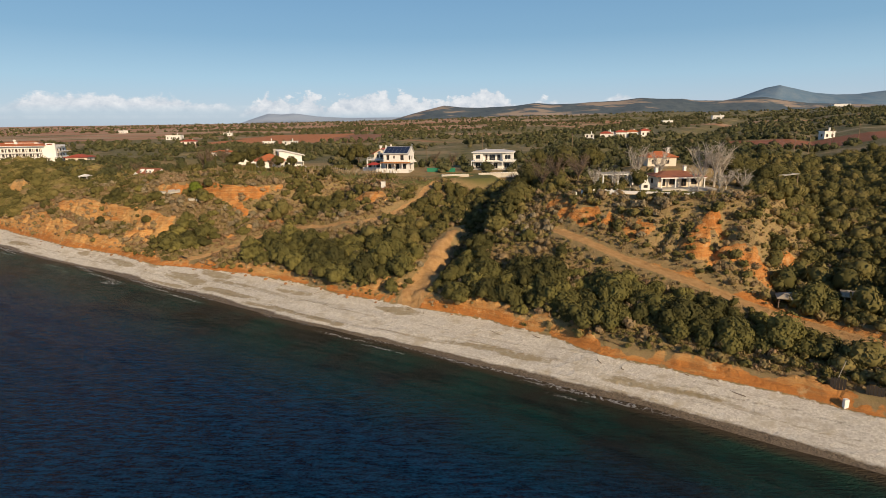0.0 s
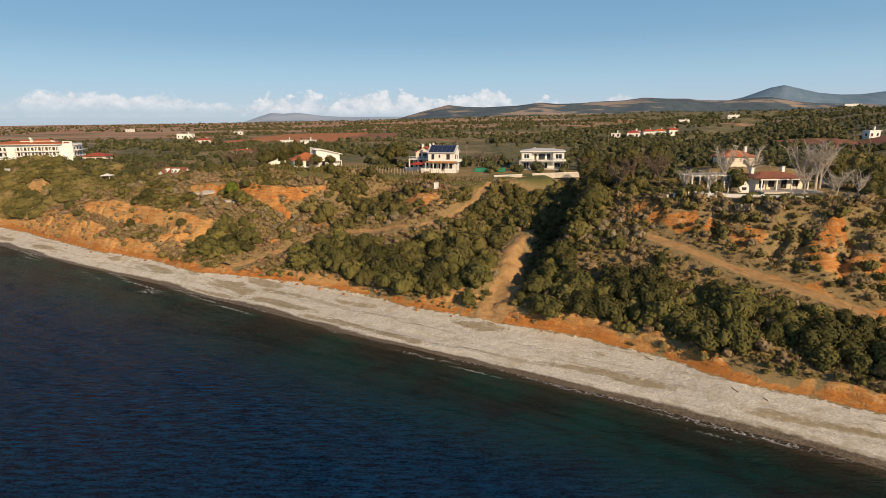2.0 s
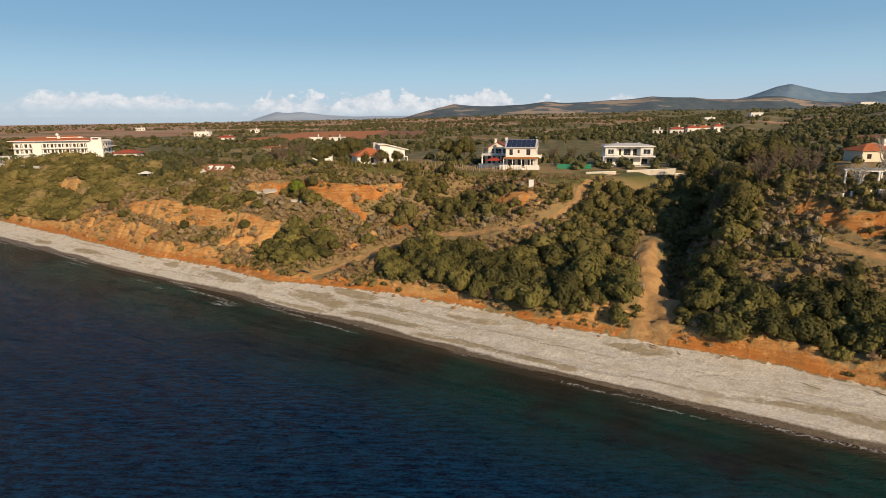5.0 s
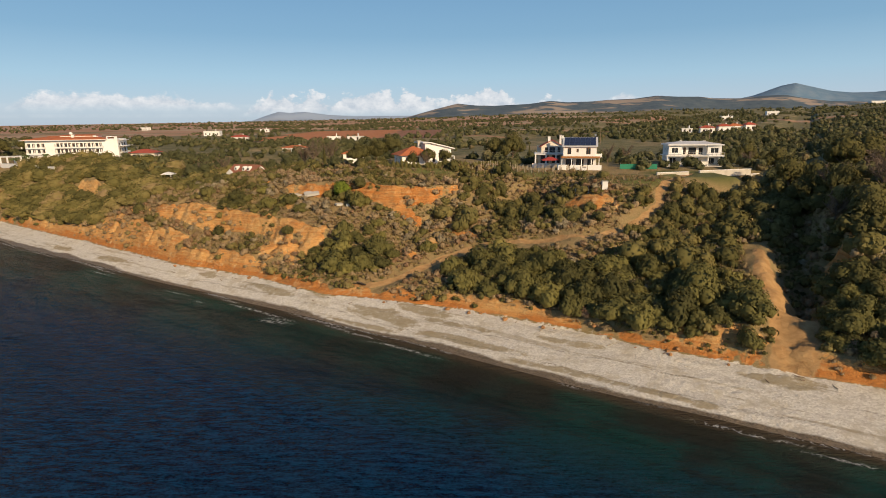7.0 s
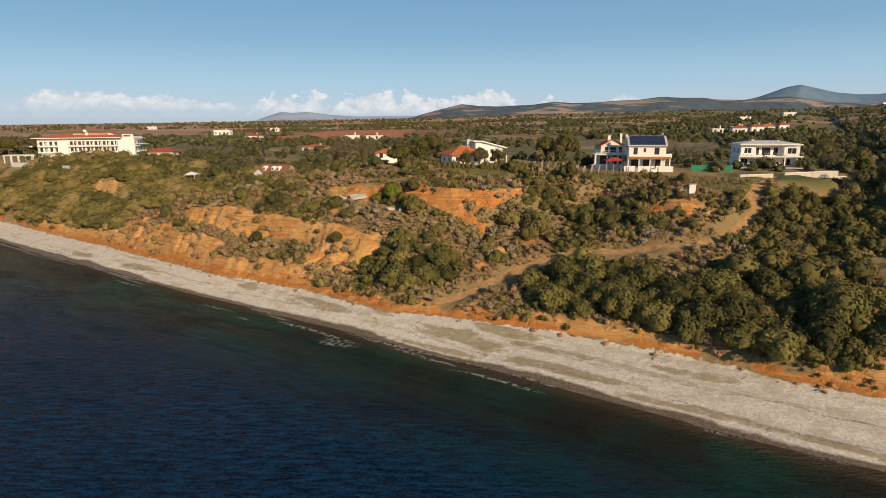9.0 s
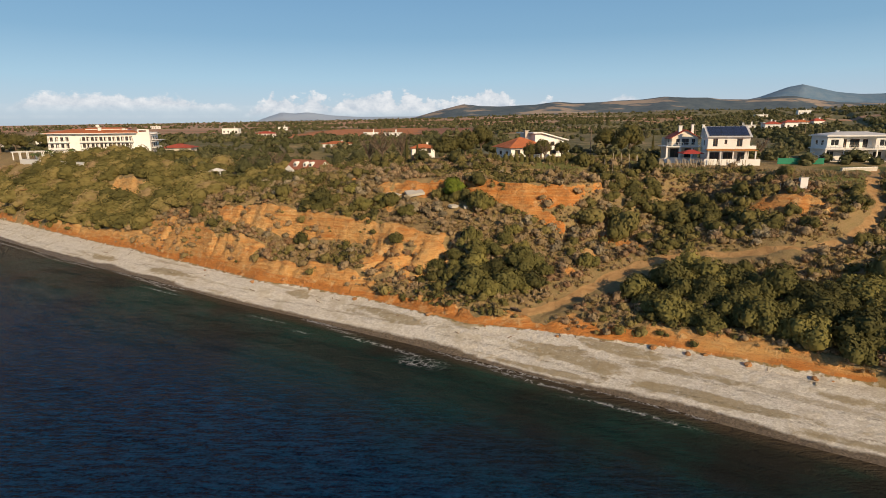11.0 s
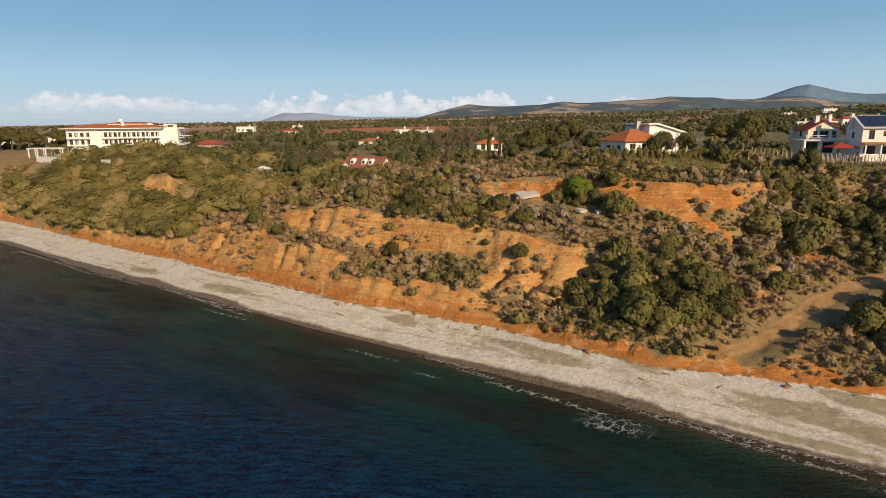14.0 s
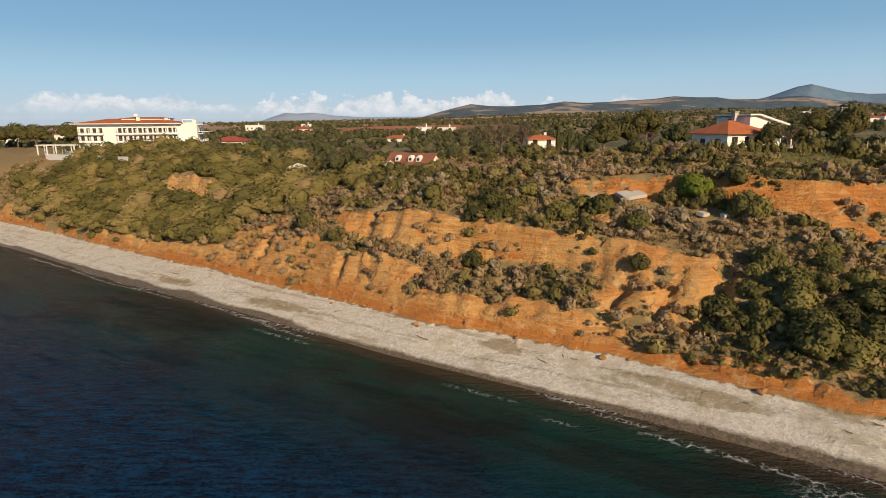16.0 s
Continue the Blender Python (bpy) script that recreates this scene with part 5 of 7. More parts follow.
def solar_house():
    """Tall white block with a roof full of solar panels over a canopied terrace."""
    h = thing("house", "white two-storey house with solar panels and an orange canopy", "house", pose(-19.6, 185.0, 21.0, 0, 0, -11), size=(0.77, 0.8, 0.84))
    wall(h, (0, 0, 0), 0, 10.6, 3.1, 6.3, [(1.3, 3.9, 1.2, 1.9), (4.2, 4.5, 0.7, 1.1), (7.3, 3.9, 1.4, 1.9)], m_white, m_brownfr)
    wall(h, (0, 0.4, 0), 0, 10.6, -0.6, 2.95, [(0.8, 0.3, 2.4, 2.2), (4.2, 0.3, 2.4, 2.2), (7.8, 0.3, 1.8, 2.2)], m_white, m_brownfr)
    wall(h, (10.6, 0.25, 0), 90, 8.0, -0.6, 6.3, [(0.8, 3.4, 2.4, 2.2), (4.8, 3.9, 1.2, 1.4), (2, 0.5, 1.4, 1.8)], m_white, m_brownfr)
    wall(h, (0, 8.25, 0), -90, 8.0, -0.6, 6.3, [(3, 4, 1.2, 1.4)], m_white, m_brownfr)
    wall(h, (10.6, 8.5, 0), 180, 10.6, -0.6, 6.3, [(2, 4, 1.2, 1.4), (6, 4, 1.2, 1.4)], m_white, m_brownfr)
    part("floor_slab", boxes((-0.3, 11.9, -0.3, 8.4, 2.95, 3.12)), m_white, h)
    for x in (0.0, 10.35):
        gb = part("gable", prism(bmesh.new(), [(0, 6.3), (5.2, 8.55), (8.5, 6.3)], 0, 0.25), m_white, h)
        gb.matrix_local = pose(x + 0.25, 0, 0, 0, 0, 90)
    bm = bmesh.new()
    prism(bm, [(-0.6, 6.15), (5.2, 8.7), (9.1, 6.1), (9.1, 6.25), (5.2, 8.9), (-0.6, 6.33)], 0, 11.4)
    rf = part("roof", bm, m_grey, h)
    rf.matrix_local = pose(11.0, 0, 0, 0, 0, 90)
    rack = part("panel_rack", boxes((0, 10.2, 0, 5.6, -0.06, 0)), m_metal, h)
    rack.matrix_local = pose(0.2, -0.3, 6.55, 23.8, 0, 0)
    for i in range(6):
        for j in range(3):
            p = part("solar_panel", boxes((0.04, 1.64, 0.04, 1.8, 0.0, 0.05)), m_panel, rack)
            p.matrix_local = pose(0.05 + 1.68 * i, 0.05 + 1.85 * j, 0.01)
    part("canopy", prism(bmesh.new(), [(-0.6, 3.0), (11.8, 3.0), (11.8, 3.12), (-0.6, 3.12)], -3.4, 0.0), m_awning, h, "orange tiled canopy over the terrace").matrix_local = pose(0, 0, 0.22, 4, 0, 0)
    for x in (-0.3, 2.8, 5.9, 9.0, 11.4):
        part("column", boxes((x - 0.14, x + 0.14, -3.2, -2.92, -0.4, 3.0)), m_white, h)
    part("terrace", boxes((-1.5, 12.2, -4.6, 0.4, -1.0, 0.25)), m_stone, h)
    for a, b in ((-1.5, 1.6), (2.4, 6.2), (7.4, 12.2)):
        part("parapet", boxes((a, b, -4.75, -4.55, -1.0, 1.05)), m_white, h)
    part("stair", boxes(*[(6.2, 7.4, -4.9 - 0.3 * i, -4.6 - 0.3 * i, -1.0, 0.2 - 0.17 * i) for i in range(6)]), m_white, h)
    part("balcony", boxes((10.6, 12.4, 0.6, 4.6, 3.0, 3.15), (12.3, 12.4, 0.6, 4.6, 3.15, 4.05), (10.6, 12.3, 0.6, 0.7, 3.15, 4.05)), m_white, h)
    part("dish", boxes((9.9, 10.5, 7.0, 7.1, 9.1, 9.7)), m_metal, h)
    chimney(h, -0.5, 5.0, 6.0, 9.3, 0.6)
    return h


def tile_house():
    """Cream house beside it: an open porch below, a tiled gable above."""
    h = thing("house", "cream house with a red tiled gable over an open porch", "house", pose(-25.8, 192.0, 21.3, 0, 0, -6), size=(0.86, 0.86, 0.9))
    wall(h, (0.6, 2.6, 0), 0, 8.0, -0.6, 2.9, [(1.0, 0.2, 2.6, 2.3), (4.6, 0.2, 2.4, 2.3)], m_cream, m_brownfr)
    wall(h, (1.8, 2.4, 0), 0, 6.6, 3.1, 5.2, [(1.1, 3.4, 0.9, 1.5), (2.5, 3.3, 1.8, 1.6), (5.0, 3.4, 0.9, 1.5)], m_cream, m_brownfr)
    for x, l in ((8.4, 90), (1.8, -90)):
        wall(h, (x, 2.65 if l > 0 else 8.4, 0), l, 5.7, 2.9, 5.2, [(2, 3.6, 1.1, 1.3)], m_cream, m_brownfr)
    wall(h, (0.6, 8.4, 0), -90, 5.8, -0.6, 2.9, [], m_cream, m_brownfr)
    wall(h, (8.6, 2.65, 0), 90, 5.7, -0.6, 2.9, [], m_cream, m_brownfr)
    wall(h, (8.6, 8.6, 0), 180, 8.0, -0.6, 5.2, [], m_cream, m_brownfr)
    part("gable", prism(bmesh.new(), [(1.8, 5.2), (8.4, 5.2), (5.1, 7.0)], 2.4, 2.65), m_cream, h)
    rf = part("roof", gable_bm(6.6, 6.0, 5.2, 1.8, 0.6, 0.16, False), m_tile_red, h)
    rf.matrix_local = pose(1.8, 2.4, 0)
    part("porch_slab", boxes((-0.3, 9.4, -1.2, 8.6, 2.9, 3.12)), m_white, h)
    for x in (0.0, 3.2, 6.2, 9.1):
        part("column", boxes((x - 0.22, x + 0.22, -1.0, -0.56, -0.6, 2.9)), m_white, h)
    railing(h, 0.0, 9.2, -1.1, 3.12)
    chimney(h, 4.2, 4.4, 5.8, 8.0, 0.8)
    chimney(h, 7.8, 6.4, 5.6, 8.3, 0.6)
    part("terrace_wall", boxes((-1.0, 9.8, -3.6, -3.4, -1.2, 0.5)), m_white, h)
    part("terrace", boxes((-1.0, 9.8, -3.4, 2.6, -1.2, 0.0)), m_stone, h)
    return h


def gable_house():
    """Low tiled wing at the front, a taller white wing behind under a long slanting roof edge."""
    h = thing("house", "white house with an orange tiled wing and a tall slanted gable", "house", pose(-61.0, 186.0, 22.0, 0, 0, 22), size=(0.8, 0.8, 0.7))
    box_house(h, 10.5, 9.5, 3.1, [(1.2, 1.0, 1.6, 1.5), (4.6, 0.3, 1.2, 2.2), (7.2, 1.0, 1.8, 1.5)], [(2.5, 1.4, 1.8, 1.4)], [(2, 0.8, 1.4, 1.2), (6, 0.8, 1.4, 1.2)], m_white, m_brownfr)
    part("roof", hip_bm(10.5, 9.5, 3.1, 3.0, 1.0), m_tile, h, "bright orange clay-tiled roof")
    w = [(0, -0.6), (9.2, -0.6), (9.2, 5.2), (1.6, 7.3), (0, 7.3)]
    for y in (3.2, 12.0):
        gb = part("gable_wall", prism(bmesh.new(), w, y, y + 0.25), m_white, h)
        gb.matrix_local = pose(9.0, 0, 0)
    wall(h, (18.2, 3.45, 0), 90, 8.55, -0.6, 5.0, [(1.5, 3.2, 1.6, 1.4), (5.4, 3.2, 1.6, 1.4), (2.4, 0.3, 1.4, 2.1)], m_white, m_brownfr)
    wall(h, (9.0, 12.0, 0), -90, 8.5, 2.0, 7.2, [(3, 5.6, 1.2, 1.0)], m_white, m_brownfr)
    bm = prism(bmesh.new(), [(-1.0, 7.35), (1.7, 7.4), (10.4, 4.95), (10.4, 5.3), (1.8, 7.75), (-1.0, 7.7)], 2.3, 13.0)
    part("upper_roof", bm, m_white, h, "white roof with deep slanting edges").matrix_local = pose(9.0, 0, 0)
    for x, z, w_, hh in ((11.2, 0.1, 1.1, 2.2), (13.8, 0.5, 2.0, 1.6), (14.0, 3.4, 1.2, 1.3)):
        win = part("window", boxes((x, x + w_, 3.12, 3.2, z, z + hh)), m_brownfr, h)
        part("pane", boxes((x + 0.1, x + w_ - 0.1, 3.09, 3.12, z + 0.1, z + hh - 0.1)), m_glass, win)
    chimney(h, 7.6, 6.0, 5.4, 8.2, 1.0, m_stone)
    part("porch", boxes((15.0, 18.6, 0.6, 3.2, 2.3, 2.5), (18.3, 18.5, 0.7, 0.9, -0.6, 2.3), (15.1, 15.3, 0.7, 0.9, -0.6, 2.3)), m_white, h)
    part("terrace", boxes((-1.0, 19.5, -3.0, 3.2, -0.9, 0.03)), m_stone, h)
    return h


def terrace_villa():
    """Low villa on the headland: tiled roof, white chimneys, an arched garden oven."""
    h = thing("house", "low white villa with a red tiled roof and tall chimneys", "house", pose(45.8, 120.6, 22.2, 0, 0, 6), size=(0.8, 0.8, 0.82))
    box_house(h, 11.5, 7.0, 2.6, [(0.8, 0.3, 1.2, 2.0), (3.0, 0.6, 1.6, 1.5), (6.2, 0.2, 1.4, 2.1), (8.8, 0.6, 1.6, 1.5)], [(2.4, 0.7, 1.4, 1.3)], [(2.4, 0.7, 1.4, 1.3)], m_cream, m_brownfr)
    part("roof", hip_bm(11.5, 7.0, 2.6, 1.1, 0.9), m_tile_old, h)
    chimney(h, 1.0, 3.6, 3.4, 4.7, 0.7)
    chimney(h, 8.6, 3.6, 3.6, 4.9, 0.7)
    for x in (0.0, 3.6, 7.2, 11.2):
        part("column", boxes((x - 0.13, x + 0.13, -2.3, -2.05, -0.5, 2.35)), m_white, h)
    part("porch_beam", boxes((-0.4, 11.7, -2.4, -2.0, 2.35, 2.6)), m_white, h)
    part("porch_roof", boxes((-0.4, 11.7, -2.4, -0.6, 2.6, 2.72)), m_tile_old, h)
    part("patio", boxes((-1, 13, -5.0, 0, -0.6, 0.04)), m_stone, h)
    o = thing("garden_oven", "white arched masonry garden oven with a tapered flue", "oven", pose(42.6, 118.2, 21.7))
    part("body", prism(bmesh.new(), [(-0.9, 0), (0.9, 0), (0.9, 1.2), (0.35, 2.2), (0.3, 3.2), (-0.3, 3.2), (-0.35, 2.2), (-0.9, 1.2)], 0, 1.2), m_white, o)
    # flat dark plate stands for the shade inside the oven's mouth
    part("opening", boxes((-0.4, 0.4, -0.03, 0.03, 0.7, 1.25)), m_dark, o)
    pg = thing("pergola", "pale garden pergola with slatted top and square posts", "pergola", pose(35.5, 124.5, 21.9, 0, 0, 4))
    for x in (0, 3.2, 6.4):
        for y in (0, 3.4):
            part("post", boxes((x, x + 0.25, y, y + 0.25, -0.4, 2.5)), m_white, pg)
    part("frame", boxes((-0.3, 6.9, 0, 0.2, 2.5, 2.75), (-0.3, 6.9, 3.4, 3.6, 2.5, 2.75)), m_white, pg)
    for i in range(11):
        part("slat", boxes((-0.2 + 0.66 * i, -0.08 + 0.66 * i, -0.4, 4.0, 2.75, 2.9)), m_cream, pg)
    return h


def back_house():
    h = thing("house", "cream house with a red hipped roof among bare trees", "house", pose(53.2, 151, 24.2, 0, 0, 3), size=(0.7, 0.7, 0.75))
    box_house(h, 10.5, 8, 3.0, [(1.5, 0.8, 1.4, 1.4), (6.5, 0.8, 1.4, 1.4)], [(3, 0.8, 1.4, 1.4)], [], m_cream, m_brownfr)
    part("roof", hip_bm(10.5, 8, 3.0, 1.9, 0.7), m_tile, h)
    chimney(h, 8.4, 3.0, 3.6, 6.2, 0.8)
    return h


def dormer_house():
    """Old tiled roof with three white dormers; a white porch end."""
    h = thing("house", "white cottage with an old red roof and white dormers", "house", pose(-121.0, 219.0, 15.4, 0, 0, -24), size=(0.74, 0.8, 0.8))
    box_house(h, 14.5, 7.5, 2.9, [(0.9, 0.4, 1.6, 1.9), (5.0, 0.8, 1.4, 1.3), (8.0, 0.8, 1.4, 1.3), (11.6, 0.8, 1.4, 1.3)], [(2.6, 0.8, 1.4, 1.3)], [(2.6, 0.8, 1.4, 1.3)], m_white, m_brownfr)
    part("roof", gable_bm(14.5, 7.5, 2.9, 2.7, 0.7), m_tile_old, h, "weathered red-brown tiled roof")
    for x in (0, 14.25):
        gb = part("gable", prism(bmesh.new(), [(0, 2.9), (7.5, 2.9), (3.75, 5.6)], 0, 0.25), m_white, h)
        gb.matrix_local = pose(x + 0.25, 0, 0, 0, 0, 90)
    for x in (3.4, 7.9, 10.6):
        dm = part("dormer", prism(bmesh.new(), [(-0.75, 3.5), (0.75, 3.5), (0.75, 4.6), (0, 5.2), (-0.75, 4.6)], 0.6, 2.8), m_white, h, "white roof dormer")
        dm.matrix_local = pose(x, 0, 0)
        part("pane", boxes((-0.4, 0.4, 0.56, 0.6, 3.8, 4.5)), m_glass, dm)
    part("porch", prism(bmesh.new(), [(0.2, -0.5), (4.4, -0.5), (4.4, 2.6), (2.3, 4.0), (0.2, 2.6)], -1.6, -1.35), m_white, h, "white porch gable")
    return h


def cottage(x, y, z, w, d, hh, turn, roof, label, rise=1.4, wallm=None):
    """A plain small house of the plain: walls with openings, hipped or flat roof."""
    h = thing("house", label, "house", pose(x, y, z, 0, 0, turn), "houses of the plain")
    n = max(2, int(w / 3.2))
    box_house(h, w, d, hh, [(w * (i + 0.5) / n - 0.6, 0.7, 1.2, 1.5) for i in range(n)], [(d / 2 - 0.8, 0.8, 1.2, 1.4)], [(d / 2 - 0.8, 0.8, 1.2, 1.4)], wallm or m_white, m_brownfr, -1.5)
    if roof:
        part("roof", hip_bm(w, d, hh, rise, 0.5), roof, h)
    else:
        part("roof_slab", boxes((-0.3, w + 0.3, -0.3, d + 0.3, hh, hh + 0.3)), m_white, h)
    chimney(h, w * 0.7, d * 0.5, hh, hh + rise + 0.6, 0.6)
    return h


def hotel():
    """Three floors of balconies over a glazed ground floor, hipped red roofs, a stepped tower."""
    L, D, F = 36.0, 16.0, 3.15
    h = thing("hotel", "white four-storey seaside hotel with balconies and red roofs", "hotel", pose(-219.5, 259.5, 19.5, 0, 0, 15.5), size=(0.93, 0.75, 0.735))
    top = 3.3 * F
    cols = [0.8, 2.6, 4.4, 6.2] + [11.9 + 1.52 * i for i in range(12)]
    holes = [(x, 0.08 + f * F, 1.05, 2.45) for f in (1, 2) for x in cols]
    holes += [(x, 0.6, 1.5, 1.6) for x in (1.4, 4.6, 9.0, 12.2, 15.2, 18.4)]
    wall(h, (0, 0, 0), 0, L, -0.8, top, holes, m_white, m_brownfr, 0.3)
    wall(h, (L, 0.3, 0), 90, D - 0.6, -0.8, top, [(2.0 + 4.5 * i, 0.4 + f * F, 1.8, 2.0) for i in range(3) for f in range(3)], m_white, m_brownfr, 0.3)
    wall(h, (0, D - 0.3, 0), -90, D - 0.6, -0.8, top, [(2.0 + 4.5 * i, 0.4 + f * F, 1.8, 2.0) for i in range(3) for f in range(3)], m_white, m_brownfr, 0.3)
    wall(h, (L, D, 0), 180, L, -0.8, top, [(2 + 4 * i, 0.6 + f * F, 1.6, 1.6) for i in range(8) for f in range(3)], m_white, m_brownfr, 0.3)
    for f in (1, 2):
        for a, b in ((0.4, 7.6), (11.4, 30.2)):
            sl = part("balcony", boxes((a, b, -1.5, 0, f * F - 0.16, f * F)), m_white, h)
            part("balcony_front", boxes((a, b, -1.5, -1.4, f * F, f * F + 0.55), (a, a + 0.1, -1.4, 0, f * F, f * F + 0.55), (b - 0.1, b, -1.4, 0, f * F, f * F + 0.55)), m_white, sl)
            part("handrail", boxes((a, b, -1.49, -1.43, f * F + 0.85, f * F + 0.93)), m_metal, sl)
            for k in range(int((b - a) / 3.0) + 1):
                part("divider", boxes((a + 3.0 * k, a + 3.0 * k + 0.12, -1.38, -0.02, f * F, f * F + 2.2)), m_white, sl)
        for k in range(3):
            sl = part("balcony", boxes((L, L + 1.6, 1.4 + 4.6 * k, 4.8 + 4.6 * k, f * F - 0.16, f * F), (L + 1.5, L + 1.6, 1.4 + 4.6 * k, 4.8 + 4.6 * k, f * F, f * F + 0.9)), m_white, h)
    part("eave_slab", boxes((-1.4, L - 4.5, -2.3, D + 1.0, top, top + 0.28)), m_white, h)
    part("roof", hip_bm(L - 5.0, D - 0.5, top + 0.28, 1.9, 0.9), m_tile, h, "hipped red-orange tiled roof")
    part("tower_top", boxes((L - 4.4, L, 0, D, top, top + 0.5), (L - 4.4, L - 4.1, 0, 2.0, top + 0.5, top + 1.9), (L - 1.2, L, 0, 0.3, top + 0.5, top + 1.9), (L - 4.4, L, 0, 0.3, top + 1.5, top + 1.9)), m_white, h, "white stepped roof end")
    for x in (L + 1.8, L + 3.2):
        part("side_canopy", boxes((L, x, 2.0, 13.0, top - 0.4 - 3.1 * (x > L + 2), top - 0.2 - 3.1 * (x > L + 2))), m_white, h)
    for x, y, z in ((17.5, 4, 2.9), (26, 5, 2.4), (9, 8, 2.0)):
        chimney(h, x, y, top + 0.6, top + z, 1.1)
    dish = bmesh.new()
    bmesh.ops.create_uvsphere(dish, u_segments=10, v_segments=6, radius=0.75)
    for v_ in dish.verts:
        v_.co = (v_.co.x + 16.6, v_.co.y * 0.5 + 5, v_.co.z + top + 3.6)
    part("dome", dish, m_white, h, "small white domed roof vent")
    part("roof_terrace", boxes((12, 27, 5.5, 12, top + 1.2, top + 2.3)), m_white, h)
    part("terrace_roof", hip_bm(15, 6.5, top + 2.3, 0.5, 0.4), m_tile, h).matrix_local = pose(12, 5.5, 0)
    # glazed dining room with white posts before the ground floor
    part("portico_roof", boxes((22.0, 33.5, -5.5, 0, 2.9, 3.15)), m_white, h)
    for i in range(9):
        part("post", boxes((22.2 + 1.37 * i, 22.42 + 1.37 * i, -5.4, -5.18, -0.8, 2.9)), m_white, h)
    part("glazing", boxes((22.4, 33.2, -4.9, -4.8, 0.1, 2.7)), m_glass, h)
    part("bar_counter", boxes((24.6, 29.4, -7.4, -6.2, -0.8, 0.6)), m_white, h)
    part("terrace", boxes((-2, 40, -9, 0, -1.2, -0.05)), m_stone, h, "pale paved terrace")
    pg = thing("pergola", "long white pergola with round posts beside the hotel", "pergola", pose(-225.5, 249.9, 19.2, 0, 0, 15.5), size=(0.9, 0.9, 0.78))
    for i in range(8):
        for y in (0, 5.0):
            part("post", boxes((2.6 * i, 2.6 * i + 0.3, y, y + 0.3, -0.8, 2.5)), m_white, pg)
    part("frame", boxes((-0.4, 19, 0, 0.25, 2.5, 2.8), (-0.4, 19, 5.0, 5.25, 2.5, 2.8)), m_white, pg)
    for i in range(20):
        part("slat", boxes((-0.2 + 0.98 * i, 0.02 + 0.98 * i, -0.6, 5.8, 2.8, 3.0)), m_white, pg)
    rw = thing("retaining_wall", "long pale retaining wall below the hotel terrace", "wall", pose(*world_xy(-216, 25), 18.15, 0, 0, -30), size=(1.0, 0.7, 0.42))
    part("wall", boxes((0, 43, 0, 0.6, -3.5, 1.9)), m_white, rw)
    part("coping", boxes((-0.1, 43.1, -0.1, 0.7, 1.9, 2.05)), m_conc, rw)
    part("forecourt", boxes((4, 43, 0.6, 8, 0.6, 1.9)), m_stone, rw)
    pv = thing("pavilion", "low white pavilion with a bright red pyramid roof", "pavilion", pose(-181.0, 265.5, 19.4, 0, 0, 10), size=(0.9, 0.9, 0.7))
    box_house(pv, 10.5, 8.5, 3.4, [(1.2, 0.6, 3.0, 2.0), (6.0, 0.6, 3.0, 2.0)], [(3, 0.6, 2, 1.8)], [], m_cream, m_whitefr, -1.0)
    part("roof", hip_bm(10.5, 8.5, 3.4, 1.9, 0.9), m_tile_red, pv)
    return h


white_villa(), solar_house(), tile_house(), gable_house(), terrace_villa(), back_house(), dormer_house(), hotel()
cottage(-137.5, 325.0, 17.7, 11.5, 7, 3.3, -10, m_tile, "long white house with a shallow tiled roof", 1.0)
cottage(-87.5, 237.0, 20.0, 7.0, 5, 2.2, 8, m_tile, "small white house with a red tiled roof behind pines", 1.1)
FAR_HOUSES = [(-129, 386, 8, 3.0, 0), (-119, 397, 9, 2.4, 0), (-284, 556, 14, 4.0, 0), (-207, 430, 11, 2.6, 1), (-262, 640, 9, 3.0, 0),
              (99, 398, 8, 3.2, 1), (109, 396, 7, 3.6, 1), (118, 402, 8, 3.2, 1), (127, 400, 6, 3.4, 1), (104, 410, 7, 3.6, 0), (90, 404, 6, 2.6, 0), (356, 830, 15, 5, 0),
              (250, 720, 12, 4, 0), (381, 470, 16, 4, 1), (900, 1440, 34, 7, 0), (188, 300, 6, 3.4, 0), (-310, 330, 10, 4, 1), (-290, 345, 9, 3.4, 1), (-540, 900, 12, 4, 0)]
for x, y, w, hh, red in FAR_HOUSES:
    u_, v_ = coast_uv(x, y)
    cottage(x, y, float(height(np.array([u_]), np.array([v_]), False)[0]) + 0.3, w, w * 0.65, hh, (x * 7) % 30 - 15, (m_tile, m_tile_red)[x % 2] if red else None,
            "distant white house with a red roof" if red else "distant white flat-roofed house", 1.3)

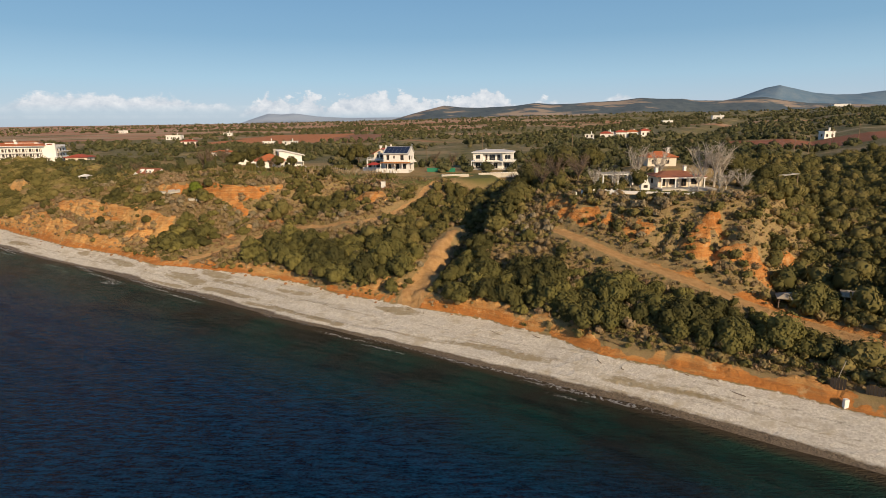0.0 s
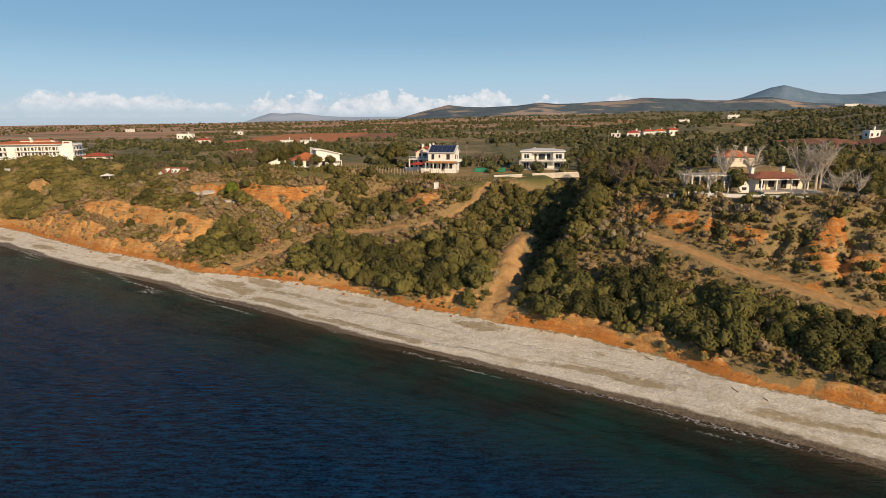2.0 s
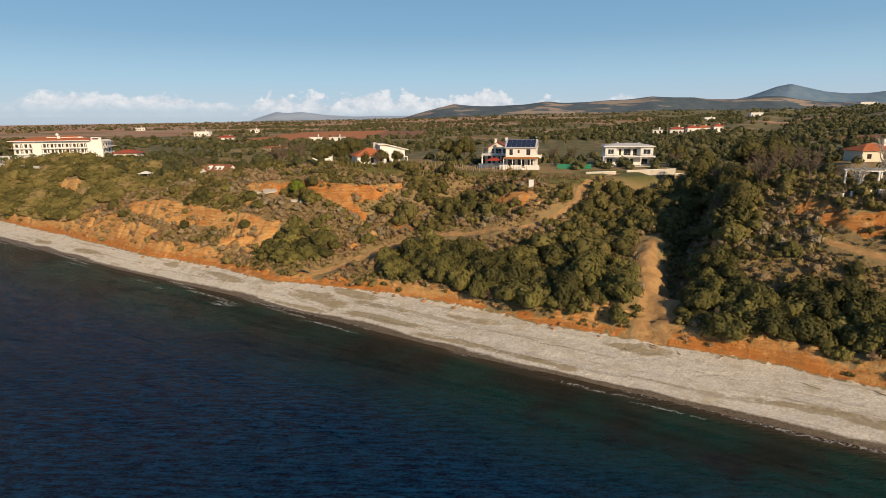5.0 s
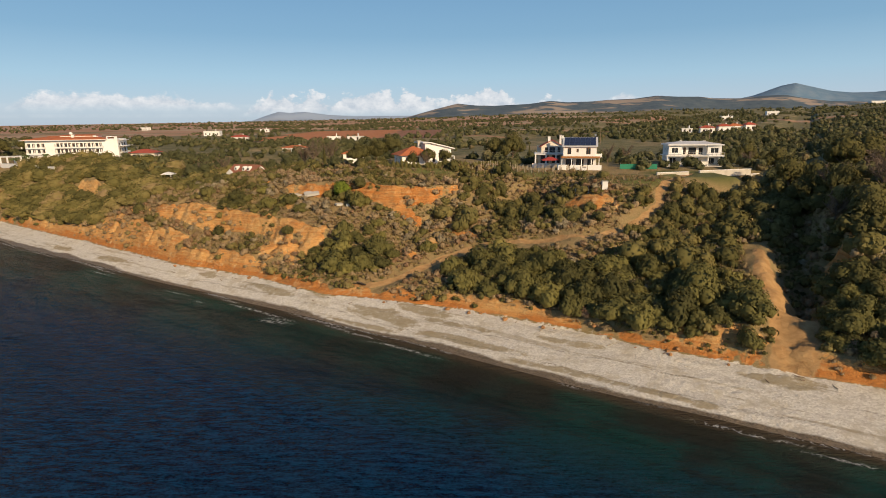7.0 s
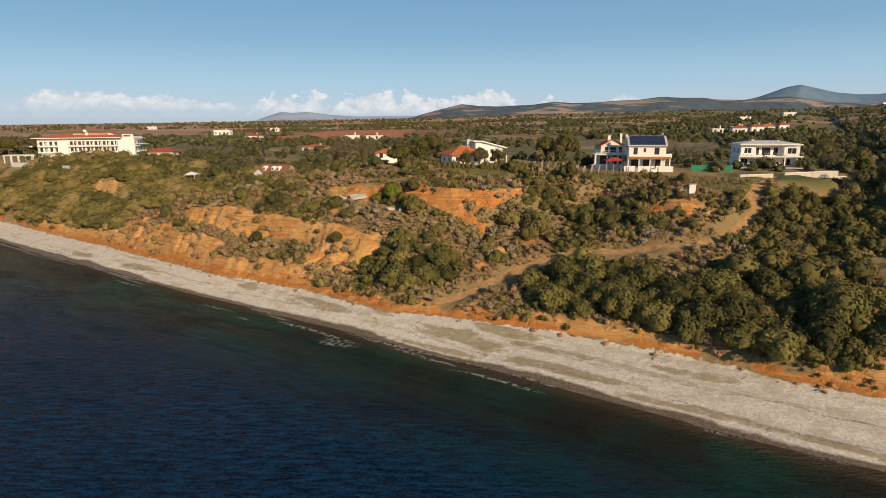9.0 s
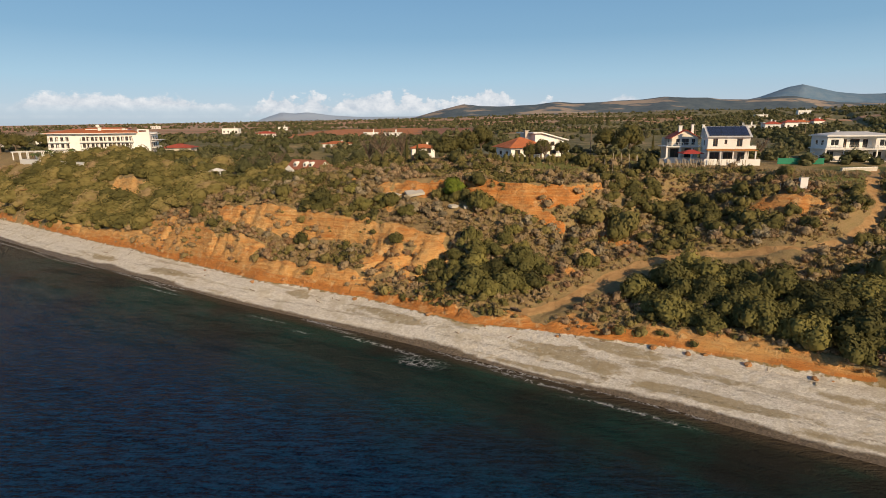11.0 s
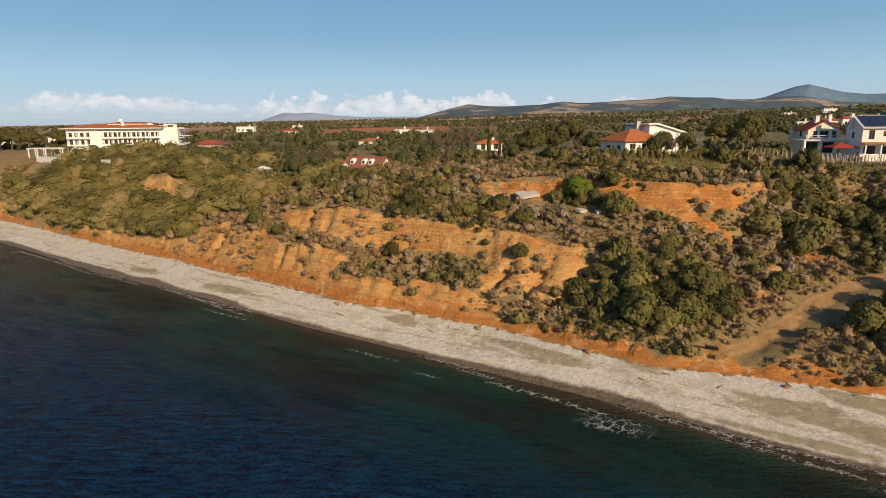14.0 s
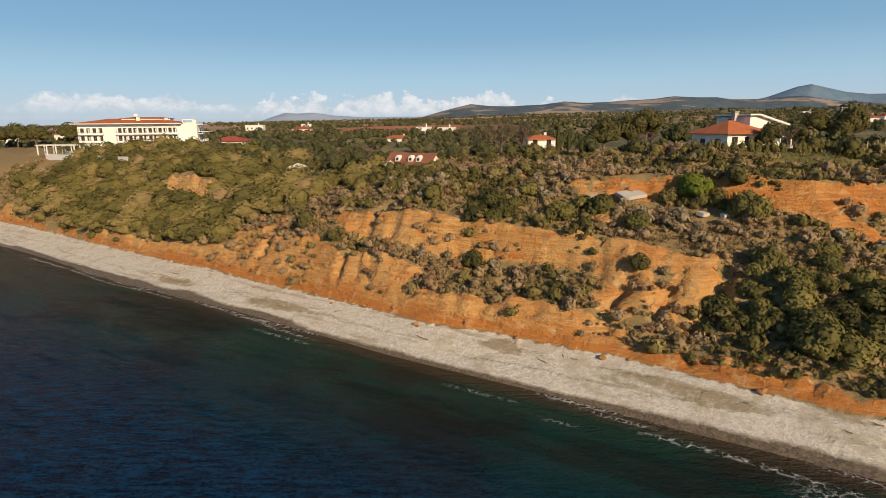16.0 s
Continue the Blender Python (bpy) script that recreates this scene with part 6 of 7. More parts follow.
# ---- trees ----
def bare_tree(x, y, h, seed, spread=0.45, mat=None, label="tall bare tree with pale upright branches", twig=0.5):
    """Trunk, limbs and a haze of leafless twigs."""
    rng = random.Random(seed)
    t = thing("tree", label, "tree", pose(x, y, ground_z(x, y) - 0.1))
    mat = mat or m_pale_bark
    bm = bmesh.new()
    tube(bm, (0, 0, 0), (0.1, 0, h * 0.35), 0.03 * h, 0.022 * h, 8)
    part("trunk", bm, mat, t)
    twigs = bmesh.new()
    for i in range(11):
        a, z0 = 2.4 * i + rng.uniform(-0.4, 0.4), h * rng.uniform(0.22, 0.36)
        r = spread * h * rng.uniform(0.35, 0.75)
        p, q = Vector((0.1 * z0 / (0.35 * h), 0, z0)), Vector((r * math.cos(a), r * math.sin(a), h * rng.uniform(0.65, 0.98)))
        m = p.lerp(q, 0.45) + Vector((rng.uniform(-1, 1), rng.uniform(-1, 1), 0)) * 0.05 * h
        limb = tube(bmesh.new(), p, m, 0.014 * h, 0.010 * h, 5)
        tube(limb, m, q, 0.010 * h, 0.004 * h, 5)
        part("limb", limb, mat, t)
        for k in range(26):
            s = m.lerp(q, rng.uniform(0, 1)) if rng.random() < 0.75 else p.lerp(m, rng.uniform(0.4, 1))
            e = s + Vector((rng.gauss(0, 1), rng.gauss(0, 1), abs(rng.gauss(0.9, 0.5)))).normalized() * h * rng.uniform(0.08, 0.2)
            tube(twigs, s, e, 0.0085 * h * twig, 0.002 * h, 3)
    part("crown", twigs, mat, t, "haze of leafless twigs")
    return t


def leafy_tree(x, y, h, r, seed, mat, label, tint=0.2, trunk=0.35, tall=1.0, lobes=9, name="tree"):
    """Trunk with limbs and a crown of leaf sprays with gaps."""
    t = thing(name, label, "tree", pose(x, y, ground_z(x, y) - 0.1))
    rng = random.Random(seed)
    bm = bmesh.new()
    tube(bm, (0, 0, 0), (0, 0, h * trunk + 0.3 * r), 0.12 + 0.02 * h, 0.08 + 0.01 * h, 7)
    for i in range(5):
        a = 1.3 * i + rng.random()
        tube(bm, (0, 0, h * trunk * 0.9), (0.6 * r * math.cos(a), 0.6 * r * math.sin(a), h * trunk + 0.5 * r), 0.1, 0.04, 5)
    part("trunk", bm, m_bark, t)
    V, F = leafy(seed, lobes + 8, 2000, 0.075, False, tall, 0.72, 0.68, 0.84)
    V = V * np.array([r, r, (h * (1 - trunk)) / (1.25 * tall)]) + np.array([0, 0, h * trunk])
    ob = new("crown", mesh_np("crown", V, F, [mat], True, {"tint": np.full(len(V), tint)}))
    ob.parent = t
    return t


def cypress(x, y, h, seed):
    t = thing("cypress", "slender dark green columnar cypress tree", "tree", pose(x, y, ground_z(x, y) - 0.1))
    part("trunk", tube(bmesh.new(), (0, 0, 0), (0, 0, 1.2), 0.14, 0.1, 7), m_bark, t)
    V, F = leafy(seed, 8, 700, 0.11, False, 1.0, 0.3)
    z = np.clip(V[:, 2], 0, 1.6) / 1.6
    V = np.stack([V[:, 0] * h * 0.10 * (1.15 - z), V[:, 1] * h * 0.10 * (1.15 - z), 0.5 + z * (h - 0.5)], -1)
    ob = new("crown", mesh_np("crown", V, F, [m_shrub], False, {"tint": np.full(len(V), 0.08)}))
    ob.parent = t


def palm(x, y, h, seed):
    """Ringed trunk and drooping fronds."""
    t = thing("palm_tree", "small palm with a rough trunk before the hotel", "palm", pose(x, y, ground_z(x, y) - 0.1), "palms of the hotel garden")
    part("trunk", tube(bmesh.new(), (0, 0, 0), (0.1, 0, h), 0.22, 0.16, 7), m_bark, t)
    rng = random.Random(seed)
    for i in range(14):
        a, up_ = 0.45 * i, rng.uniform(0.1, 0.9)
        bm, prev = bmesh.new(), None
        for s in range(6):
            k = s / 5
            d = Vector((math.cos(a), math.sin(a), 0))
            c = Vector((0.1, 0, h)) + d * 1.7 * k + Vector((0, 0, up_ * 1.4 * k - 1.5 * k * k))
            w = 0.28 * math.sin(3.0 * (k * 0.9 + 0.08))
            side = Vector((-math.sin(a), math.cos(a), -0.15)) * w
            row = [bm.verts.new(c - side), bm.verts.new(c + Vector((0, 0, 0.06))), bm.verts.new(c + side)]
            if prev:
                bm.faces.new((prev[0], prev[1], row[1], row[0])), bm.faces.new((prev[1], prev[2], row[2], row[1]))
            prev = row
        part("frond", bm, m_frond, t)


m_frond = paint("palm_frond", (0.10, 0.13, 0.035), 0.6, 0.2, 3)
m_bright = leaf_mat("bright_leaves", [(0.0, (0.10, 0.14, 0.02)), (0.5, (0.20, 0.24, 0.03)), (1.0, (0.30, 0.32, 0.06))])
for x, y, h, sd in ((58.3, 123.2, 9.6, 1), (56.6, 125.4, 8.8, 2), (60.2, 125.0, 8.2, 3), (48.6, 128.6, 8.4, 4), (44.4, 131.0, 8.6, 5), (52.4, 116.6, 5.6, 6)):
    bare_tree(x, y, h, sd)
for x, y, h, sd in ((36.4, 118.6, 4.4, 11), (33.0, 121.0, 4.6, 12), (39.2, 117.2, 4.0, 13), (56.4, 113.6, 4.4, 14), (58.8, 112.0, 4.8, 15), (54.6, 112.4, 4.0, 16)):
    bare_tree(x, y, h, sd, 0.6, m_pale_bark, "pollarded bare tree on the villa terrace", 0.7)
for x, y, h, sd in ((24, 134, 7, 21), (28, 139, 7.5, 22), (20, 140, 6.5, 23), (32, 133, 6.5, 24), (16, 132, 5.5, 25), (34, 142, 7.4, 26), (-95, 226, 9.5, 27), (-90, 229, 8.8, 28), (-100, 232, 8, 29),
                    (-62, 222, 5.5, 30), (-4, 203, 5.5, 31), (2, 206, 5, 32), (27, 186, 4.5, 33), (-128, 232, 6, 34), (-134, 228, 5.5, 35), (-54.5, 180.5, 4, 36)):
    bare_tree(x, y, h, sd, 0.6, m_bark, "brown leafless deciduous tree with dense twigs", 0.8)
for x, y, h, r, sd in ((-31, 203, 8, 4.2, 41), (-36, 206, 6.5, 3.4, 42), (-71, 207, 7.2, 4.0, 43), (-76, 206, 6.8, 3.6, 44), (-67, 209, 7.0, 3.6, 45), (40.8, 117.2, 4.6, 2.4, 46), (33, 158, 8, 4.2, 47),
                       (24, 161, 7.5, 4, 48), (41, 163, 8, 4.4, 49), (64, 128, 6, 3.4, 50), (69, 122, 5, 3.2, 51), (-258, 292, 8, 5, 52), (-268, 296, 8, 5.5, 53), (-279, 300, 8, 5, 54), (-250, 299, 7.5, 4.6, 55),
                       (-54.5, 186, 4.4, 2.2, 56), (-50, 186.5, 4.0, 2.0, 57), (31, 195, 6, 3.2, 58), (37, 191, 6.5, 3.5, 59)):
    leafy_tree(x, y, h, r, sd, m_shrub, "dark green pine with a spreading crown", 0.12, 0.34, 0.8)
for x, y, h, r, sd in ((-106, 217, 4.6, 2.6, 61), (-100, 214, 4.2, 2.6, 62), (-126, 213, 4.4, 2.8, 63), (-132, 217, 4.8, 3.0, 64), (-112, 228, 5, 3, 65), (-81, 196, 3.6, 2.2, 66), (-64, 200, 4.5, 2.6, 67)):
    leafy_tree(x, y, h, r, sd, m_olive, "grey-green olive tree with a rounded crown", 0.35, 0.22, 0.9)
for u_, v_, h, sd in ((55, 42, 5.6, 101), (53, 50, 5.8, 102), (51, 57, 6, 103), (56, 35, 5, 104), (49, 64, 6.2, 105), (47, 58, 5.4, 107)):
    leafy_tree(*world_xy(u_, v_), h, 2.9, sd, m_shrub, "tall dark evergreen tree at the rim of the gully", 0.06, 0.25, 0.9)
leafy_tree(-57.5, 180, 3.6, 1.5, 70, m_shrub, "small dark clipped tree on the lawn", 0.0, 0.3, 1.0)
for x, y, h, sd in ((-85.5, 202.5, 7.8, 71), (-83.0, 205, 6.6, 72), (-18, 226, 7, 73), (-24, 224, 6.5, 74)):
    cypress(x, y, h, sd)
for i, (x, y) in enumerate(((-213.6, 251.6), (-207.2, 253.6), (-199.8, 255.6), (-193.6, 253.4), (-217.5, 249.6))):
    palm(x, y, 2.6 + 0.3 * (i % 3), 80 + i)
def hedge(x0, y0, x1, y1, h, seed, label="clipped dark green garden hedge"):
    """A row of joined bushes as one hedge."""
    L, ang = math.hypot(x1 - x0, y1 - y0), math.degrees(math.atan2(y1 - y0, x1 - x0))
    t = thing("hedge", label, "hedge", on_ground(x0, y0, ang))
    Vs, Fs, n = [], [], 0
    for i in range(int(L / 1.1) + 1):
        V, F = leafy(seed + i, 4, 90, 0.22, False, 0.95, 0.6)
        Vs.append(V * np.array([0.9, 0.7, h * 0.75]) + np.array([1.1 * i, 0, -0.15])), Fs.append(F + n)
        n += len(V)
    V = np.concatenate(Vs)
    ob = new("foliage", mesh_np("foliage", V, np.concatenate(Fs), [m_shrub], False, {"tint": np.full(len(V), 0.22)}))
    ob.parent = t


def on_ground(x, y, turn=0.0, lift=0.0):
    return pose(x, y, ground_z(x, y) + lift, 0, 0, turn)


hedge(-69, 181.5, -56, 178.5, 2.2, 700)
hedge(-54, 178.6, -44, 181.5, 1.8, 730)
hedge(-42, 184, -30, 188, 1.2, 760, "low dark hedge beside the vineyard")
hedge(-196, 258, -178, 261.5, 1.6, 780)
ux, uy = world_xy(-42.7, 27.5)
ob = new("bush", mesh_np("crown", *leafy(91, 8, 560, 0.16, True, 0.95, 0.72), [m_bright], True, {"tint": np.full(8 * 42 + 560 * 3, 0.3)}))
ob.matrix_world = Matrix.LocRotScale((ux, uy, ground_z(ux, uy) - 0.2), None, (2.3, 2.3, 2.1))
tagged(ob, "fresh light green broad-leaved bush beside a scar", "bush")


# ---- smaller things ----
# low white wall round the villa terrace
tw = thing("terrace_wall", "low white wall along the edge of the terrace", "wall", pose(0, 0, 0))
corners = [(33.0, 115.2), (36.6, 114.0), (42.6, 111.6), (48.5, 108.9), (55.1, 106.3), (58.2, 108.2)]
for (a, b), (c, d) in zip(corners, corners[1:]):
    L, ang, z = math.hypot(c - a, d - b), math.degrees(math.atan2(d - b, c - a)), min(ground_z(a, b), ground_z(c, d))
    w = part("segment", boxes((0, L, -0.15, 0.15, -1.2, 0.6)), m_white, tw)
    w.matrix_local = pose(a, b, 21.75, 0, 0, ang)
    p = part("pillar", boxes((-0.22, 0.22, -0.22, 0.22, -0.7, 0.75)), m_white, tw)
    p.matrix_local = pose(a, b, 21.75, 0, 0, ang)
# pale posts of the terrace's open side
for i in range(9):
    x, y = 27.6 + 1.05 * i, 118.2 - 0.48 * i
    p = thing("fence_post", "short whitewashed post at the lawn's edge", "post", on_ground(x, y, 20), "whitewashed garden posts")
    part("shaft", boxes((-0.12, 0.12, -0.12, 0.12, -0.3, 0.95)), m_white, p)
    part("cap", boxes((-0.16, 0.16, -0.16, 0.16, 0.95, 1.03)), m_white, p)
st = thing("garden_statue", "slim white garden ornament on a plinth", "ornament", on_ground(36.2, 115.6))
part("plinth", boxes((-0.2, 0.2, -0.2, 0.2, -0.2, 0.6)), m_white, st)
part("urn", tube(bmesh.new(), (0, 0, 0.6), (0, 0, 1.7), 0.16, 0.24, 8), m_white, st)
# shelter beside the terrace
aw = thing("shelter", "open shelter with a pale sloping roof beside the terrace", "shelter", on_ground(74.5, 127.5, 12))
part("roof", prism(bmesh.new(), [(-2.6, 1.9), (2.6, 2.3), (2.6, 2.42), (-2.6, 2.02)], -1.8, 1.8), m_conc, aw)
for x in (-2.4, 2.4):
    for y in (-1.6, 1.6):
        part("post", boxes((x - 0.08, x + 0.08, y - 0.08, y + 0.08, -0.8, 2.0)), m_wood, aw)
# white garden walls below the modern house
for a, b, c, d in ((10.5, 174.2, 24.5, 178.8), (-0.5, 170.6, 7.5, 173.0), (24.5, 178.8, 33, 183.0)):
    L, ang = math.hypot(c - a, d - b), math.degrees(math.atan2(d - b, c - a))
    gw = thing("garden_wall", "low pale stone garden wall", "wall", on_ground(a, b, ang))
    part("wall", boxes((0, L, -0.2, 0.2, -1.0, 0.45)), m_stone, gw)
    part("coping", boxes((-0.05, L + 0.05, -0.26, 0.26, 0.45, 0.55)), m_white, gw)
# fenced corner with a white box
bx0 = thing("meter_box", "white masonry service box at the plot's corner", "box", on_ground(-15.8, 155.6, -8))
part("body", boxes((-0.55, 0.55, -0.35, 0.35, -0.5, 1.6)), m_white, bx0)
part("cap", boxes((-0.65, 0.65, -0.45, 0.45, 1.6, 1.7)), m_conc, bx0)
for i in range(7):
    f = thing("fence_post", "thin steel fence post with wires", "post", on_ground(-24.0 + 1.25 * i, 157.5 - 0.3 * i), "wire fence of the plot")
    part("shaft", tube(bmesh.new(), (0, 0, -0.3), (0, 0, 1.5), 0.05, 0.05, 6), m_metal, f)
gn = thing("net_fence", "green shade netting on posts beside the lawn", "fence", on_ground(-5.6, 183.4, -6))
part("net", boxes((0, 9.0, 0, 0.05, 0.0, 1.25)), m_green_net, gn)
for i in range(5):
    part("post", boxes((2.22 * i, 2.22 * i + 0.08, 0.05, 0.13, -0.3, 1.4)), m_metal, gn)
# red parasol shelter before the tiled house
rp = thing("parasol", "dark red square garden parasol", "parasol", on_ground(-22.8, 185.6))
part("pole", tube(bmesh.new(), (0, 0, 0), (0, 0, 2.5), 0.05, 0.05, 6), m_metal, rp)
part("canopy", hip_bm(4.2, 3.2, 2.2, 0.7, 0.1, 0.12), m_red_cloth, rp).matrix_local = pose(-2.1, -1.6, 0)
# vineyard stakes
k = 0
for r in range(5):
    for i in range(18):
        x, y = -44 + 1.7 * i + 0.6 * r, 172.5 + 2.4 * r + 0.28 * i
        s = thing("vine_stake", "pale wooden vineyard stake with a dormant vine", "stake", on_ground(x, y, 0), "vineyard stakes")
        part("stake", boxes((-0.05, 0.05, -0.05, 0.05, -0.2, 1.2 + 0.06 * ((i * 7 + r) % 4))), m_reed, s)
        part("vine", tube(bmesh.new(), (0.12, 0, -0.1), (0.05, 0.05, 0.8), 0.06, 0.03, 5), m_bark, s)
# garden gazebo, ruined slabs
gz = thing("gazebo", "small open gazebo with a white pyramid roof", "gazebo", on_ground(-141.3, 219.4))
part("roof", hip_bm(3.4, 3.4, 1.6, 0.75, 0.15, 0.14), m_white, gz).matrix_local = pose(-1.7, -1.7, 0)
for x in (-1.5, 1.5):
    for y in (-1.5, 1.5):
        part("post", boxes((x - 0.09, x + 0.09, y - 0.09, y + 0.09, -0.6, 1.65)), m_white, gz)
for x, y, w, d, tx, ty, tz in ((-80.6, 169.0, 3.4, 2.3, 14, -6, 20), (-84.4, 170.6, 3.6, 1.4, 4, 3, 14), (-73.0, 163.6, 1.6, 1.0, 10, 4, 40), (-70.4, 162.6, 1.4, 0.9, 6, -8, 10), (-132.8, 213.2, 3.0, 0.5, 3, 0, 24), (-137.6, 209.4, 1.4, 0.9, 6, 2, 0)):
    sl = thing("concrete_slab", "broken tilted concrete slab lying on the slope", "slab", on_ground(x, y, tz, 0.25) @ pose(0, 0, 0, tx, ty, 0), "fallen slabs")
    bm = boxes((-w / 2, w / 2, -d / 2, d / 2, -0.25, 0.22))
    bmesh.ops.bevel(bm, geom=bm.edges[:], offset=0.05, segments=1)
    part("slab", bm, m_conc, sl)
# garden path walls by the scar
for a, b, c, d in ((-93.5, 190, -86.5, 187.6), (-86.5, 187.6, -82.0, 185.0)):
    L, ang = math.hypot(c - a, d - b), math.degrees(math.atan2(d - b, c - a))
    gw = thing("garden_wall", "low pale wall along a garden path", "wall", on_ground(a, b, ang))
    part("wall", boxes((0, L, -0.15, 0.15, -1.2, 0.5)), m_stone, gw)
    part("coping", boxes((-0.05, L + 0.05, -0.2, 0.2, 0.5, 0.6)), m_conc, gw)
# poles of the power line
for x, y, h in ((132, 226, 7.6), (134.5, 221, 7.2), (150, 233, 7.6), (166, 242, 7.6), (16, 300, 7.5), (60, 290, 7.5), (-8, 222, 8), (-38, 214, 7)):
    p = thing("utility_pole", "weathered wooden power pole with a cross-arm", "pole", on_ground(x, y), "power poles")
    part("shaft", tube(bmesh.new(), (0, 0, -0.5), (0, 0, h), 0.15, 0.1, 8), m_wood, p)
    part("cross_arm", boxes((-0.7, 0.7, -0.06, 0.06, h - 0.7, h - 0.55)), m_wood, p)
# huts above the near beach
hut = thing("beach_hut", "open beach hut with a grey hipped reed roof", "hut", on_ground(55.6, 87.2, -22, 0.2) @ Matrix.Scale(0.72, 4))
part("roof", hip_bm(4.6, 3.4, 1.7, 1.0, 0.3, 0.14), m_reed, hut).matrix_local = pose(-2.3, -1.7, 0)
for x in (-2.1, 2.1):
    for y in (-1.5, 1.5):
        part("post", boxes((x - 0.07, x + 0.07, y - 0.07, y + 0.07, -0.5, 1.75)), m_wood, hut)
part("back_wall", boxes((-2.1, 2.1, 1.4, 1.5, -0.4, 1.6)), m_dark, hut)
sh = thing("shed", "leaning wooden shed with a flat board roof", "shed", on_ground(63.6, 84.2, -26))
part("roof", boxes((-2.0, 2.2, -1.5, 1.6, 1.9, 2.02)), m_reed, sh).matrix_local = pose(0, 0, 0, 4, -3, 0)
for x in (-1.8, 2.0):
    for y in (-1.3, 1.4):
        part("post", tube(bmesh.new(), (x, y, -0.6), (x + 0.1, y, 1.9), 0.07, 0.06, 6), m_wood, sh)
part("side_wall", boxes((-1.8, 2.0, 1.3, 1.4, -0.5, 1.2)), m_dark, sh)
for x, y, w in ((50.4, 68.0, 1.6), (53.6, 66.4, 1.8), (55.8, 64.8, 1.6)):
    bp = thing("board_screen", "dark weathered board screen above the beach", "screen", on_ground(x, y, -32), "board screens")
    for i in range(5):
        part("plank", boxes((w * i / 5, w * (i + 0.9) / 5, 0, 0.05, -0.4, 1.15 + 0.08 * (i % 3))), m_dark, bp)
    part("rail", boxes((0, w, 0.05, 0.1, 0.7, 0.8)), m_wood, bp)
wp = thing("stone_post", "broken whitewashed post at the beach's edge", "post", on_ground(50.9, 65.6))
part("shaft", boxes((-0.25, 0.25, -0.22, 0.22, -0.4, 1.0)), m_white, wp)
for x, y, h, lean in ((51.6, 68.8, 3.2, 12), (62.0, 74.4, 3.0, 14), (47.4, 79.6, 2.4, 75), (46.0, 78.6, 1.8, 80), (45.2, 78.0, 1.4, 82)):
    lg = thing("driftwood_pole", "grey stripped pole leaning among the bushes", "pole", on_ground(x, y, -30, 0.9 if lean > 60 else 0) @ pose(0, 0, 0, 0, lean, 0), "stripped poles")
    part("shaft", tube(bmesh.new(), (0, 0, -0.3), (0.05, 0, h), 0.07, 0.045, 6), m_reed, lg)
# shack and walkway under the western cliff
bs_ = thing("beach_shack", "small open shack with a rusty red sheet roof", "shack", on_ground(*world_xy(-186, 12.5), -20))
part("roof", prism(bmesh.new(), [(-3.2, 1.7), (3.2, 2.3), (3.2, 2.42), (-3.2, 1.82)], -2.0, 2.0), m_tile_old, bs_, "rusty red sheet roof")
part("back_wall", boxes((-3.0, 3.0, 1.7, 1.85, -0.8, 1.7)), m_wood, bs_)
for x in (-3.0, 2.9):
    for y in (-1.8, 1.6):
        part("post", boxes((x, x + 0.14, y, y + 0.14, -1.2, 1.7)), m_wood, bs_)
tk_ = thing("water_tank", "white plastic water tank beside the shack", "tank", on_ground(*world_xy(-182, 11.6)))
part("body", tube(bmesh.new(), (0, 0, -0.2), (0, 0, 1.1), 0.6, 0.6, 12), m_white, tk_)
part("lid", tube(bmesh.new(), (0, 0, 1.1), (0, 0, 1.2), 0.3, 0.25, 10), m_whitefr, tk_)
wk_ = thing("walkway", "dark plank walkway on posts along the slope", "walkway", on_ground(*world_xy(-204, 13), -32, 0.7))
for i in range(9):
    part("plank", boxes((1.8 * i, 1.8 * i + 1.7, -0.5, 0.5, -0.02 * i, 0.08 - 0.02 * i)), m_dark, wk_)
for i in range(5):
    part("post", boxes((4.2 * i, 4.2 * i + 0.16, -0.1, 0.06, -1.8, -0.12)), m_dark, wk_)
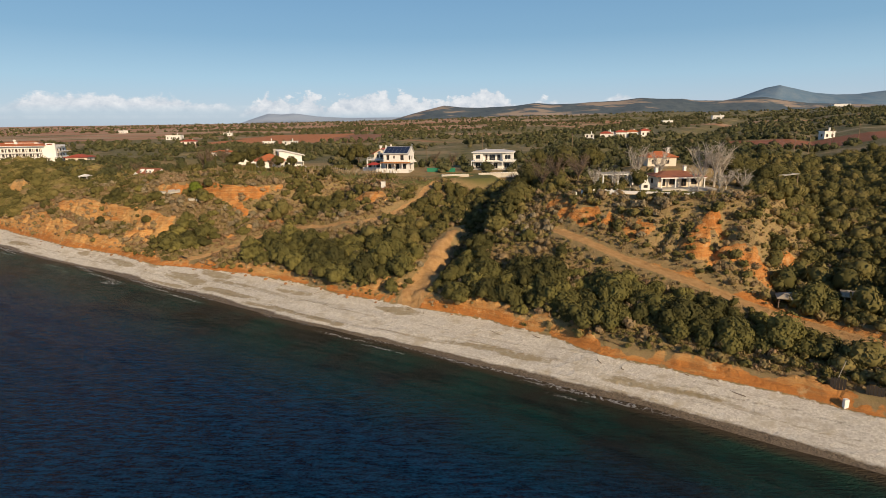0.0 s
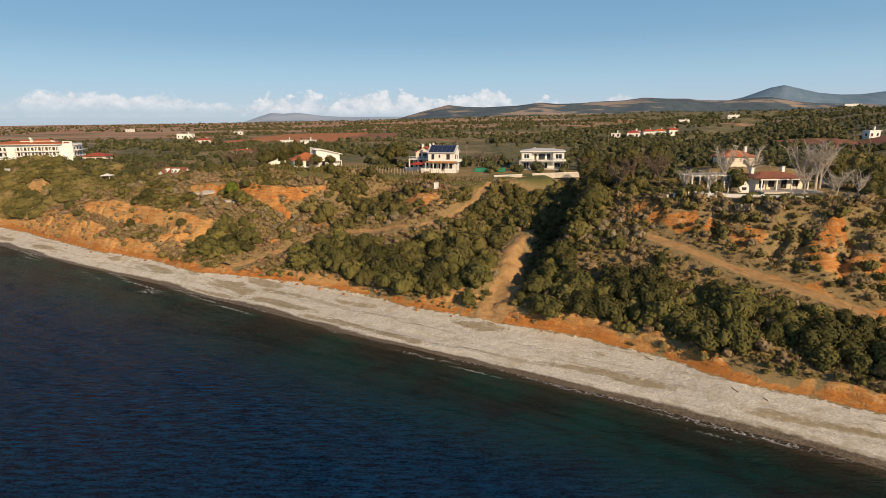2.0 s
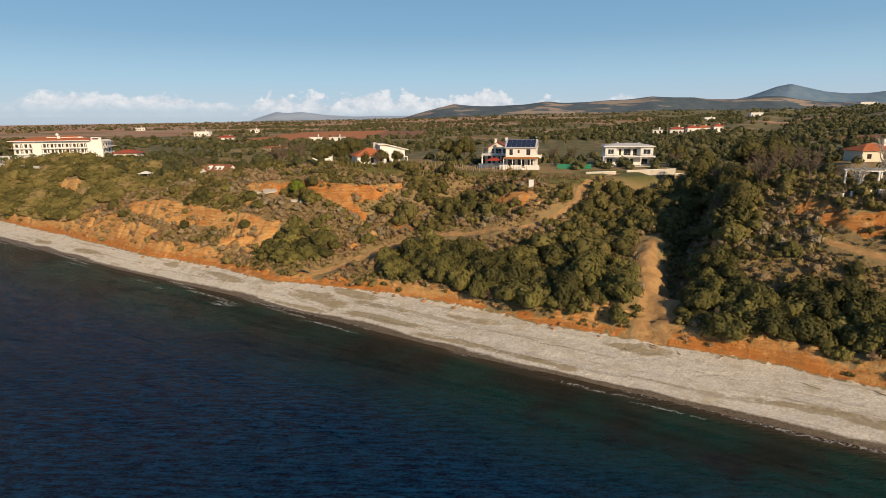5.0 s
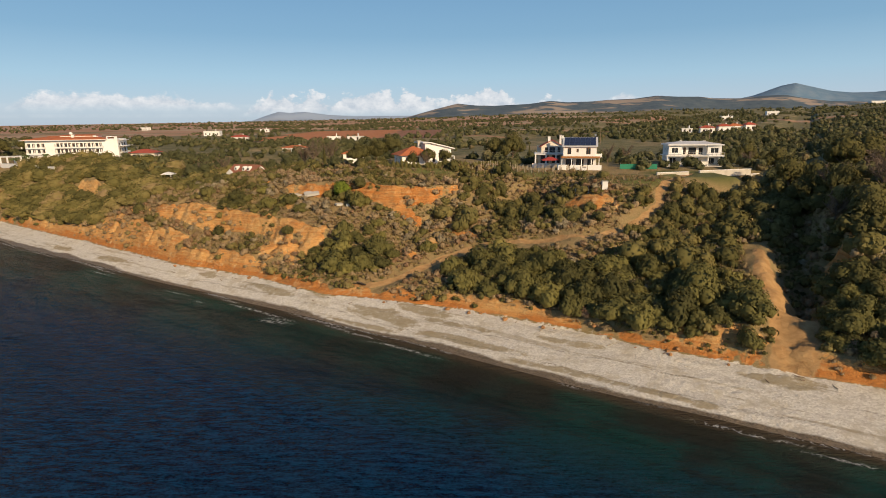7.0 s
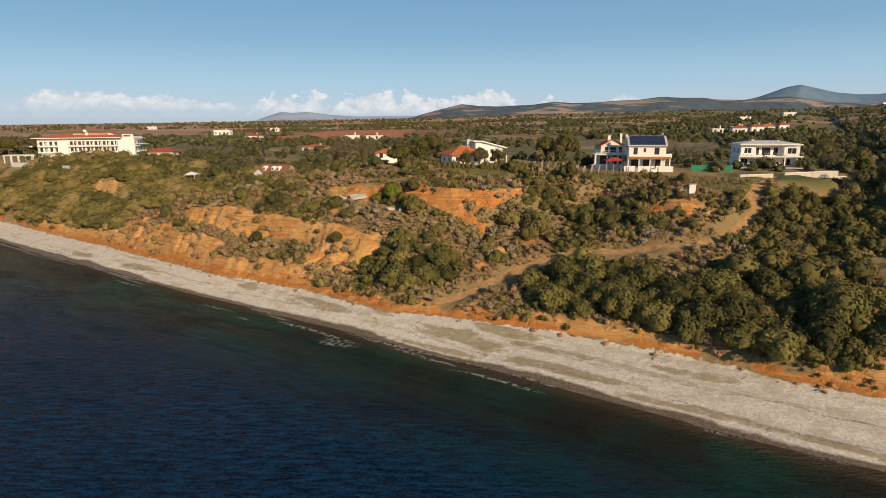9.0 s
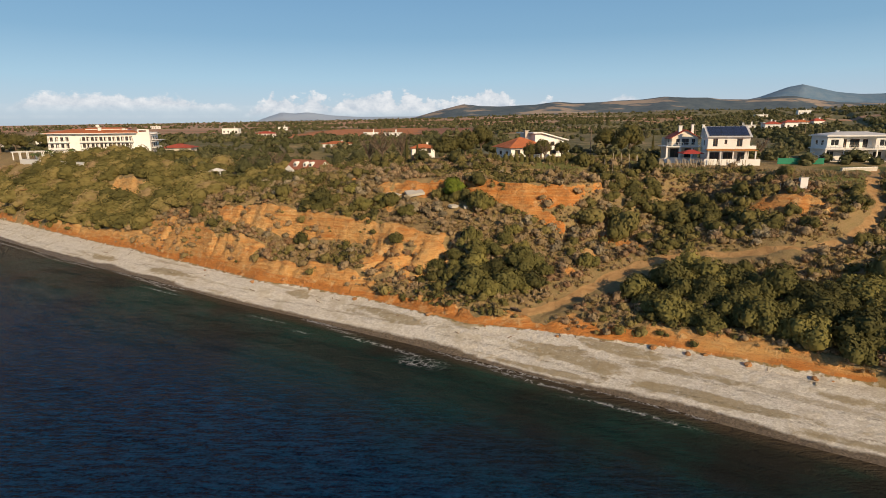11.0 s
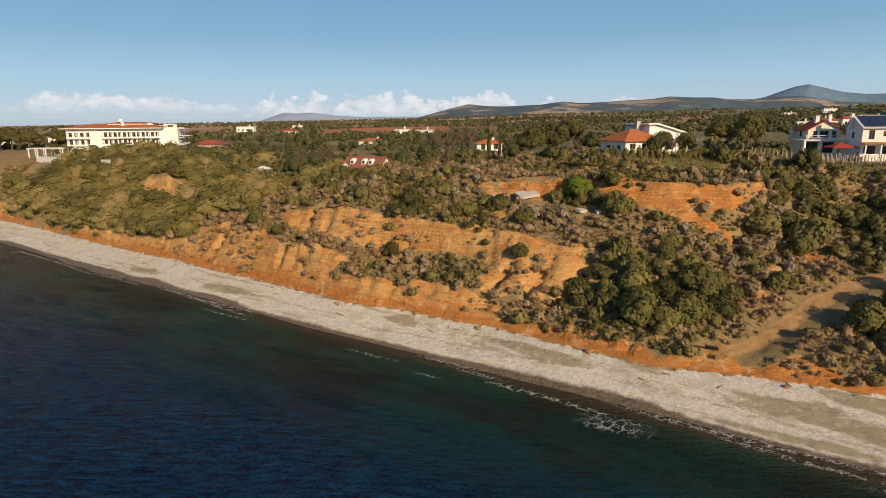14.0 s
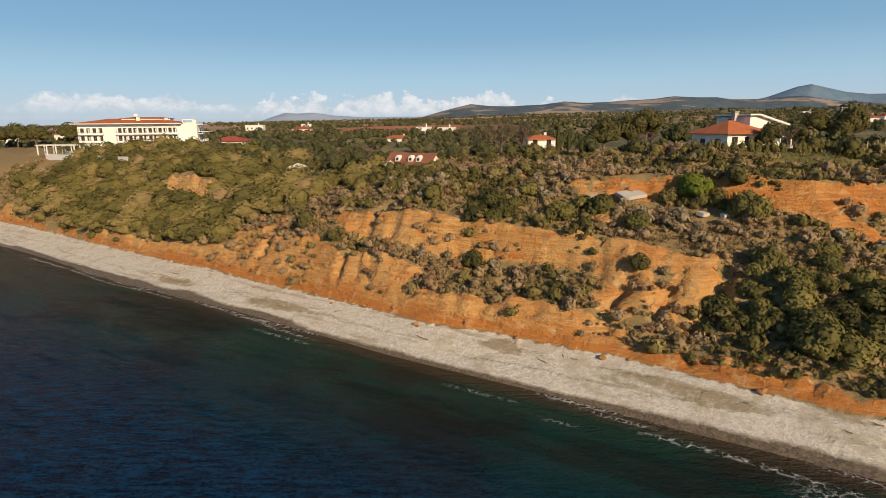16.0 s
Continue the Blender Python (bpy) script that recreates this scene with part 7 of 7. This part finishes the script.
# small stair and beach litter
ss = thing("wooden_stair", "small dark wooden stair down to the beach", "stair", on_ground(*world_xy(-19.5, 6.6), 150))
part("stringer", boxes((-0.6, -0.52, 0, 2.2, 0, 0.2)), m_dark, ss).matrix_local = pose(0, -1, -0.3, 30, 0, 0)
part("stringer", boxes((0.52, 0.6, 0, 2.2, 0, 0.2)), m_dark, ss).matrix_local = pose(0, -1, -0.3, 30, 0, 0)
for i in range(7):
    part("tread", boxes((-0.52, 0.52, -1 + 0.28 * i, -0.75 + 0.28 * i, -0.1 + 0.17 * i, -0.04 + 0.17 * i)), m_wood, ss)
rng_d = random.Random(77)
m_ground_clay = paint("clay_lump", (0.40, 0.21, 0.09), 0.95, 0.2, 2)
for i in range(46):
    u_ = rng_d.uniform(-150, 110)
    v_ = float(toe_v(np.array([u_]))[0]) - rng_d.uniform(0.3, 3.2)
    x, y = world_xy(u_, v_)
    lg = thing("driftwood", "grey sea-worn driftwood branch on the shingle", "driftwood", on_ground(x, y, rng_d.uniform(0, 180), 0.06), "driftwood of the beach")
    bm, L = bmesh.new(), rng_d.uniform(0.6, 2.2)
    tube(bm, (0, 0, 0), (L * 0.55, 0.12, 0.06), 0.07, 0.06, 5)
    tube(bm, (L * 0.55, 0.12, 0.06), (L, -0.05, 0.12), 0.06, 0.025, 5)
    part("branch", bm, m_wood if i % 3 else m_reed, lg)
for i in range(34):
    u_ = rng_d.uniform(-140, 60)
    v_ = float(toe_v(np.array([u_]))[0]) + rng_d.uniform(-1.2, 0.6)
    x, y = world_xy(u_, v_)
    bl = thing("clod", "fallen lump of orange clay at the cliff foot", "rock", on_ground(x, y, rng_d.uniform(0, 90)), "fallen clay lumps")
    r = rng_d.uniform(0.15, 0.5)
    nr = np.random.default_rng(i)
    V = ICO2_V * (1 + nr.uniform(-0.25, 0.2, (42, 1))) * np.array([r, r * 0.8, r * 0.6]) + np.array([0, 0, r * 0.25])
    part_ob = new("lump", mesh_np("lump", V, ICO2_F, [m_ground_clay]))
    part_ob.parent = bl
